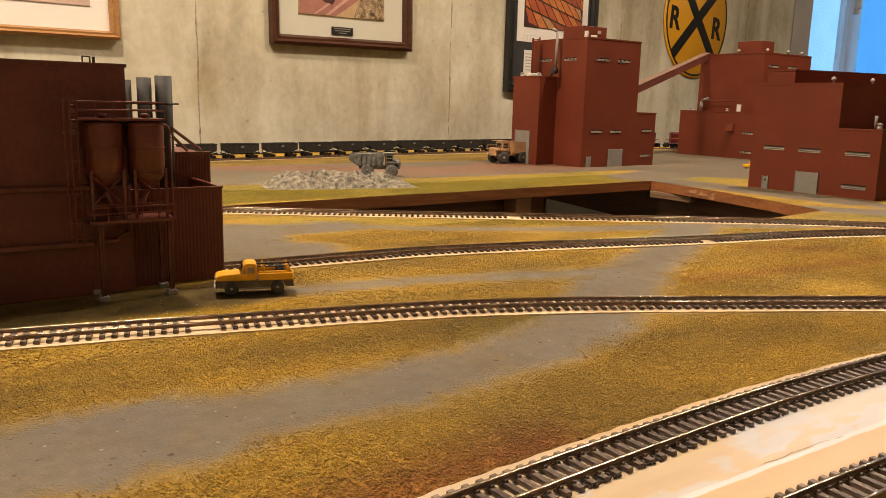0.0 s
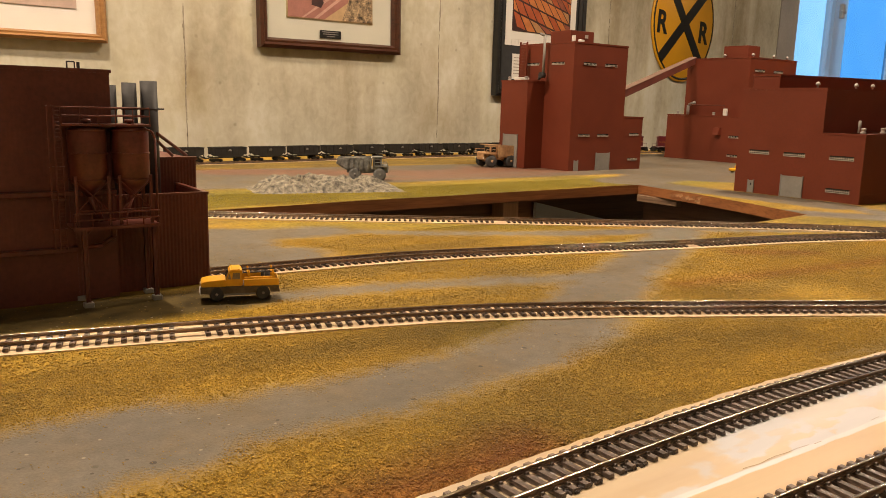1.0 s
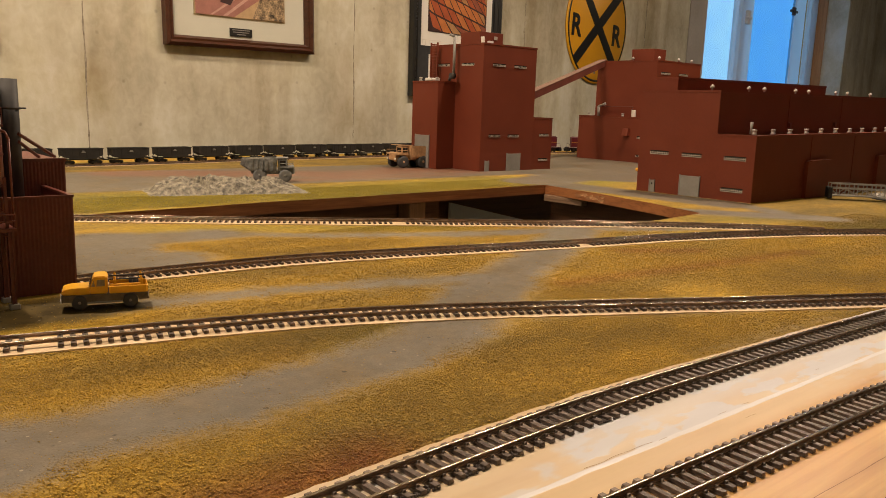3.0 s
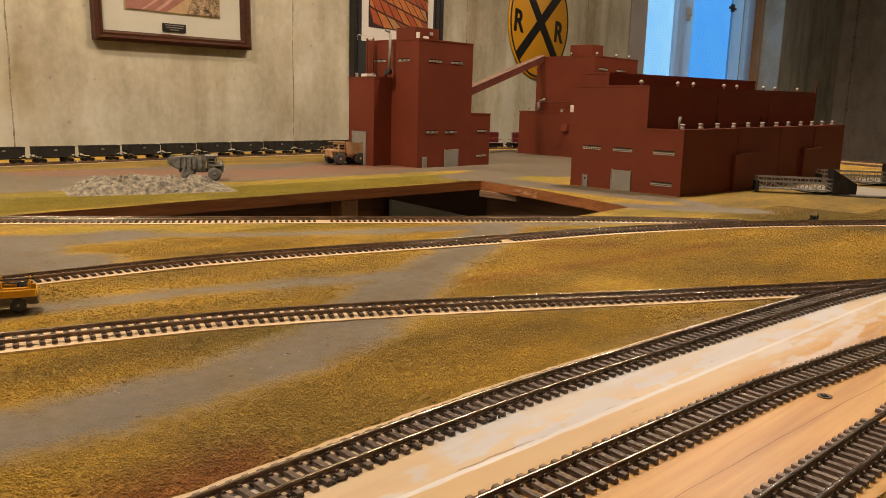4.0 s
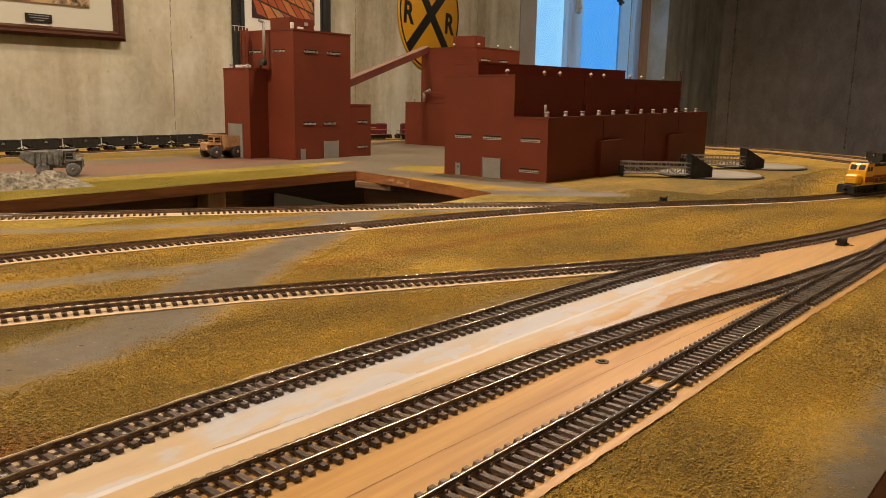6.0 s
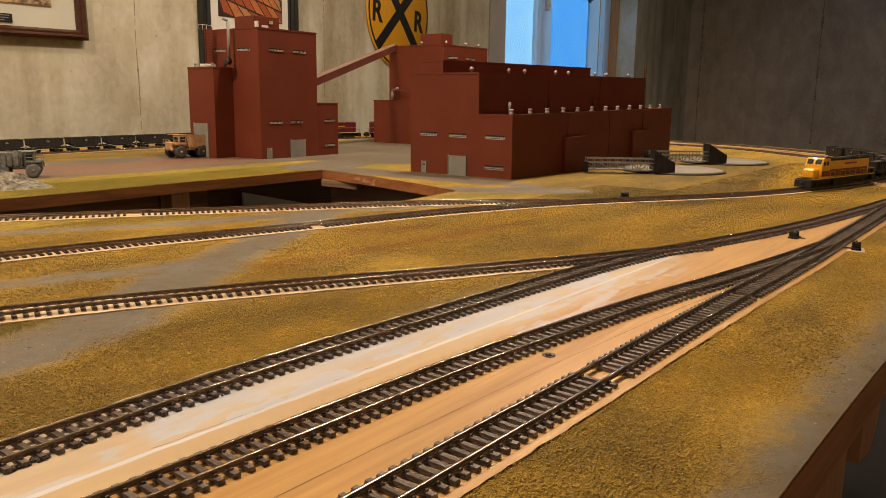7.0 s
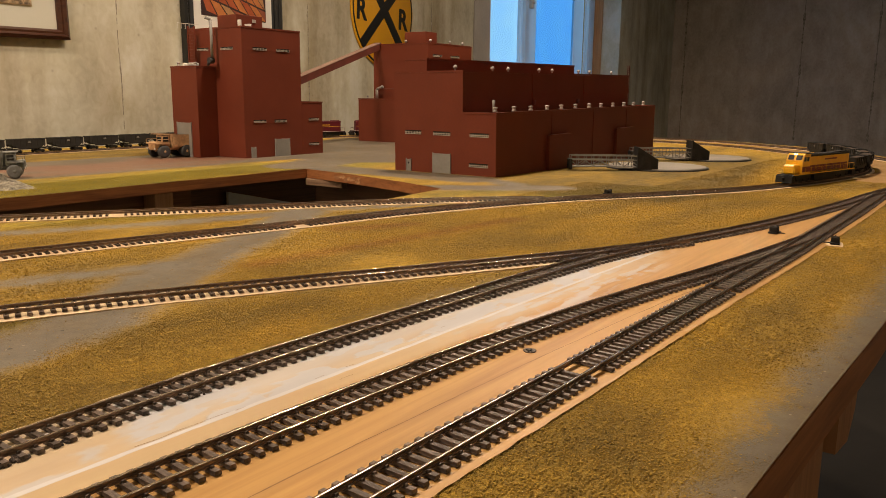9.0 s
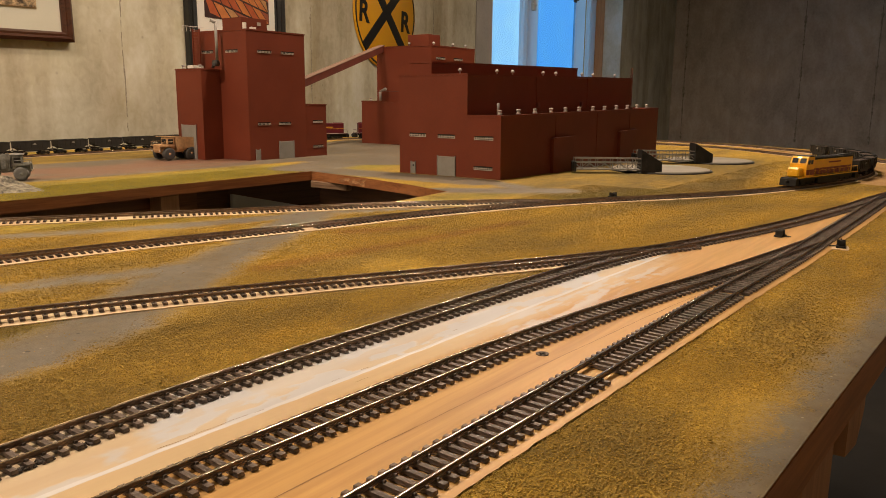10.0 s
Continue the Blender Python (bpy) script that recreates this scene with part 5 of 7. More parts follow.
    bmesh.ops.recalc_face_normals(bm, faces=bm.faces)
    part("conveyor_roof", bm, material("dusty_pink_roof", (0.19, 0.112, 0.085), 0.7, vary=0.2), cv)


headframe_tower()


def rear_house():
    h = thing("crusher_building", pose(0, 0, 0), "stepped brick-red model crusher house behind the mill", "model building")
    block(h, 1.690, 1.10, 1.92, 1.356, 0.114, "low_hall")
    block(h, 1.730, 1.150, 1.93, 1.335, 0.257, "tower", z0=0.111)
    bm = bm_()
    box(bm, 1.750, 1.174, 0.2545, 1.80, 1.243, 0.286, 0.0004)
    part("penthouse", bm, RED, h)
    louvre(h, (1.75, 1.150, 0.222), (1, 0, 0), 0.04, 0.006, 8)
    louvre(h, (1.83, 1.150, 0.222), (1, 0, 0), 0.04, 0.006, 8)
    louvre(h, (1.690, 1.165, 0.060), (0, -1, 0), 0.035, 0.0062, 8)
    louvre(h, (1.690, 1.165, 0.014), (0, -1, 0), 0.035, 0.0062, 8)
    bm = bm_()
    side_prism(bm, [(1.678, 0.066), (1.690, 0.066), (1.690, 0.084), (1.682, 0.084)], 1.188, 1.205)
    part("vent_hood", bm, RED, h)
    bm = bm_()
    rod(bm, (1.716, 1.312, 0.113), (1.716, 1.312, 0.138), 0.004, n=10)
    rod(bm, (1.716, 1.312, 0.138), (1.722, 1.295, 0.146), 0.004, n=10)
    part("duct", bm, GREY_DOOR, h)
    bm = bm_()
    rod(bm, (1.712, 1.30, 0.139), (1.712, 1.20, 0.139), 0.0014, n=6)
    rod(bm, (1.712, 1.20, 0.139), (1.712, 1.20, 0.114), 0.0014, n=6)
    part("pipe", bm, RED_DARK, h)
    can_vent(h, 1.705, 1.225, 0.114)
    can_vent(h, 1.705, 1.335, 0.114)
    bm = bm_()
    box(bm, 1.700, 1.185, 0.113, 1.706, 1.195, 0.131, 0.0005)
    part("roof_unit", bm, WHITE, h)
    for x, y, z in ((1.745, 1.235, 0.257), (1.76, 1.165, 0.257), (1.84, 1.16, 0.257), (1.90, 1.16, 0.257)):
        mushroom(h, x, y, z, 1.1)


rear_house()


def thickener(x, y, r, tx, ty):
    """A pale round basin with a truss bridge from the mill to its dark end housing."""
    b = thing("round_basin", pose(x, y, 0.0006), "flat pale grey round basin with a dark rim", "basin", "round basins")
    bm = bm_()
    lathe(bm, [(r, -0.001), (r, 0.0030), (r - 0.002, 0.0034), (r - 0.004, 0.0026), (0.004, 0.0026), (0.0, 0.0026)][:5], 64)
    part("disc", bm, DISC, b)
    bm = bm_()
    lathe(bm, [(r + 0.004, -0.001), (r + 0.004, 0.0018), (r + 0.0005, 0.0018), (r + 0.0005, -0.001)], 64)
    part("rim", bm, STACK, b)
    d = Vector((tx[1] - tx[0], ty[1] - ty[0], 0))
    L = d.length
    t = thing("truss_bridge", pose(tx[0], ty[0], 0.006, 0, 0, math.degrees(math.atan2(d.y, d.x))), "grey lattice truss bridge ending in a black housing", "truss bridge", "truss bridges")
    hw = 0.011
    for s in (-1, 1):
        bm = bm_()
        for z in (0.0, 0.011, 0.018):
            box(bm, 0, s * hw - 0.0008, z, L, s * hw + 0.0008, z + 0.0016)
        n = 9
        for i in range(n + 1):
            box(bm, (L - 0.001) * i / n, s * hw - 0.0006, 0, (L - 0.001) * i / n + 0.0012, s * hw + 0.0006, 0.018)
        for i in range(n):
            z0, z1 = (0.001, 0.011) if i % 2 else (0.011, 0.001)
            rod(bm, (L * i / n, s * hw, z0), (L * (i + 1) / n, s * hw, z1), 0.0006, n=5)
        part("side_truss", bm, ALU, t)
    bm = bm_()
    box(bm, 0, -hw + 0.001, 0.0002, L, hw - 0.001, 0.0014)
    part("walkway", bm, ALU, t)
    bm = bm_()
    side_prism(bm, [(L - 0.004, -0.003), (L + 0.030, -0.003), (L + 0.030, 0.014), (L + 0.026, 0.016), (L - 0.004, 0.034)], -0.019, 0.019)
    part("end_housing", bm, BLACK, t, "black sloped end housing")
    bm = bm_()
    box(bm, -0.003, -0.012, -0.004, 0.003, 0.012, 0.013, 0.0006)
    part("anchor_plate", bm, BLACK, t)
    for s in (-1, 1):
        bm = bm_()
        rod(bm, (L + 0.024, s * 0.016, -0.0035), (L + 0.024, s * 0.016, -0.0027), 0.003, n=8)
        part("foot", bm, BLACK, t)


thickener(1.420, 0.410, 0.084, (1.280, 1.344), (0.508, 0.414))
thickener(1.690, 0.408, 0.082, (1.540, 1.612), (0.508, 0.414))

# ---------------------------------------------------------------- factory with silos
def corrugated(bm, x0, y, x1, z0, z1, pitch=0.0022, depth=0.0005):
    """A ribbed sheet that stands in front of a wall at y."""
    n = max(2, int((x1 - x0) / pitch))
    prev = None
    for i in range(n * 2 + 1):
        x = x0 + (x1 - x0) * i / (n * 2)
        yy = y - (depth if i % 2 else 0.0001)
        cur = (bm.verts.new((x, yy, z0)), bm.verts.new((x, yy, z1)))
        if prev:
            bm.faces.new((prev[0], cur[0], cur[1], prev[1]))
        prev = cur


def factory():
    h = thing("factory_building", pose(0, 0, 0), "tall dark red ribbed factory model with stepped wings", "model building")
    bm = bm_()
    box(bm, -0.45, 0.484, 0, 0.108, 0.66, 0.133, 0.0004)
    m = part("main_hall", bm, RED_DARK, h)
    bm = bm_()
    corrugated(bm, -0.45, 0.484, 0.108, 0.066, 0.1325, depth=0.00014)
    corrugated(bm, -0.45, 0.484, 0.108, 0.0005, 0.062, depth=0.00014)
    part("ribbed_cladding", bm, RED_DARK, m)
    bm = bm_()
    box(bm, -0.45, 0.4805, 0.0625, 0.1085, 0.4838, 0.0655, 0.0004)
    box(bm, -0.45, 0.4795, 0.0300, 0.086, 0.4834, 0.0330, 0.0004)
    part("ledge", bm, RUST, m)
    bm = bm_()
    box(bm, -0.451, 0.483, 0.1325, 0.109, 0.661, 0.1345)
    part("roof_edge", bm, RED_DARK, m)
    bm = bm_()
    x0, x1, y0, y1 = 0.1085, 0.1665, 0.493, 0.556
    box(bm, x0, y0, 0, x1, y0 + 0.002, 0.0600)
    box(bm, x1 - 0.002, y0 + 0.002, 0, x1, y1, 0.0600)
    box(bm, x0, y0 + 0.002, 0, x1 - 0.002, y1, 0.0530)
    a = part("low_wing", bm, RED_DARK, h)
    bm = bm_()
    corrugated(bm, x0, y0, x1, 0.0005, 0.0590)
    part("ribbed_cladding", bm, RED_DARK, a)
    bm = bm_()
    box(bm, x0, y0 - 0.0006, 0.0592, x1 + 0.0006, y0 + 0.0022, 0.0606)
    box(bm, x1 - 0.0022, y0 + 0.0022, 0.0592, x1 + 0.0006, y1, 0.0606)
    part("coping", bm, RUST, a)
    bm = bm_()
    box(bm, 0.1085, 0.557, 0, 0.180, 0.66, 0.0770, 0.0004)
    b = part("rear_wing", bm, RED_DARK, h)
    bm = bm_()
    corrugated(bm, 0.1085, 0.557, 0.180, 0.0535, 0.0762)
    part("ribbed_cladding", bm, RED_DARK, b)
    bm = bm_()
    box(bm, 0.1085, 0.5562, 0.0762, 0.1808, 0.560, 0.0785)
    part("coping", bm, RUST, b)
    # stair or vent frame on the main roof
    bm = bm_()
    for x in (0.0975, 0.1020):
        rod(bm, (x, 0.55, 0.1345), (x, 0.55, 0.1405), 0.0005, n=5)
    rod(bm, (0.0975, 0.55, 0.1405), (0.1020, 0.55, 0.1405), 0.0005, n=5)
    rod(bm, (0.1045, 0.552, 0.1345), (0.1045, 0.552, 0.1405), 0.0010, n=6)
    part("roof_frame", bm, STACK, m)
    # diagonal pipes from the stacks to the rear wing
    for x0, z0, x1 in ((0.1475, 0.096, 0.176), (0.1475, 0.091, 0.166)):
        bm = bm_()
        rod(bm, (x0, 0.535, z0), (x1, 0.565, 0.079), 0.0011, n=6)
        part("diagonal_pipe", bm, RED_DARK, h)
    for x, r, z in ((0.1203, 0.0040, 0.1265), (0.1322, 0.0048, 0.1285), (0.1446, 0.0056, 0.1300)):
        st = thing("smoke_stack", pose(x, 0.540, 0.053), "dark grey steel smoke stack with a clamp band", "smoke stack", "factory smoke stacks")
        bm = bm_()
        lathe(bm, [(r, 0), (r * 0.97, z - 0.053), (r * 0.8, z - 0.053), (r * 0.8, z - 0.060)], 16)
        part("pipe", bm, STACK, st)
        bm = bm_()
        lathe(bm, [(r * 1.02, 0.058), (r * 1.12, 0.058), (r * 1.12, 0.0595), (r * 1.02, 0.0595)], 16)
        rod(bm, (r, 0, 0.0588), (r + 0.004, 0, 0.0588), 0.0006, n=6)
        rod(bm, (-r, 0, 0.0588), (-r - 0.004, 0, 0.0588), 0.0006, n=6)
        part("clamp", bm, STACK, st)


factory()


def silos():
    t = thing("twin_silo", pose(0, 0, 0), "pair of rust-red hopper silos on a braced steel stand", "silo")
    yc = 0.4755
    x0, x1 = 0.0850, 0.1262
    # stand
    for x in (x0 + 0.002, x1 - 0.001):
        for y in (0.466, 0.485):
            bm = bm_()
            box(bm, x - 0.0013, y - 0.0003, 0.0030, x + 0.0013, y + 0.0003, 0.046)
            box(bm, x - 0.0013, y - 0.0013, 0.0030, x - 0.0007, y + 0.0013, 0.046)
            box(bm, x + 0.0007, y - 0.0013, 0.0030, x + 0.0013, y + 0.0013, 0.046)
            leg = part("leg", bm, RUST, t)
            bm = bm_()
            box(bm, x - 0.0026, y - 0.0026, 0, x + 0.0026, y + 0.0026, 0.0030, 0.0003)
            part("footing", bm, GREY_DOOR, leg, "pale concrete footing")
        for s in (1, -1):
            bm = bm_()
            xx = x + (0.004 if x < 0.1 else -0.004)
            rod(bm, (x, 0.466, 0.0405), (xx, 0.466, 0.0448), 0.0005, n=5)
            part("knee_brace", bm, RUST, t)
            break
    bm = bm_()
    box(bm, x0 - 0.004, 0.4620, 0.0450, x1 + 0.002, 0.4635, 0.0468)
    box(bm, x0 - 0.004, 0.4865, 0.0450, x1 + 0.002, 0.4880, 0.0468)
    box(bm, x0 - 0.004, 0.4635, 0.0456, x1 + 0.002, 0.4865, 0.0466)
    part("platform", bm, RUST, t)
    bm = bm_()
    for k in range(6):
        x = x0 - 0.0035 + (x1 - x0 + 0.005) * k / 5
        rod(bm, (x, 0.4625, 0.0466), (x, 0.4625, 0.0545), 0.00035, n=5)
    for z in (0.0508, 0.0545):
        rod(bm, (x0 - 0.0038, 0.4625, z), (x1 + 0.0018, 0.4625, z), 0.0005, n=5)
    part("platform_railing", bm, RUST, t)
    for xc in (0.0925, 0.1158):
        r = 0.0103
        bm = bm_()
        lathe(bm, [(0.0018, 0.0625), (r, 0.0718), (r, 0.1000), (r * 0.93, 0.1018), (r * 0.6, 0.1030), (0.001, 0.1036)], 24, (xc, yc, 0))
        s = part("hopper_tank", bm, RUST, t, "rust-red cylindrical tank with a hopper cone")
        for z in (0.0722, 0.0870, 0.1000):
            bm = bm_()
            lathe(bm, [(r, z), (r + 0.0004, z), (r + 0.0004, z + 0.0008), (r, z + 0.0008)], 24, (xc, yc, 0))
            part("band", bm, RUST, s)
        bm = bm_()
        lathe(bm, [(0.0014, 0.102), (0.0014, 0.1048), (0.0028, 0.1050), (0.0028, 0.1062), (0.0010, 0.1068)], 12, (xc, yc, 0))
        part("cap_vent", bm, RUST, s)
        for sx in (-1, 1):
            for sy in (-1, 1):
                bm = bm_()
                x, y = xc + sx * 0.0086, yc + sy * 0.0086
                box(bm, x - 0.0008, y - 0.0008, 0.0468, x + 0.0008, y + 0.0008, 0.0750)
                part("tank_leg", bm, RUST, s)
        bm = bm_()
        yf = yc - 0.0090
        rod(bm, (xc - 0.0078, yf, 0.0560), (xc + 0.0078, yf, 0.0715), 0.0004, n=5)
        rod(bm, (xc + 0.0078, yf, 0.0560), (xc - 0.0078, yf, 0.0715), 0.0004, n=5)
        rod(bm, (xc - 0.0078, yf, 0.0555), (xc + 0.0078, yf, 0.0555), 0.0005, n=5)
        part("cross_brace", bm, RUST, s)
        bm = bm_()
        rod(bm, (xc, yc, 0.0628), (xc + (0.006 if xc < 0.1 else -0.006), yc, 0.0480), 0.0017, n=8)
        part("discharge_pipe", bm, RUST, s)
    bm = bm_()
    rod(bm, (0.1045, yc, 0.0455), (0.1045, yc, 0.0385), 0.0022, 0.0014, n=10)
    rod(bm, (0.1045, yc, 0.0385), (0.098, yc, 0.0340), 0.0014, n=10)
    rod(bm, (0.098, yc, 0.0340), (0.088, yc, 0.0330), 0.0014, n=10)
    part("spout", bm, RUST, t)
    bm = bm_()
    rod(bm, (0.1205, 0.4680, 0.1022), (0.1262, 0.4672, 0.1000), 0.0007, n=8)
    rod(bm, (0.1262, 0.4672, 0.1000), (0.1278, 0.4670, 0.0960), 0.0007, n=8)
    rod(bm, (0.1278, 0.4670, 0.0960), (0.1278, 0.4670, 0.0468), 0.0007, n=8)
    part("vent_pipe", bm, RUST, t)
    # top walkway with railing
    bm = bm_()
    box(bm, 0.078, 0.4655, 0.1028, 0.1255, 0.4855, 0.1040)
    part("top_walkway", bm, RUST, t)
    bm = bm_()
    for y in (0.4660, 0.4850):
        for k in range(6):
            x = 0.0785 + 0.0465 * k / 5
            rod(bm, (x, y, 0.1040), (x, y, 0.1130), 0.0003, n=5)
        for z in (0.1085, 0.1130):
            rod(bm, (0.0785, y, z), (0.1250, y, z), 0.00048, n=5)
    for x in (0.0785, 0.1250):
        for z in (0.1085, 0.1130):
            rod(bm, (x, 0.4660, z), (x, 0.4850, z), 0.00035, n=5)
    part("top_railing", bm, RUST, t)
    # caged ladder
    bm = bm_()
    for dx in (0.0, 0.0034):
        rod(bm, (0.0748 + dx, 0.468, 0.0340), (0.0748 + dx, 0.468, 0.1135), 0.0005, n=5)
    for k in range(39):
        rod(bm, (0.0748, 0.468, 0.035 + k * 0.002), (0.0782, 0.468, 0.035 + k * 0.002), 0.00022, n=4)
    part("ladder", bm, RUST, t)
    bm = bm_()
    for z in (0.0455, 0.0620, 0.0800, 0.0955, 0.1130):
        box(bm, 0.0714, 0.4640, z, 0.0785, 0.4648, z + 0.0010)
        box(bm, 0.0714, 0.4646, z, 0.0720, 0.4690, z + 0.0006)
    for x in (0.0714, 0.0742):
        rod(bm, (x, 0.4640, 0.0360), (x, 0.4640, 0.1135), 0.0006, n=5)
    part("ladder_cage", bm, RUST, t)


silos()


# ---------------------------------------------------------------- road vehicles
def wheel(parent, x, y, r, w, tyre, rim):
    """A wheel with its axle along y; y is its outer face."""
    s = 1 if y > 0 else -1
    bm = bm_()
    prof = [(r * 0.62, 0), (r * 0.95, 0), (r, w * 0.2), (r, w * 0.8), (r * 0.95, w), (r * 0.62, w)]
    lathe(bm, prof, 20)
    m = pose(x, y, r, 90 * s, 0, 0) if s > 0 else pose(x, y, r, -90, 0, 0)
    bmesh.ops.transform(bm, matrix=pose(x, y - s * w, r, -90 * s), verts=bm.verts)
    o = part("wheel", bm, tyre, parent)
    bm = bm_()
    lathe(bm, [(r * 0.60, w * 0.3), (r * 0.60, w * 0.86), (r * 0.45, w * 0.80), (r * 0.22, w * 0.86), (r * 0.20, w * 1.05), (r * 0.02, w * 1.05)], 14)
    bmesh.ops.transform(bm, matrix=pose(x, y - s * w, r, -90 * s), verts=bm.verts)
    part("rim", bm, rim, o)


def pickup():
    t = thing("pickup_truck", pose(0.1685, 0.4445, 0.0006, 0, 0, 162), "yellow model utility pickup with dusty brown lower body", "toy truck")
    L = 0.0228
    # side outline, front towards +x; wheel arches cut into it
    lower = [(-L, 0.0046), (-0.0180, 0.0046), (-0.0172, 0.0072), (-0.0150, 0.0086), (-0.0118, 0.0086), (-0.0098, 0.0070), (-0.0092, 0.0042), (0.0098, 0.0042), (0.0104, 0.0070), (0.0122, 0.0084), (0.0150, 0.0084), (0.0168, 0.0068), (0.0174, 0.0046), (L, 0.0050), (L, 0.0088), (-L, 0.0088)]
    bm = bm_()
    side_prism(bm, lower, -0.0080, 0.0080)
    body = part("lower_body", bm, MUD, t, "dusty brown lower body")
    bm = bm_()
    side_prism(bm, [(0.0075, 0.0088), (L - 0.0004, 0.0088), (L, 0.0102), (L - 0.0006, 0.0117), (0.0180, 0.0126), (0.0080, 0.0130)], -0.0078, 0.0078)
    bmesh.ops.bevel(bm, geom=list(bm.edges), offset=0.0005, segments=2, affect="EDGES")
    part("bonnet", bm, TRUCK_YELLOW, t)
    bm = bm_()
    side_prism(bm, [(-0.0015, 0.0088), (0.0082, 0.0088), (0.0082, 0.0128), (0.0062, 0.0182), (0.0050, 0.0190), (-0.0006, 0.0190), (-0.0015, 0.0182)], -0.0076, 0.0076)
    bmesh.ops.bevel(bm, geom=list(bm.edges), offset=0.0006, segments=2, affect="EDGES")
    cab = part("cab", bm, TRUCK_YELLOW, t)
    for s in (-1, 1):
        bm = bm_()
        side_prism(bm, [(0.0000, 0.0133), (0.0045, 0.0133), (0.0041, 0.0170), (0.0000, 0.0170)], s * 0.0077 - 0.0002, s * 0.0077 + 0.0002)
        part("side_window", bm, CAB_GLASS, cab)
        bm = bm_()
        side_prism(bm, [(0.0052, 0.0133), (0.0072, 0.0133), (0.0058, 0.0168)], s * 0.0077 - 0.0002, s * 0.0077 + 0.0002)
        part("quarter_window", bm, CAB_GLASS, cab)
        bm = bm_()
        box(bm, -0.0225, s * 0.0079 - 0.0005, 0.0088, -0.0022, s * 0.0079 + 0.0005, 0.0132, 0.0004)
        part("bed_side", bm, TRUCK_YELLOW, t)
        bm = bm_()
        box(bm, -0.0190, s * 0.0060 - 0.0010, 0.0130, -0.0026, s * 0.0060 + 0.0012, 0.0142, 0.0003)
        part("side_rail", bm, TRUCK_YELLOW, t)
    bm = bm_()
    v = [bm.verts.new(c) for c in ((0.0083, -0.0066, 0.0131), (0.0083, 0.0066, 0.0131), (0.0065, 0.0066, 0.0178), (0.0065, -0.0066, 0.0178))]
    g = bm.faces.new(v)
    bmesh.ops.solidify(bm, geom=[g], thickness=0.0003)
    bmesh.ops.translate(bm, vec=(0.00025, 0, 0.0001), verts=bm.verts)
    part("windscreen", bm, GLASS_DARK, cab)
    bm = bm_()
    box(bm, -0.0226, -0.0074, 0.0080, -0.0016, 0.0074, 0.0092)
    part("bed_floor", bm, MUD, t)
    bm = bm_()
    box(bm, -0.0230, -0.0078, 0.0088, -0.0224, 0.0078, 0.0126, 0.0002)
    part("tailgate", bm, TRUCK_YELLOW, t)
    for x in (-0.0052, -0.0195):
        bm = bm_()
        for s in (-1, 1):
            box(bm, x - 0.0008, s * 0.0062 - 0.0007, 0.0128, x + 0.0008, s * 0.0062 + 0.0007, 0.0168, 0.0002)
            rod(bm, (x, s * 0.0062, 0.0168), (x, s * 0.0062, 0.0184), 0.0008, 0.0004, n=6)
        box(bm, x - 0.0007, -0.0062, 0.0150, x + 0.0007, 0.0062, 0.0160, 0.0002)
        part("rack_post", bm, TRUCK_YELLOW, t)
    bm = bm_()
    rod(bm, (-0.0165, 0.002, 0.0092), (-0.0165, 0.002, 0.0160), 0.0016, n=8)
    rod(bm, (-0.0140, -0.002, 0.0092), (-0.0140, -0.002, 0.0160), 0.0012, n=8)
    part("cargo_bottle", bm, STACK, t)
    for s in (-1, 1):
        bm = bm_()
        rod(bm, (-0.0215, s * 0.0050, 0.0166), (-0.0020, s * 0.0050, 0.0166), 0.00045, n=6)
        part("carried_pipe", bm, STACK, t, "dark pipe lying on the rack")
    bm = bm_()
    box(bm, L - 0.0002, -0.0082, 0.0044, L + 0.0008, 0.0082, 0.0062, 0.0003)
    part("front_bumper", bm, WHITE, t)
    bm = bm_()
    box(bm, -L - 0.0008, -0.0078, 0.0046, -L + 0.0002, 0.0078, 0.0060, 0.0003)
    part("rear_bumper", bm, MUD, t)
    for s in (-1, 1):
        bm = bm_()
        rod(bm, (L - 0.0004, s * 0.0060, 0.0085), (L + 0.0004, s * 0.0060, 0.0085), 0.0011, n=10)
        part("headlight", bm, WHITE, t)
        bm = bm_()
        box(bm, 0.0095 - 0.0185, s * 0.0080, 0.0036, 0.0095, s * 0.0084, 0.0046)
        part("running_board", bm, ALU, t)
        for x in (0.0136, -0.0134):
            wheel(t, x, s * 0.0080, 0.0042, 0.0026, RUBBER, HUB)


pickup()


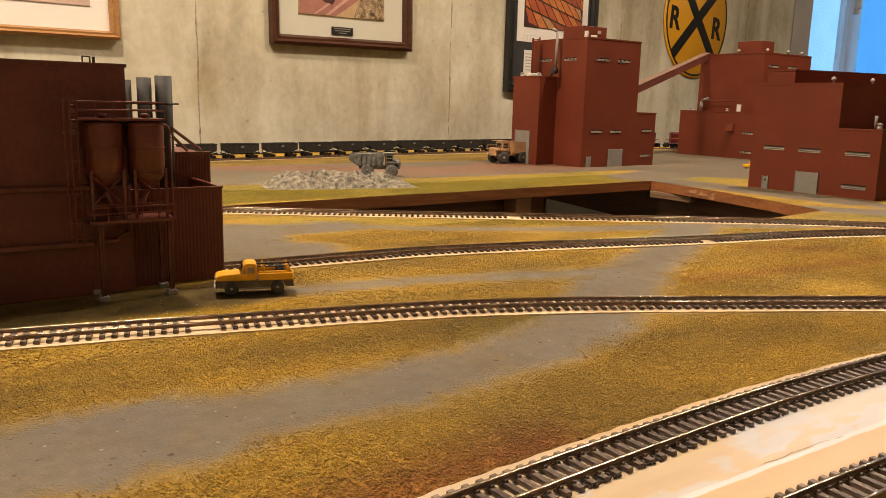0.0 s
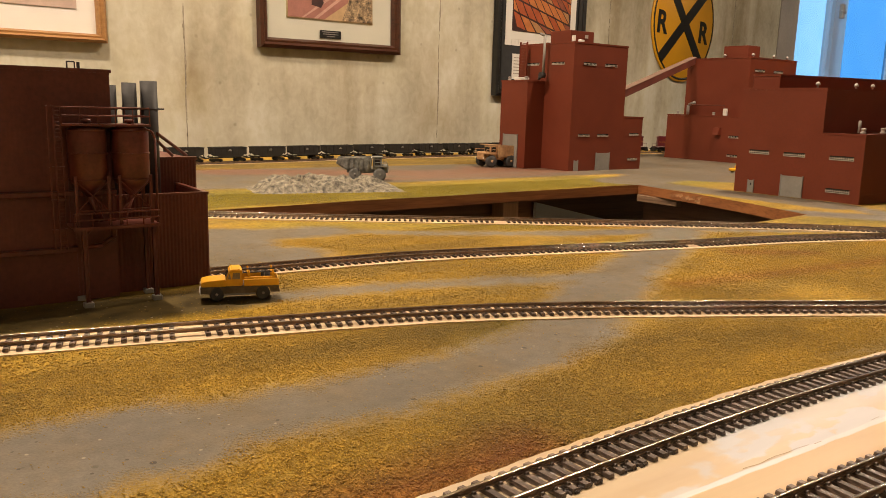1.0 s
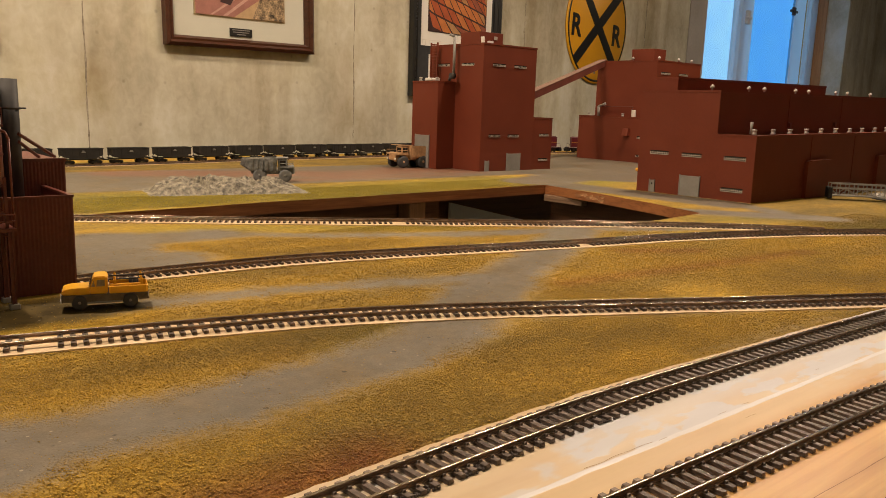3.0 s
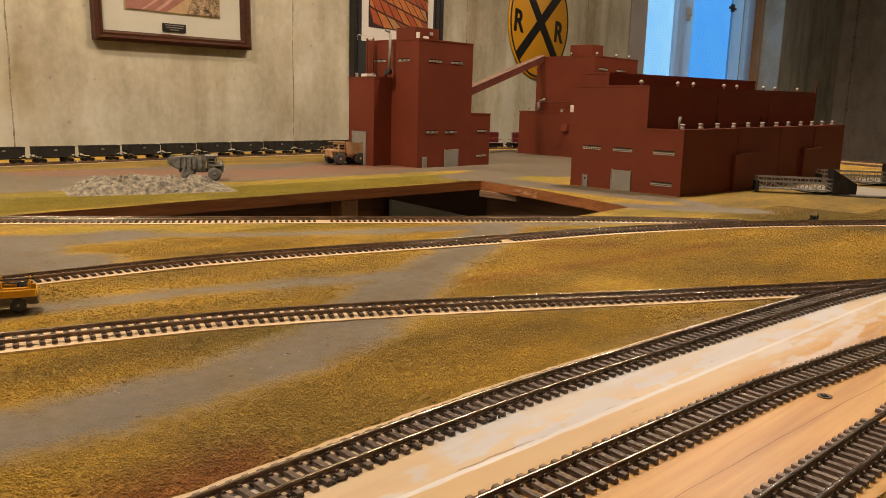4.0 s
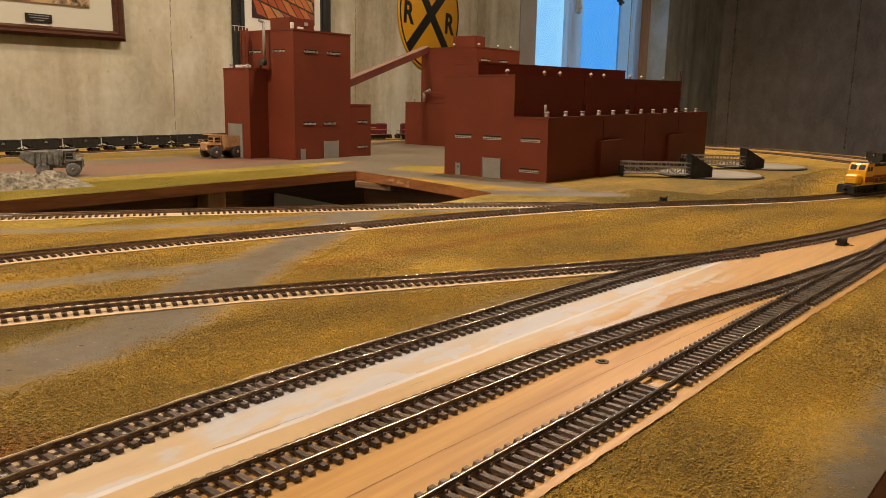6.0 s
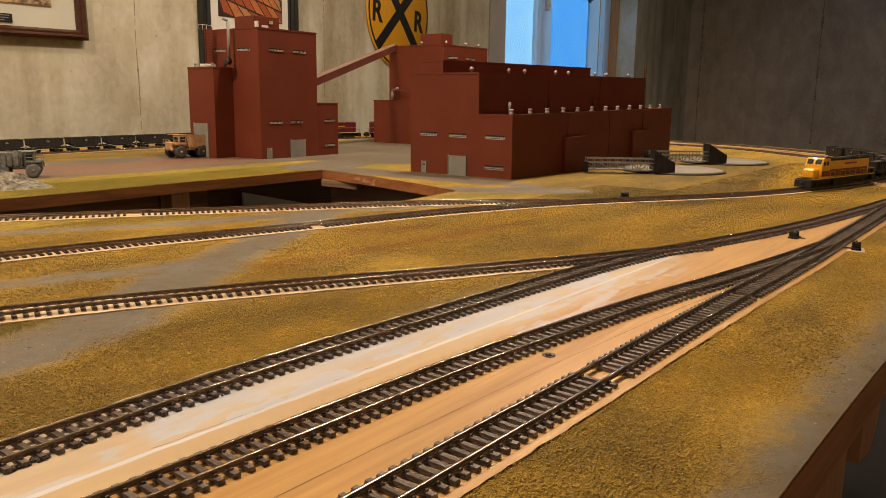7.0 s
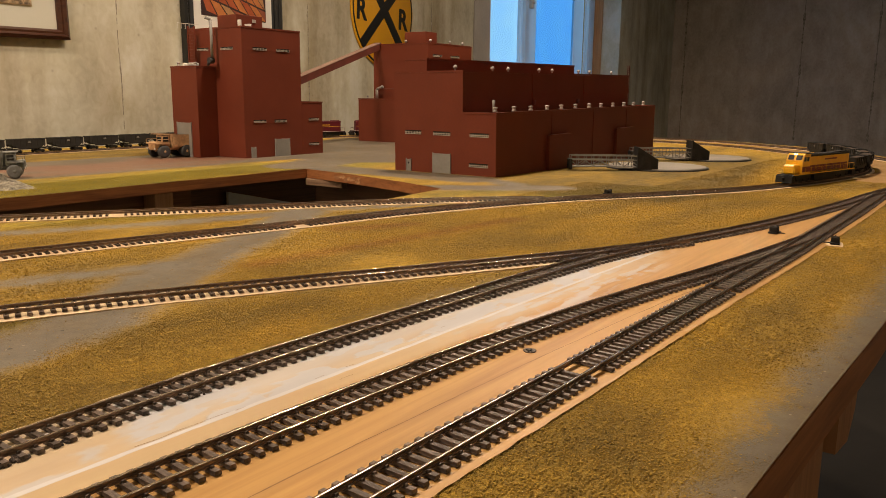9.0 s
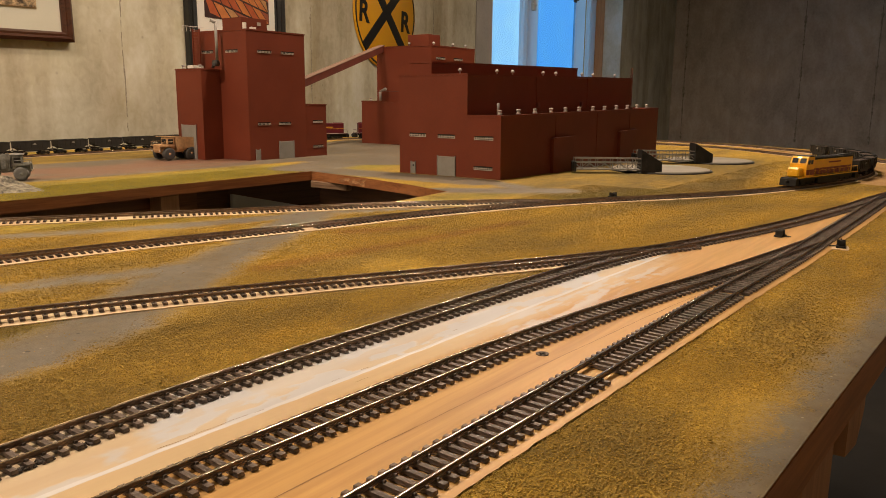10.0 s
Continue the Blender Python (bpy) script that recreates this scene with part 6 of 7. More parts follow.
def dump_truck(m, paint, label, loaded, side):
    """side: the side of the hood, +1 or -1 in y, on which the cab sits."""
    t = thing("dump_truck", m, label, "toy dump truck", "model dump trucks")
    bm = bm_()
    box(bm, -0.026, -0.009, 0.010, 0.024, 0.009, 0.0145, 0.0006)
    part("chassis", bm, paint, t)
    bm = bm_()
    # tipping body: tapering walls, open top, raised tail
    o = [(-0.037, 0.029), (-0.031, 0.0165), (-0.027, 0.015), (0.004, 0.013), (0.006, 0.031)]
    side_prism(bm, [(-0.0400, 0.0225), (-0.028, 0.0145), (0.004, 0.0125), (0.004, 0.0145), (-0.027, 0.0165), (-0.0385, 0.0240)], -0.0135, 0.0135)
    for s in (-1, 1):
        side_prism(bm, [(-0.0380, 0.0296), (-0.0385, 0.0240), (-0.027, 0.0165), (0.004, 0.0145), (0.0060, 0.0310)], s * 0.0148 - 0.0008, s * 0.0148 + 0.0008)
    side_prism(bm, [(0.004, 0.0125), (0.0065, 0.031), (0.0080, 0.031), (0.0055, 0.0125)], -0.0148, 0.0148)
    side_prism(bm, [(0.0060, 0.0302), (0.0212, 0.0308), (0.0212, 0.0316), (0.0060, 0.0313)], -0.013, 0.013)
    body = part("tipping_body", bm, paint, t)
    for k in range(5 if loaded else 0):
        for s in (-1, 1):
            bm = bm_()
            x = -0.025 + 0.0065 * k
            side_prism(bm, [(x, 0.0158), (x + 0.0014, 0.0157), (x + 0.0016, 0.0295), (x + 0.0002, 0.0290)], s * 0.0162 - 0.0006, s * 0.0162 + 0.0006)
            part("rib", bm, paint, body)
    if loaded:
        bm = bm_()
        bmesh.ops.create_grid(bm, x_segments=14, y_segments=10, size=0.5)
        for v in bm.verts:
            x, y = v.co.x, v.co.y
            v.co = (-0.0155 + x * 0.034, y * 0.026, 0.0262 + 0.0042 * (1 - 4 * y * y) * (1 - 2.2 * x * x) + 0.0022 * noise.noise((x * 9, y * 9, 3)))
        part("rock_load", bm, ROCK, t, "heaped grey rock load")
    bm = bm_()
    box(bm, 0.0085, min(-side * 0.0020, side * 0.0125), 0.0145, 0.0200, max(-side * 0.0020, side * 0.0125), 0.0300, 0.0006)
    cab = part("cab", bm, paint, t)
    for y in (-side * 0.0022, side * 0.0127):
        bm = bm_()
        box(bm, 0.0105, y - 0.0002, 0.0215, 0.0180, y + 0.0002, 0.0280)
        part("cab_window", bm, GLASS_DARK, cab)
    bm = bm_()
    box(bm, 0.0199, min(0, side * 0.0110), 0.0220, 0.0203, max(0, side * 0.0110), 0.0280)
    part("windscreen", bm, GLASS_DARK, cab)
    bm = bm_()
    box(bm, 0.0200, -0.0080, 0.0100, 0.0285, 0.0080, 0.0215, 0.0012)
    hood = part("hood", bm, paint, t)
    bm = bm_()
    for k in range(6):
        box(bm, 0.0284, -0.0062 + k * 0.0022, 0.0115, 0.0291, -0.0052 + k * 0.0022, 0.0200)
    part("grille", bm, paint, hood)
    for s in (-1, 1):
        bm = bm_()
        side_prism(bm, [(0.0090, 0.0185), (0.0280, 0.0185), (0.0280, 0.0200), (0.0090, 0.0200)], s * 0.0115 - 0.0035, s * 0.0115 + 0.0035)
        part("fender", bm, paint, t)
        bm = bm_()
        rod(bm, (0.0285, s * 0.0100, 0.0125), (0.0296, s * 0.0100, 0.0125), 0.0013, n=10)
        part("headlight", bm, WHITE, t)
        bm = bm_()
        for k in range(4):
            rod(bm, (0.0275, s * 0.0140, 0.0185), (0.0275, s * 0.0140, 0.0245), 0.0004, n=5)
        rod(bm, (0.0275, s * 0.0140, 0.0245), (0.0110, s * 0.0140, 0.0245), 0.0004, n=5)
        part("handrail", bm, paint, t)
        wheel(t, 0.0175, s * 0.0150, 0.0084, 0.0060, RUBBER_GREY if loaded else RUBBER, paint)
        wheel(t, -0.0150, s * 0.0160, 0.0084, 0.0095, RUBBER_GREY if loaded else RUBBER, paint)
    bm = bm_()
    rod(bm, (0.0175, -0.014, 0.0084), (0.0175, 0.014, 0.0084), 0.0016, n=8)
    rod(bm, (-0.0150, -0.014, 0.0084), (-0.0150, 0.014, 0.0084), 0.0020, n=8)
    part("axle", bm, paint, t)


RUBBER_GREY = material("dusty_grey_tyre", (0.16, 0.165, 0.165), 0.75, vary=0.2, scale=200)
dump_truck(pose(0.612, 1.066, 0.0006, 0, 0, -30) @ Matrix.Scale(1.18, 4), DUMP_GREY, "bluish grey model haul truck carrying grey rocks", True, -1)
dump_truck(pose(1.005, 1.225, 0.0006, 0, 0, 176) @ Matrix.Scale(1.42, 4), DUMP_TAN, "tan model haul truck parked by the tower door", False, 1)


def small_yellow_car():
    t = thing("yellow_car", pose(1.425, 0.945, 0.0006, 0, 0, -20), "small yellow model car half hidden behind the mill", "toy car")
    bm = bm_()
    box(bm, -0.024, -0.009, 0.003, 0.024, 0.009, 0.009, 0.0015)
    part("body", bm, TRUCK_YELLOW, t)
    bm = bm_()
    box(bm, -0.012, -0.008, 0.009, 0.010, 0.008, 0.014, 0.0018)
    part("roof", bm, TRUCK_YELLOW, t)
    for x in (-0.015, 0.015):
        for s in (-1, 1):
            wheel(t, x, s * 0.009, 0.0038, 0.0025, RUBBER, WHITE)


small_yellow_car()


# ---------------------------------------------------------------- rock pile
def rock_pile():
    bm = bm_()
    nx, ny = 170, 60
    grid = []
    for i in range(nx + 1):
        row = []
        for j in range(ny + 1):
            a, b = i / nx * 2 - 1, j / ny * 2 - 1
            x, y = a * 0.106, b * 0.050
            edge = 0.14 * noise.noise((a * 5, b * 3, 8))
            h = (0.024 - 0.006 * max(0, a)) * max(0.0, 1 - abs(a + edge * 0.5) ** 5) * max(0.0, 1 - abs(b + edge) ** 4) ** 0.8
            # crumpled folds: sharp ridges between sunken creases
            q = Vector((x * 19, y * 15, 1.7))
            q += 0.9 * Vector((noise.noise(q * 0.9), noise.noise(q * 0.9 + Vector((5, 2, 1))), 0))
            fold = 1 - abs(noise.noise(q)) * 2.2
            fine = 1 - abs(noise.noise(q * 2.7)) * 2.0
            tiny = 1 - abs(noise.noise(q * 6.1)) * 2.0
            h *= (1 - a ** 10) * (1 - b ** 8) * 0.76
            h *= 0.46 + 0.40 * fold + 0.30 * fine + 0.17 * tiny
            row.append(bm.verts.new((x + 0.003 * noise.noise((x * 90, y * 90, 2)), y + 0.003 * noise.noise((x * 90, y * 90, 9)), max(-0.0015, h - 0.0008))))
        grid.append(row)
    for i in range(nx):
        for j in range(ny):
            bm.faces.new((grid[i][j], grid[i + 1][j], grid[i + 1][j + 1], grid[i][j + 1]))
    ob = part("rock_outcrop", bm, ROCK)
    ob.matrix_basis = pose(0.494, 0.972, 0.0006, 0, 0, -14)
    tagged(ob, "low crumpled grey plaster rock outcrop among turf", "rock outcrop")


rock_pile()


# ---------------------------------------------------------------- trains
E_LINE = spline(TRACKS["e"], 0.004)
RAIL_Z = 0.0010 + TIE_H + 0.00204


def on_line(x, y):
    return min(range(len(E_LINE)), key=lambda i: (E_LINE[i].x - x) ** 2 + (E_LINE[i].y - y) ** 2)


def pose_on(i, half, flip=False):
    n = max(1, int(half / 0.004))
    a, b = E_LINE[max(0, i - n)], E_LINE[min(len(E_LINE) - 1, i + n)]
    c, d = (a + b) / 2, b - a
    return pose(c.x, c.y, RAIL_Z, 0, 0, math.degrees(math.atan2(d.y, d.x)) + (180 if flip else 0))


def truck_frame(parent, x, mat, wheels=2, span=0.020, r=0.0042):
    for s in (-1, 1):
        bm = bm_()
        if wheels > 2:
            box(bm, x - span / 2 - 0.005, s * 0.0100 - 0.0012, 0.0062, x + span / 2 + 0.005, s * 0.0100 + 0.0012, 0.0108, 0.0004)
            for k in (-1, 0, 1):
                box(bm, x + k * span / 2 - 0.0030, s * 0.0106 - 0.0010, 0.0026, x + k * span / 2 + 0.0030, s * 0.0106 + 0.0010, 0.0064, 0.0005)
        side_prism(bm, [(x - span / 2 - 0.003, 0.0030), (x - span / 2 - 0.003, 0.0062), (x - span / 4, 0.0072), (x + span / 4, 0.0072), (x + span / 2 + 0.003, 0.0062), (x + span / 2 + 0.003, 0.0030), (x + span / 4, 0.0020), (x - span / 4, 0.0020)], s * 0.0090 - 0.0007, s * 0.0090 + 0.0007)
        part("bogie_side", bm, mat, parent)
    for k in range(wheels):
        wx = x - span / 2 + span * k / (wheels - 1)
        bm = bm_()
        for s in (-1, 1):
            rod(bm, (wx, s * 0.0057, r), (wx, s * 0.0072, r), r, n=16)
        rod(bm, (wx, -0.006, r), (wx, 0.006, r), 0.0010, n=8)
        part("wheelset", bm, BLACK, parent)


def locomotive(m, paint, label, roof, stripe, light):
    """A hood diesel: cab forward at +x."""
    t = thing("locomotive", m, label, "model locomotive", "model locomotives")
    H = 0.098
    bm = bm_()
    box(bm, -H, -0.0145, 0.0110, H, 0.0145, 0.0135, 0.0004)
    fr = part("frame", bm, BLACK, t)
    bm = bm_()
    for s in (-1, 1):
        box(bm, -H, s * 0.0147 - 0.0004, 0.0126, H, s * 0.0147 + 0.0004, 0.0142)
    part("sill", bm, paint, fr)
    bm = bm_()
    side_prism(bm, [(-0.034, 0.0025), (-0.036, 0.0110), (0.036, 0.0110), (0.034, 0.0025), (0.028, 0.0012), (-0.028, 0.0012)], -0.0135, 0.0135)
    part("fuel_tank", bm, BLACK, t)
    bm = bm_()
    box(bm, -0.088, -0.0085, 0.0135, 0.050, 0.0085, 0.0405, 0.0010)
    hood = part("long_hood", bm, paint, t)
    for k in range(11):
        for s in (-1, 1):
            bm = bm_()
            x = -0.082 + k * 0.0118
            box(bm, x, s * 0.0086 - 0.0003, 0.0150, x + 0.0104, s * 0.0086 + 0.0003, 0.0250)
            part("hood_door", bm, stripe, hood)
    bm = bm_()
    box(bm, -0.0886, -0.0090, 0.0378, 0.0504, 0.0090, 0.0412, 0.0008)
    part("hood_top", bm, roof, hood)
    for x0, x1, z in ((-0.085, -0.060, 0.043), (-0.050, -0.036, 0.0425), (-0.020, 0.010, 0.042), (0.020, 0.040, 0.0425)):
        bm = bm_()
        box(bm, x0, -0.0065, 0.0405, x1, 0.0065, z, 0.0006)
        part("roof_vent", bm, roof, hood)
    bm = bm_()
    side_prism(bm, [(0.0505, 0.0135), (0.0745, 0.0135), (0.0745, 0.0330), (0.0725, 0.0365), (0.0700, 0.0425), (0.0665, 0.0440), (0.0535, 0.0440), (0.0505, 0.0425)], -0.0140, 0.0140)
    cab = part("cab", bm, paint, t)
    bm = bm_()
    box(bm, 0.0500, -0.0142, 0.0428, 0.0660, 0.0142, 0.0452, 0.0008)
    part("cab_roof", bm, roof, cab)
    for s in (-1, 1):
        for x in (0.0555, 0.0640):
            bm = bm_()
            box(bm, x, s * 0.0141 - 0.0002, 0.0325, x + 0.0060, s * 0.0141 + 0.0002, 0.0385)
            part("side_window", bm, GLASS_DARK, cab)
    for y0 in (-0.0115, 0.0020):
        bm = bm_()
        side_prism(bm, [(0.0746, 0.0345), (0.0713, 0.0415), (0.0709, 0.0413), (0.0741, 0.0345)], y0, y0 + 0.0095)
        part("windscreen", bm, GLASS_DARK, cab)
    bm = bm_()
    box(bm, 0.0746, -0.0100, 0.0135, 0.0895, 0.0100, 0.0280, 0.0022)
    part("short_hood", bm, paint, t)
    bm = bm_()
    rod(bm, (0.0712, -0.0016, 0.0428), (0.0735, -0.0016, 0.0424), 0.0011, n=10)
    rod(bm, (0.0712, 0.0020, 0.0428), (0.0735, 0.0020, 0.0424), 0.0011, n=10)
    part("headlight", bm, light, cab)
    bm = bm_()
    for y in (-0.0145, 0.0145):
        for k in range(13):
            x = -0.096 + 0.192 * k / 12
            rod(bm, (x, y, 0.0135), (x, y, 0.0225), 0.00022, n=5)
        rod(bm, (-0.096, y, 0.0225), (0.050, y, 0.0225), 0.00022, n=5)
        rod(bm, (0.078, y, 0.0225), (0.096, y, 0.0225), 0.00022, n=5)
    for x in (-0.0965, 0.0965):
        rod(bm, (x, -0.0145, 0.0225), (x, 0.0145, 0.0225), 0.00035, n=5)
    part("handrail", bm, stripe if paint is LOCO_RED else paint, t)
    for s in (-1, 1):
        bm = bm_()
        side_prism(bm, [(s * (H - 0.006), 0.0030), (s * (H + 0.004), 0.0018), (s * (H + 0.003), 0.0120), (s * (H - 0.006), 0.0125)][::s], -0.0138, 0.0138)
        part("pilot", bm, BLACK, t)
        bm = bm_()
        box(bm, s * (H + 0.0065) - 0.0035, -0.0016, 0.0065, s * (H + 0.0065) + 0.0035, 0.0016, 0.0095, 0.0004)
        part("coupler", bm, BLACK, t)
        truck_frame(t, s * 0.062, BLACK, 3, 0.036)
    return t


def lettering_bars(parent, x0, x1, z, h, y, mat):
    for s in (-1, 1):
        bm = bm_()
        box(bm, x0, s * y - 0.0002, z, x1, s * y + 0.0002, z + h)
        part("lettering_bar", bm, mat, parent)


HEADLIGHT = glow("lit_headlight", (1.0, 0.85, 0.5), (1.0, 0.9, 0.6), 3.0)
GOLD = material("gold_stripe_paint", (0.62, 0.33, 0.03), 0.45, vary=0.1)

i0 = on_line(1.90, 1.44)
BIG = Matrix.Diagonal((1.06, 0.92, 1.06, 1))
red1 = locomotive(pose_on(i0, 0.066, True) @ BIG, LOCO_RED, "maroon model diesel locomotive with gold stripe leading the ore train", LOCO_RED, LOCO_RED, WHITE)
red2 = locomotive(pose_on(i0 + 59, 0.066) @ BIG, LOCO_RED, "maroon model diesel locomotive coupled behind another", LOCO_RED, LOCO_RED, WHITE)
for r in (red1, red2):
    lettering_bars(r, -0.050, 0.000, 0.0300, 0.0022, 0.0087, GOLD)
    lettering_bars(r, -0.087, 0.050, 0.0262, 0.0008, 0.0087, GOLD)
    lettering_bars(r, 0.055, 0.066, 0.0230, 0.0045, 0.0142, GOLD)
    lettering_bars(r, -0.096, 0.096, 0.0136, 0.0008, 0.0152, WHITE)

yellow = locomotive(pose_on(on_line(1.335, 0.133), 0.062, True) @ Matrix.Diagonal((1, 0.84, 0.93, 1)), LOCO_YELLOW, "yellow model diesel locomotive with red lower band and lit headlight", BLACK, TRIM_RED, HEADLIGHT)
lettering_bars(yellow, -0.045, -0.005, 0.0315, 0.0022, 0.0087, TRIM_RED)
lettering_bars(yellow, 0.0505, 0.0740, 0.0165, 0.0080, 0.0142, TRIM_RED)


def ore_car():
    t = thing("ore_car", pose(0, 0, 0), "dark grey short model ore hopper car", "model ore car", "ore cars of the trains")
    bm = bm_()
    o = [(-0.034, 0.034), (-0.034, 0.0185), (-0.029, 0.0170), (-0.022, 0.0115), (0.022, 0.0115), (0.029, 0.0170), (0.034, 0.0185), (0.034, 0.034)]
    for s in (-1, 1):
        side_prism(bm, o, s * 0.0120 - 0.0006, s * 0.0120 + 0.0006)
    box(bm, -0.034, -0.0115, 0.0210, -0.0328, 0.0115, 0.034)
    box(bm, 0.0328, -0.0115, 0.0210, 0.034, 0.0115, 0.034)
    side_prism(bm, [(-0.0325, 0.022), (-0.020, 0.0125), (0.020, 0.0125), (0.0325, 0.022), (0.0325, 0.0230), (0.0195, 0.0135), (-0.0195, 0.0135), (-0.0325, 0.0230)], -0.0114, 0.0114)
    body = part("hopper_body", bm, CAR_GREY, t)
    bm = bm_()
    bmesh.ops.create_grid(bm, x_segments=16, y_segments=7, size=0.5)
    for v in bm.verts:
        x, y = v.co.x, v.co.y
        v.co = (x * 0.0645, y * 0.0222, 0.0318 + 0.0022 * (1 - 4 * y * y) + 0.0014 * noise.noise((x * 14, y * 9, 5)))
    part("ore_load", bm, ORE, t, "brown crushed ore load")
    bm = bm_()
    for s in (-1, 1):
        box(bm, -0.035, s * 0.0128 - 0.0006, 0.0332, 0.035, s * 0.0128 + 0.0006, 0.0350)
    box(bm, -0.035, -0.0122, 0.0332, -0.0338, 0.0122, 0.0350)
    box(bm, 0.0338, -0.0122, 0.0332, 0.035, 0.0122, 0.0350)
    part("top_rim", bm, CAR_GREY, body)
    for k in range(6):
        for s in (-1, 1):
            bm = bm_()
            x = -0.0285 + 0.0114 * k
            box(bm, x - 0.0006, s * 0.0131 - 0.0006, 0.0185, x + 0.0006, s * 0.0131 + 0.0005, 0.0332)
            part("side_rib", bm, CAR_GREY, body)
    for s in (-1, 1):
        for hx, z0, z1 in ((0.0035, 0.0258, 0.0275), (0.0022, 0.0283, 0.0300)):
            bm = bm_()
            box(bm, -hx, s * 0.0138 - 0.0001, z0, hx, s * 0.0138 + 0.0001, z1)
            part("lettering_bar", bm, GREY_DOOR, body)
    bm = bm_()
    box(bm, -0.037, -0.0035, 0.0085, 0.037, 0.0035, 0.0110)
    box(bm, -0.036, -0.0115, 0.0110, -0.0335, 0.0115, 0.0130)
    box(bm, 0.0335, -0.0115, 0.0110, 0.036, 0.0115, 0.0130)
    for s in (-1, 1):
        for y in (-0.0105, 0.0105):
            rod(bm, (s * 0.0345, y, 0.0120), (s * 0.0305, y, 0.0215), 0.0007, n=5)
    part("underframe", bm, BLACK, t)
    for s in (-1, 1):
        bm = bm_()
        box(bm, s * 0.0395 - 0.0028, -0.0014, 0.0072, s * 0.0395 + 0.0028, 0.0014, 0.0100, 0.0003)
        part("coupler", bm, BLACK, t)
        truck_frame(t, s * 0.0235, BLACK, 2, 0.0135, 0.0038)
    return t


first = ore_car()
step = 21
places = [i0 + 59 + 40 + step * k for k in range(20)]
back = [on_line(1.335, 0.133) + 38 + step * k for k in range(6)]
places = [p for p in places if p < len(E_LINE) - 12]
LOW = Matrix.Diagonal((1, 0.92, 0.88, 1))
first.matrix_basis = pose_on(places[0], 0.0235) @ LOW
for p in places[1:]:
    copy_thing(first, pose_on(p, 0.0235) @ LOW)
for p in back:
    copy_thing(first, pose_on(p, 0.0235) @ LOW)

# ---------------------------------------------------------------- things on the back wall
def flat(name, c, rough=0.5):
    return material(name, c, rough, vary=0.12, scale=60, bump_scale=400)


def framed(u0, u1, z0, z1, w, mat, label, place):
    t = thing("framed_picture", WALL @ place, label, "framed picture")
    bm = bm_()
    # moulding: stepped section, mitred corners
    prof = [(0.0, -0.003), (0.0, -0.020), (w * 0.30, -0.024), (w * 0.55, -0.018), (w * 0.75, -0.019), (w, -0.011), (w, -0.003)]
    loops = []
    for d, y in prof:
        loops.append([bm.verts.new(c) for c in ((u0 + d, y, z0 + d), (u1 - d, y, z0 + d), (u1 - d, y, z1 - d), (u0 + d, y, z1 - d))])
    for a, b in zip(loops, loops[1:]):
        for i in range(4):
            bm.faces.new((a[i], a[(i + 1) % 4], b[(i + 1) % 4], b[i]))
    bmesh.ops.recalc_face_normals(bm, faces=bm.faces)
    part("frame", bm, mat, t)
    return t


def sheet(parent, name, u0, u1, z0, z1, y, mat, label=""):
    bm = bm_()
    box(bm, u0, y, z0, u1, y + 0.0015, z1)
    return part(name, bm, mat, parent, label)


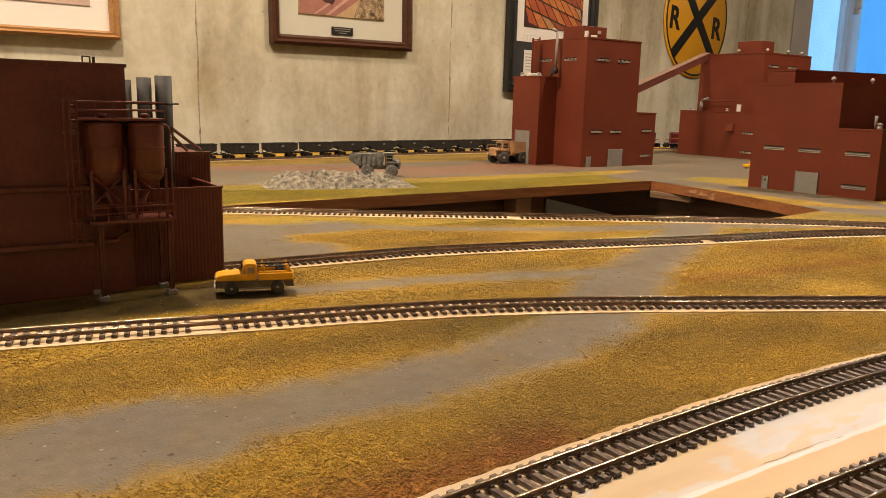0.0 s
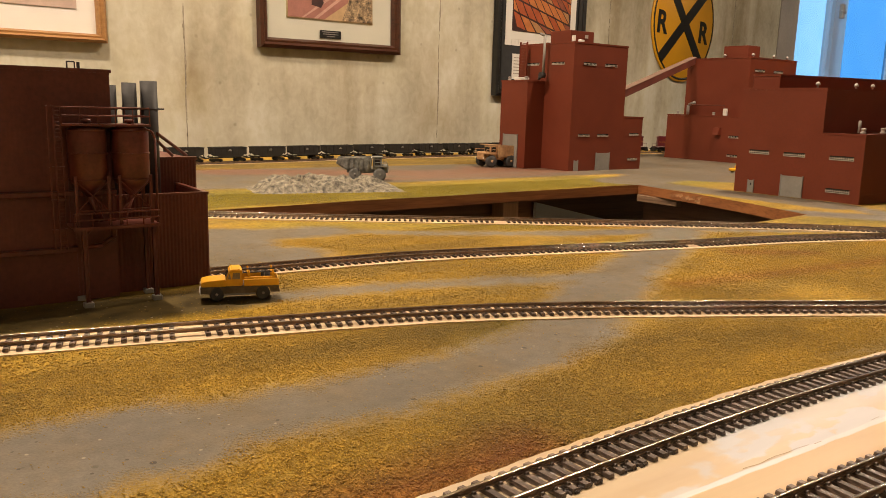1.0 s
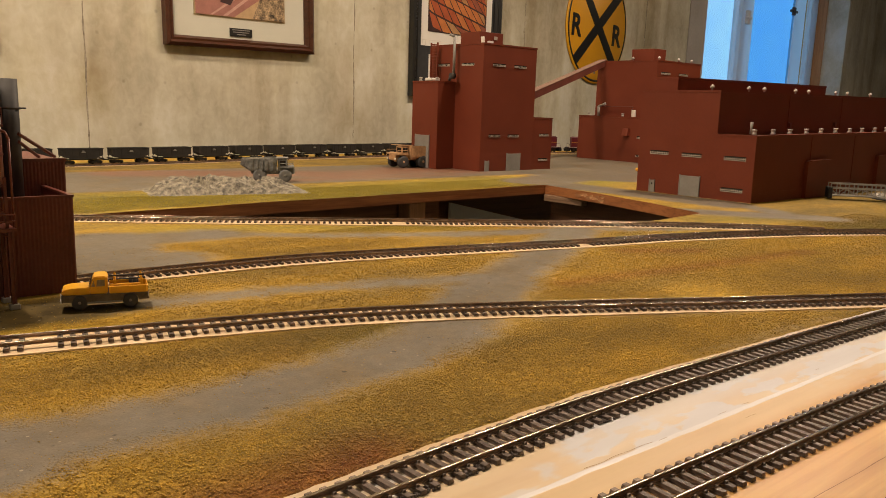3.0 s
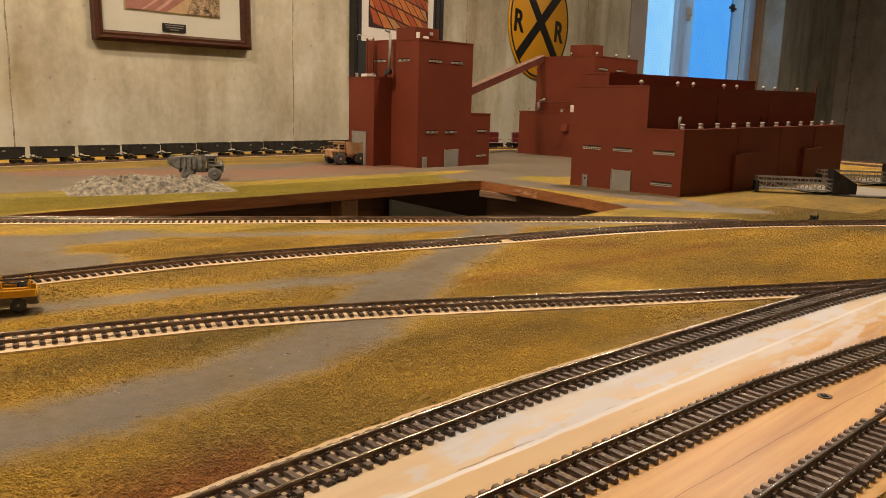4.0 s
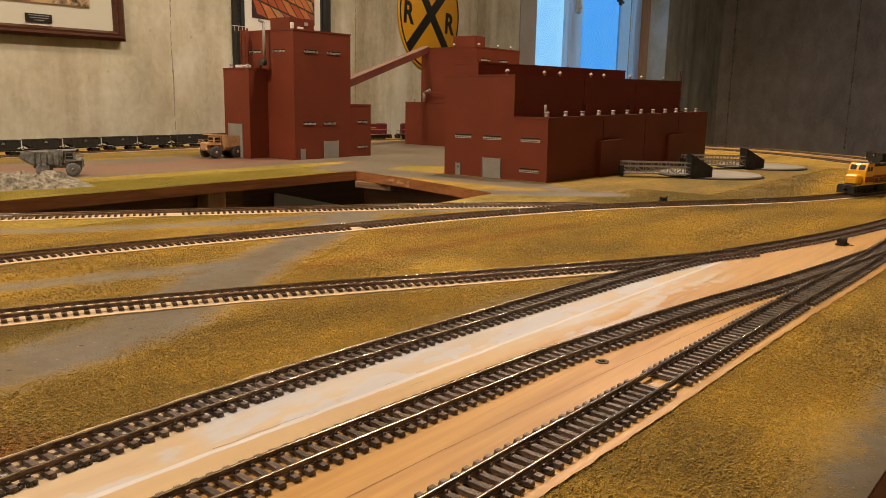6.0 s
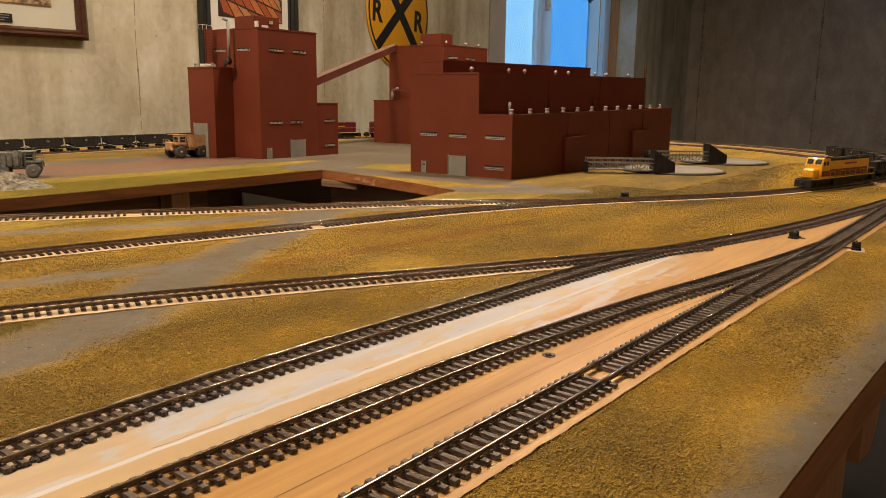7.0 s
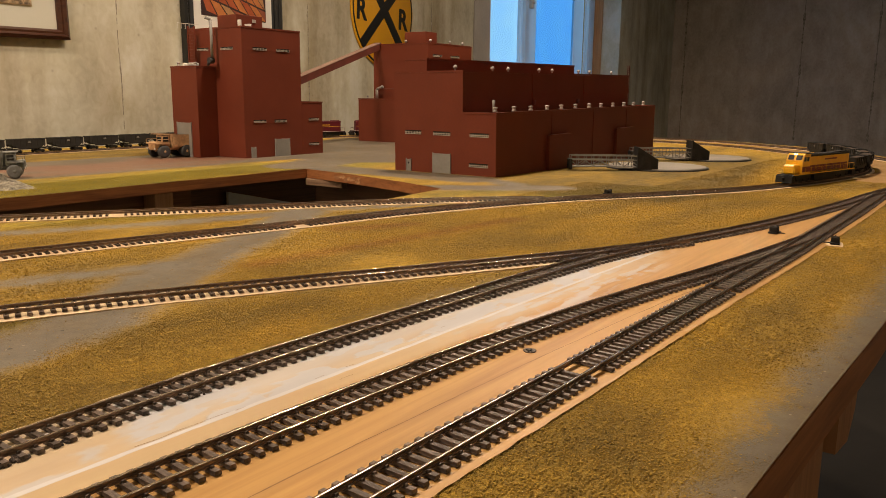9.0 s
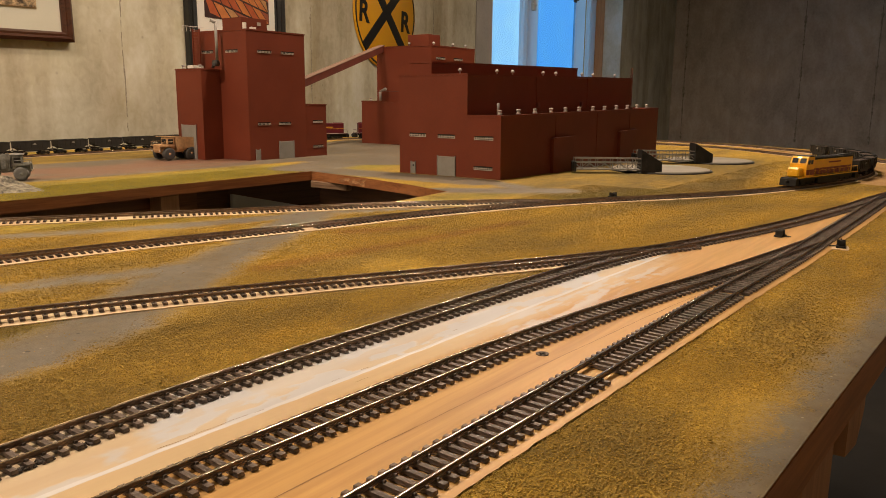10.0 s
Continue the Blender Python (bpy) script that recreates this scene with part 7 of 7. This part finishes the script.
def pictures():
    t = framed(-1.10, -0.660, 0.215, 0.62, 0.016, FRAME_OAK, "honey oak framed picture with a wide cream mat", pose(0.1408, 0, -0.0055, 0, -0.6, 0) @ Matrix.Scale(1.13, 4))
    sheet(t, "mat", -1.085, -0.675, 0.230, 0.606, -0.007, MAT_WHITE)
    sheet(t, "print", -1.01, -0.709, 0.274, 0.55, -0.0090, flat("faded_pink_print", (0.55, 0.42, 0.36)))
    t = framed(-0.340, 0.047, 0.234, 0.62, 0.022, FRAME_DARK, "dark walnut framed photograph with plaque on pale mat", pose(0.1462, 0, -0.0110, 0, -0.9, 0) @ Matrix.Scale(1.133, 4))
    sheet(t, "mat", -0.319, 0.026, 0.255, 0.600, -0.007, MAT_BOARD)
    sheet(t, "mat_edge", -0.2685, -0.0315, 0.3005, 0.5575, -0.0085, flat("beige_mat_bevel", (0.40, 0.32, 0.18)))
    road, rock, bush, cart = flat("dusty_pink_photo", (0.36, 0.16, 0.13)), flat("sandy_photo", (0.52, 0.36, 0.20)), material("brush_and_sand_photo", (0.10, 0.065, 0.035), 0.5, vary=0.75, scale=75, bump_scale=300, second=(0.62, 0.45, 0.27)), flat("dark_cart_photo", (0.05, 0.02, 0.02))
    p = sheet(t, "photograph", -0.266, -0.034, 0.303, 0.555, -0.0100, rock)
    bm = bm_()
    for poly, y, mi in (([(-0.266, 0.304), (-0.170, 0.304), (-0.105, 0.345), (-0.075, 0.45), (-0.12, 0.45), (-0.266, 0.40)], -0.0106, 0), ([(-0.232, 0.304), (-0.225, 0.304), (-0.12, 0.37), (-0.125, 0.375)], -0.0110, 2), ([(-0.20, 0.304), (-0.190, 0.304), (-0.11, 0.36), (-0.115, 0.365)], -0.0110, 2)):
        f = bm.faces.new([bm.verts.new((x, y, z)) for x, z in poly])
        f.material_index = mi
    f = bm.faces.new([bm.verts.new((x, -0.0108, z)) for x, z in ((-0.122, 0.304), (-0.034, 0.304), (-0.034, 0.42), (-0.075, 0.45), (-0.098, 0.36))])
    f.material_index = 1
    f = bm.faces.new([bm.verts.new((x, -0.0114, z)) for x, z in ((-0.205, 0.333), (-0.180, 0.328), (-0.172, 0.34), (-0.18, 0.36), (-0.205, 0.36))])
    f.material_index = 4
    tagged(part("photo_print", bm, (road, bush, flat("pale_pink_photo", (0.55, 0.33, 0.27)), rock, cart), p), kind="stuff")
    pl = sheet(t, "plaque", -0.182, -0.124, 0.262, 0.280, -0.0095, BLACK_FRAME, "small black engraved plaque")
    for k, (a, b) in enumerate(((-0.176, -0.130), (-0.174, -0.132), (-0.164, -0.142))):
        sheet(pl, "lettering_bar", a, b, 0.2755 - k * 0.0048, 0.2772 - k * 0.0048, -0.0102, GREY_DOOR)
    t = framed(0.375, 0.770, 0.147, 0.78, 0.026, BLACK_FRAME, "black framed colour photograph of red tiles", pose(0.166, 0, -0.009) @ Matrix.Scale(1.116, 4))
    sheet(t, "mat", 0.400, 0.745, 0.172, 0.755, -0.007, flat("charcoal_mat_board", (0.035, 0.037, 0.040), 0.9))
    sheet(t, "white_mat", 0.418, 0.732, 0.291, 0.73, -0.0090, MAT_WHITE)
    sheet(t, "caption_bar", 0.60, 0.655, 0.305, 0.310, -0.0106, GREY_DOOR)
    lb = sheet(t, "note_card", 0.452, 0.495, 0.196, 0.268, -0.0090, MAT_WHITE, "white note card")
    for k in range(6):
        sheet(lb, "lettering_bar", 0.457, 0.490 - 0.004 * (k % 3), 0.256 - k * 0.009, 0.2585 - k * 0.009, -0.0097, PALE_BARS)
    p = sheet(t, "photograph", 0.444, 0.704, 0.332, 0.70, -0.0106, flat("dark_joint_photo", (0.045, 0.02, 0.02)))
    cols = [flat("tile_photo", c) for c in ((0.42, 0.10, 0.035), (0.55, 0.20, 0.06), (0.30, 0.09, 0.05), (0.17, 0.11, 0.13), (0.48, 0.27, 0.12))]
    bm = bm_()
    rnd = random.Random(8)
    for i in range(-9, 14):
        for j in range(0, 13):
            def at(a, b):
                k = 1 / (1 + 0.10 * b)
                return 0.55 + (a + 0.42 * b) * 0.044 * k - 0.060 * b * k, 0.322 + 0.052 * b * k ** 0.6 - 0.010 * a * k
            e = 0.07
            q = [at(i + e, j + e), at(i + 1 - e, j + e), at(i + 1 - e, j + 1 - e), at(i + e, j + 1 - e)]
            q = [(min(0.702, max(0.446, x)), min(0.698, max(0.334, z))) for x, z in q]
            if max(x for x, z in q) - min(x for x, z in q) < 0.012 or max(z for x, z in q) - min(z for x, z in q) < 0.008:
                continue
            f = bm.faces.new([bm.verts.new((x, -0.0112, z)) for x, z in q])
            f.material_index = 3 if i < -2 else rnd.choice((0, 0, 1, 1, 2, 4))
    tagged(part("photo_print", bm, cols, p), kind="stuff")


pictures()


def crossing_sign():
    t = thing("round_sign", WALL @ pose(1.685, 0, 0.474, 0, 3.5, 0) @ Matrix.Scale(1.182, 4), "round yellow railroad crossing sign with black cross and letters", "sign")
    R = 0.197
    bm = bm_()
    lathe(bm, [(R, 0), (R, 0.004), (R - 0.003, 0.006), (0.001, 0.006)], 64)
    bmesh.ops.transform(bm, matrix=pose(0, -0.002, 0, 90), verts=bm.verts)
    part("disc", bm, SIGN_YELLOW, t)
    bm = bm_()
    lathe(bm, [(R - 0.006, 0.0055), (R - 0.006, 0.0068), (R - 0.013, 0.0068), (R - 0.013, 0.0055)], 64)
    bmesh.ops.transform(bm, matrix=pose(0, -0.002, 0, 90), verts=bm.verts)
    part("border", bm, SIGN_BLACK, t)
    for k, a in enumerate((45, -45)):
        bm = bm_()
        box(bm, -R + 0.010, -0.0101 - 0.0004 * k, -0.0175, R - 0.010, -0.0078, 0.0175)
        bmesh.ops.transform(bm, matrix=pose(0, 0, 0, 0, a, 0), verts=bm.verts)
        part("cross_bar", bm, SIGN_BLACK, t)
    for x in (-0.140, 0.124):
        c = bpy.data.curves.new("letter", "FONT")
        c.body, c.size, c.extrude, c.offset = "R", 0.100, 0.0006, 0.0028
        c.align_x, c.align_y = "CENTER", "CENTER"
        c.materials.append(SIGN_BLACK)
        ob = new("letter", c)
        ob.parent, ob.matrix_basis = t, pose(x, -0.0090, -0.020, 90, 0, 0)
    for z in (-0.16, 0.16):
        bm = bm_()
        rod(bm, (0, -0.0078, z), (0, -0.0100, z), 0.004, n=10)
        part("screw", bm, ALU, t)


crossing_sign()


# ---------------------------------------------------------------- small things on the board
def screw(x, y):
    t = thing("screw", pose(x, y, 0.0008), "countersunk steel screw in the bare board", "screw", "board screws")
    bm = bm_()
    lathe(bm, [(0.0030, 0.0), (0.0032, 0.0005), (0.0024, 0.0004), (0.0009, 0.0001), (0.0002, 0.0001)], 18)
    part("head", bm, LATCH, t)
    bm = bm_()
    box(bm, -0.0018, -0.0003, 0.0002, 0.0018, 0.0003, 0.0006)
    box(bm, -0.0003, -0.0018, 0.0002, 0.0003, 0.0018, 0.0006)
    part("recess", bm, BLACK, t)


screw(0.400, 0.0818)


# ---------------------------------------------------------------- scenic turf grains
def turf_material():
    m = bpy.data.materials.new("scenic_turf_grains")
    m.use_nodes = True
    nt = m.node_tree
    bs = nt.nodes["Principled BSDF"]
    geo = nt.nodes.new("ShaderNodeNewGeometry")
    r = nt.nodes.new("ShaderNodeValToRGB")
    e = r.color_ramp.elements
    e[0].position, e[0].color = 0.0, (0.28, 0.172, 0.022, 1)
    e[1].position, e[1].color = 1.0, (0.56, 0.345, 0.035, 1)
    for p, c in ((0.25, (0.38, 0.235, 0.026)), (0.55, (0.44, 0.272, 0.027)), (0.8, (0.50, 0.309, 0.029))):
        k = e.new(p)
        k.color = (*c, 1)
    link(nt, geo.outputs["Random Per Island"], r.inputs[0])
    col = r.outputs[0]
    tc = nt.nodes.new("ShaderNodeTexCoord")
    # broad drifts of browner and more golden turf
    mp = nt.nodes.new("ShaderNodeMapping")
    mp.inputs["Scale"].default_value = (7, 19, 1)
    mp.inputs["Rotation"].default_value = (0, 0, radians(-14))
    link(nt, tc.outputs["Object"], mp.inputs[0])
    drift = nt.nodes.new("ShaderNodeTexNoise")
    drift.inputs["Scale"].default_value, drift.inputs["Detail"].default_value = 1.0, 3
    link(nt, mp.outputs[0], drift.inputs["Vector"])
    hue = nt.nodes.new("ShaderNodeValToRGB")
    hue.color_ramp.elements[0].position, hue.color_ramp.elements[0].color = 0.36, (0.74, 0.77, 1.12, 1)
    hue.color_ramp.elements[1].position, hue.color_ramp.elements[1].color = 0.60, (1.10, 1.10, 1.05, 1)
    link(nt, drift.outputs[0], hue.inputs[0])
    x = nt.nodes.new("ShaderNodeMix")
    x.data_type, x.blend_type = "RGBA", "MULTIPLY"
    x.inputs["Factor"].default_value = 1.0
    link(nt, col, x.inputs["A"])
    link(nt, hue.outputs[0], x.inputs["B"])
    col = x.outputs["Result"]
    for key, c, f in (("lush", (0.285, 0.232, 0.014), 0.88), ("dark", (0.055, 0.044, 0.016), 0.55), ("red", (0.22, 0.045, 0.015), 0.75)):
        a = nt.nodes.new("ShaderNodeAttribute")
        a.attribute_name = key
        k = nt.nodes.new("ShaderNodeMath")
        k.operation = "MULTIPLY"
        k.inputs[1].default_value = f
        link(nt, a.outputs["Fac"], k.inputs[0])
        x = nt.nodes.new("ShaderNodeMix")
        x.data_type = "RGBA"
        link(nt, k.outputs[0], x.inputs["Factor"])
        link(nt, col, x.inputs["A"])
        x.inputs["B"].default_value = (*c, 1)
        col = x.outputs["Result"]
    link(nt, col, bs.inputs["Base Color"])
    bs.inputs["Roughness"].default_value = 0.85
    return m


def turf_grains():
    """Loose grains scattered where the turf lies: small uneven tetrahedra, all in one mesh."""
    rng = np.random.default_rng(12)
    xs, ys, sz = [], [], []
    for x0, x1, y0, y1, per, size in ((-0.02, 0.45, -0.047, 0.36, 1700000, 0.00044), (0.45, 0.80, -0.052, 0.36, 700000, 0.00060), (-0.05, 0.80, 0.36, 0.62, 460000, 0.00066), (0.80, 1.12, -0.041, 0.40, 300000, 0.00080), (1.12, 1.45, -0.041, 0.30, 150000, 0.0010), (1.45, 1.80, -0.041, 0.30, 80000, 0.0011), (0.25, 1.02, 0.84, 0.96, 260000, 0.00085)):
        n = int((x1 - x0) * (y1 - y0) * per)
        xs.append(rng.uniform(x0, x1, n))
        ys.append(rng.uniform(y0, y1, n))
        sz.append(size * rng.lognormal(0, 0.3, n))
    x, y, s = np.concatenate(xs), np.concatenate(ys), np.concatenate(sz)
    grey = near(x, y, GREY, 0.013)
    wob = np.array([noise.noise((a * 40, b * 40, 0)) for a, b in zip(x[::1], y[::1])])
    want = np.clip(1.2 - 1.7 * (grey + 0.28 * wob), 0.045, 1)
    keep = rng.random(len(x)) < want
    # none on the tracks' boards
    for key, half in (("a", 0.0163), ("b", 0.02), ("c", 0.0158), ("d", 0.0142), ("e", 0.0140), ("f", 0.0140)):
        pts = np.array([(p.x, p.y) for p in spline(TRACKS[key], 0.02)])
        for (ax, ay), (bx, by) in zip(pts, pts[1:]):
            dx, dy = bx - ax, by - ay
            t = np.clip(((x - ax) * dx + (y - ay) * dy) / (dx * dx + dy * dy), 0, 1)
            keep &= np.hypot(x - ax - t * dx, y - ay - t * dy) > half + 0.0008 * rng.standard_normal(len(x))
    lc = np.array([(p.x, p.y) for p in spline(TRACKS["c"], 0.01)])
    off_c = np.interp(x, lc[:, 0], lc[:, 1]) - y
    la = np.array([(p.x, p.y) for p in spline(TRACKS["a"], 0.01)])
    keep &= ~((y < np.interp(x, la[:, 0], la[:, 1])) & (y > np.interp(x, lc[:, 0], lc[:, 1])))
    inside_hole = np.array([inside(a, b, HOLE) for a, b in zip(x, y)])
    keep &= near(x, y, BARE, 0.01) < 0.5
    keep &= ~inside_hole & ~((x < 0.19) & (y > 0.482)) & (y > np.interp(x, [-1, 0.3, 0.41, 0.55, 0.85, 1.3], [-0.030, -0.0385, -0.0415, -0.0462, -0.0525, -0.057]) + 0.0015)
    s = s * (1 - 0.35 * grey)
    bank = np.clip((0.0200 - off_c) / 0.003, 0, 1) * (off_c > 0) * 0.0003
    x, y, s, grey, bank = x[keep], y[keep], s[keep], grey[keep], bank[keep]
    n = len(x)
    base = np.array([(1, 1, 1), (1, -1, -1), (-1, 1, -1), (-1, -1, 1)]) * 0.58
    q = rng.standard_normal((n, 4))
    q /= np.linalg.norm(q, axis=1)[:, None]
    w, i, j, k = q.T
    R = np.stack([1 - 2 * (j * j + k * k), 2 * (i * j - k * w), 2 * (i * k + j * w), 2 * (i * j + k * w), 1 - 2 * (i * i + k * k), 2 * (j * k - i * w), 2 * (i * k - j * w), 2 * (j * k + i * w), 1 - 2 * (i * i + j * j)], 1).reshape(n, 3, 3)
    v = np.einsum("nab,vb->nva", R, base) * s[:, None, None]
    v[:, :, 0] += x[:, None]
    v[:, :, 1] += y[:, None]
    v[:, :, 2] = v[:, :, 2] * 0.36 + (s * 0.05 + 0.0003 + bank)[:, None]
    me = bpy.data.meshes.new("turf_grain")
    me.vertices.add(n * 4)
    me.vertices.foreach_set("co", v.astype(np.float32).ravel())
    tri = np.array([(0, 1, 2), (0, 3, 1), (0, 2, 3), (1, 3, 2)])
    idx = (np.arange(n)[:, None, None] * 4 + tri[None]).ravel()
    me.loops.add(n * 12)
    me.loops.foreach_set("vertex_index", idx.astype(np.int32))
    me.polygons.add(n * 4)
    me.polygons.foreach_set("loop_start", (np.arange(n * 4) * 3).astype(np.int32))
    me.update(calc_edges=True)
    for key, segs, soft in (("red", RED_SPOT, 0.016), ("lush", LUSH, 0.03), ("dark", DARK, 0.02)):
        a = me.attributes.new(key, "FLOAT", "POINT")
        a.data.foreach_set("value", np.repeat(np.maximum(near(x, y, segs, soft), grey * (0.6 if key == "dark" else 0)), 4).astype(np.float32))
    me.materials.append(turf_material())
    tagged(new("turf_grain", me), "loose ochre and olive scenic turf grains", "scenic turf", kind="stuff")


turf_grains()

# ---------------------------------------------------------------- from plan units to metres
for ob in scene.objects:
    if ob.parent is None and ob.type not in {"CAMERA", "LIGHT"}:
        ob.matrix_basis = Matrix.Scale(UNIT, 4) @ ob.matrix_basis
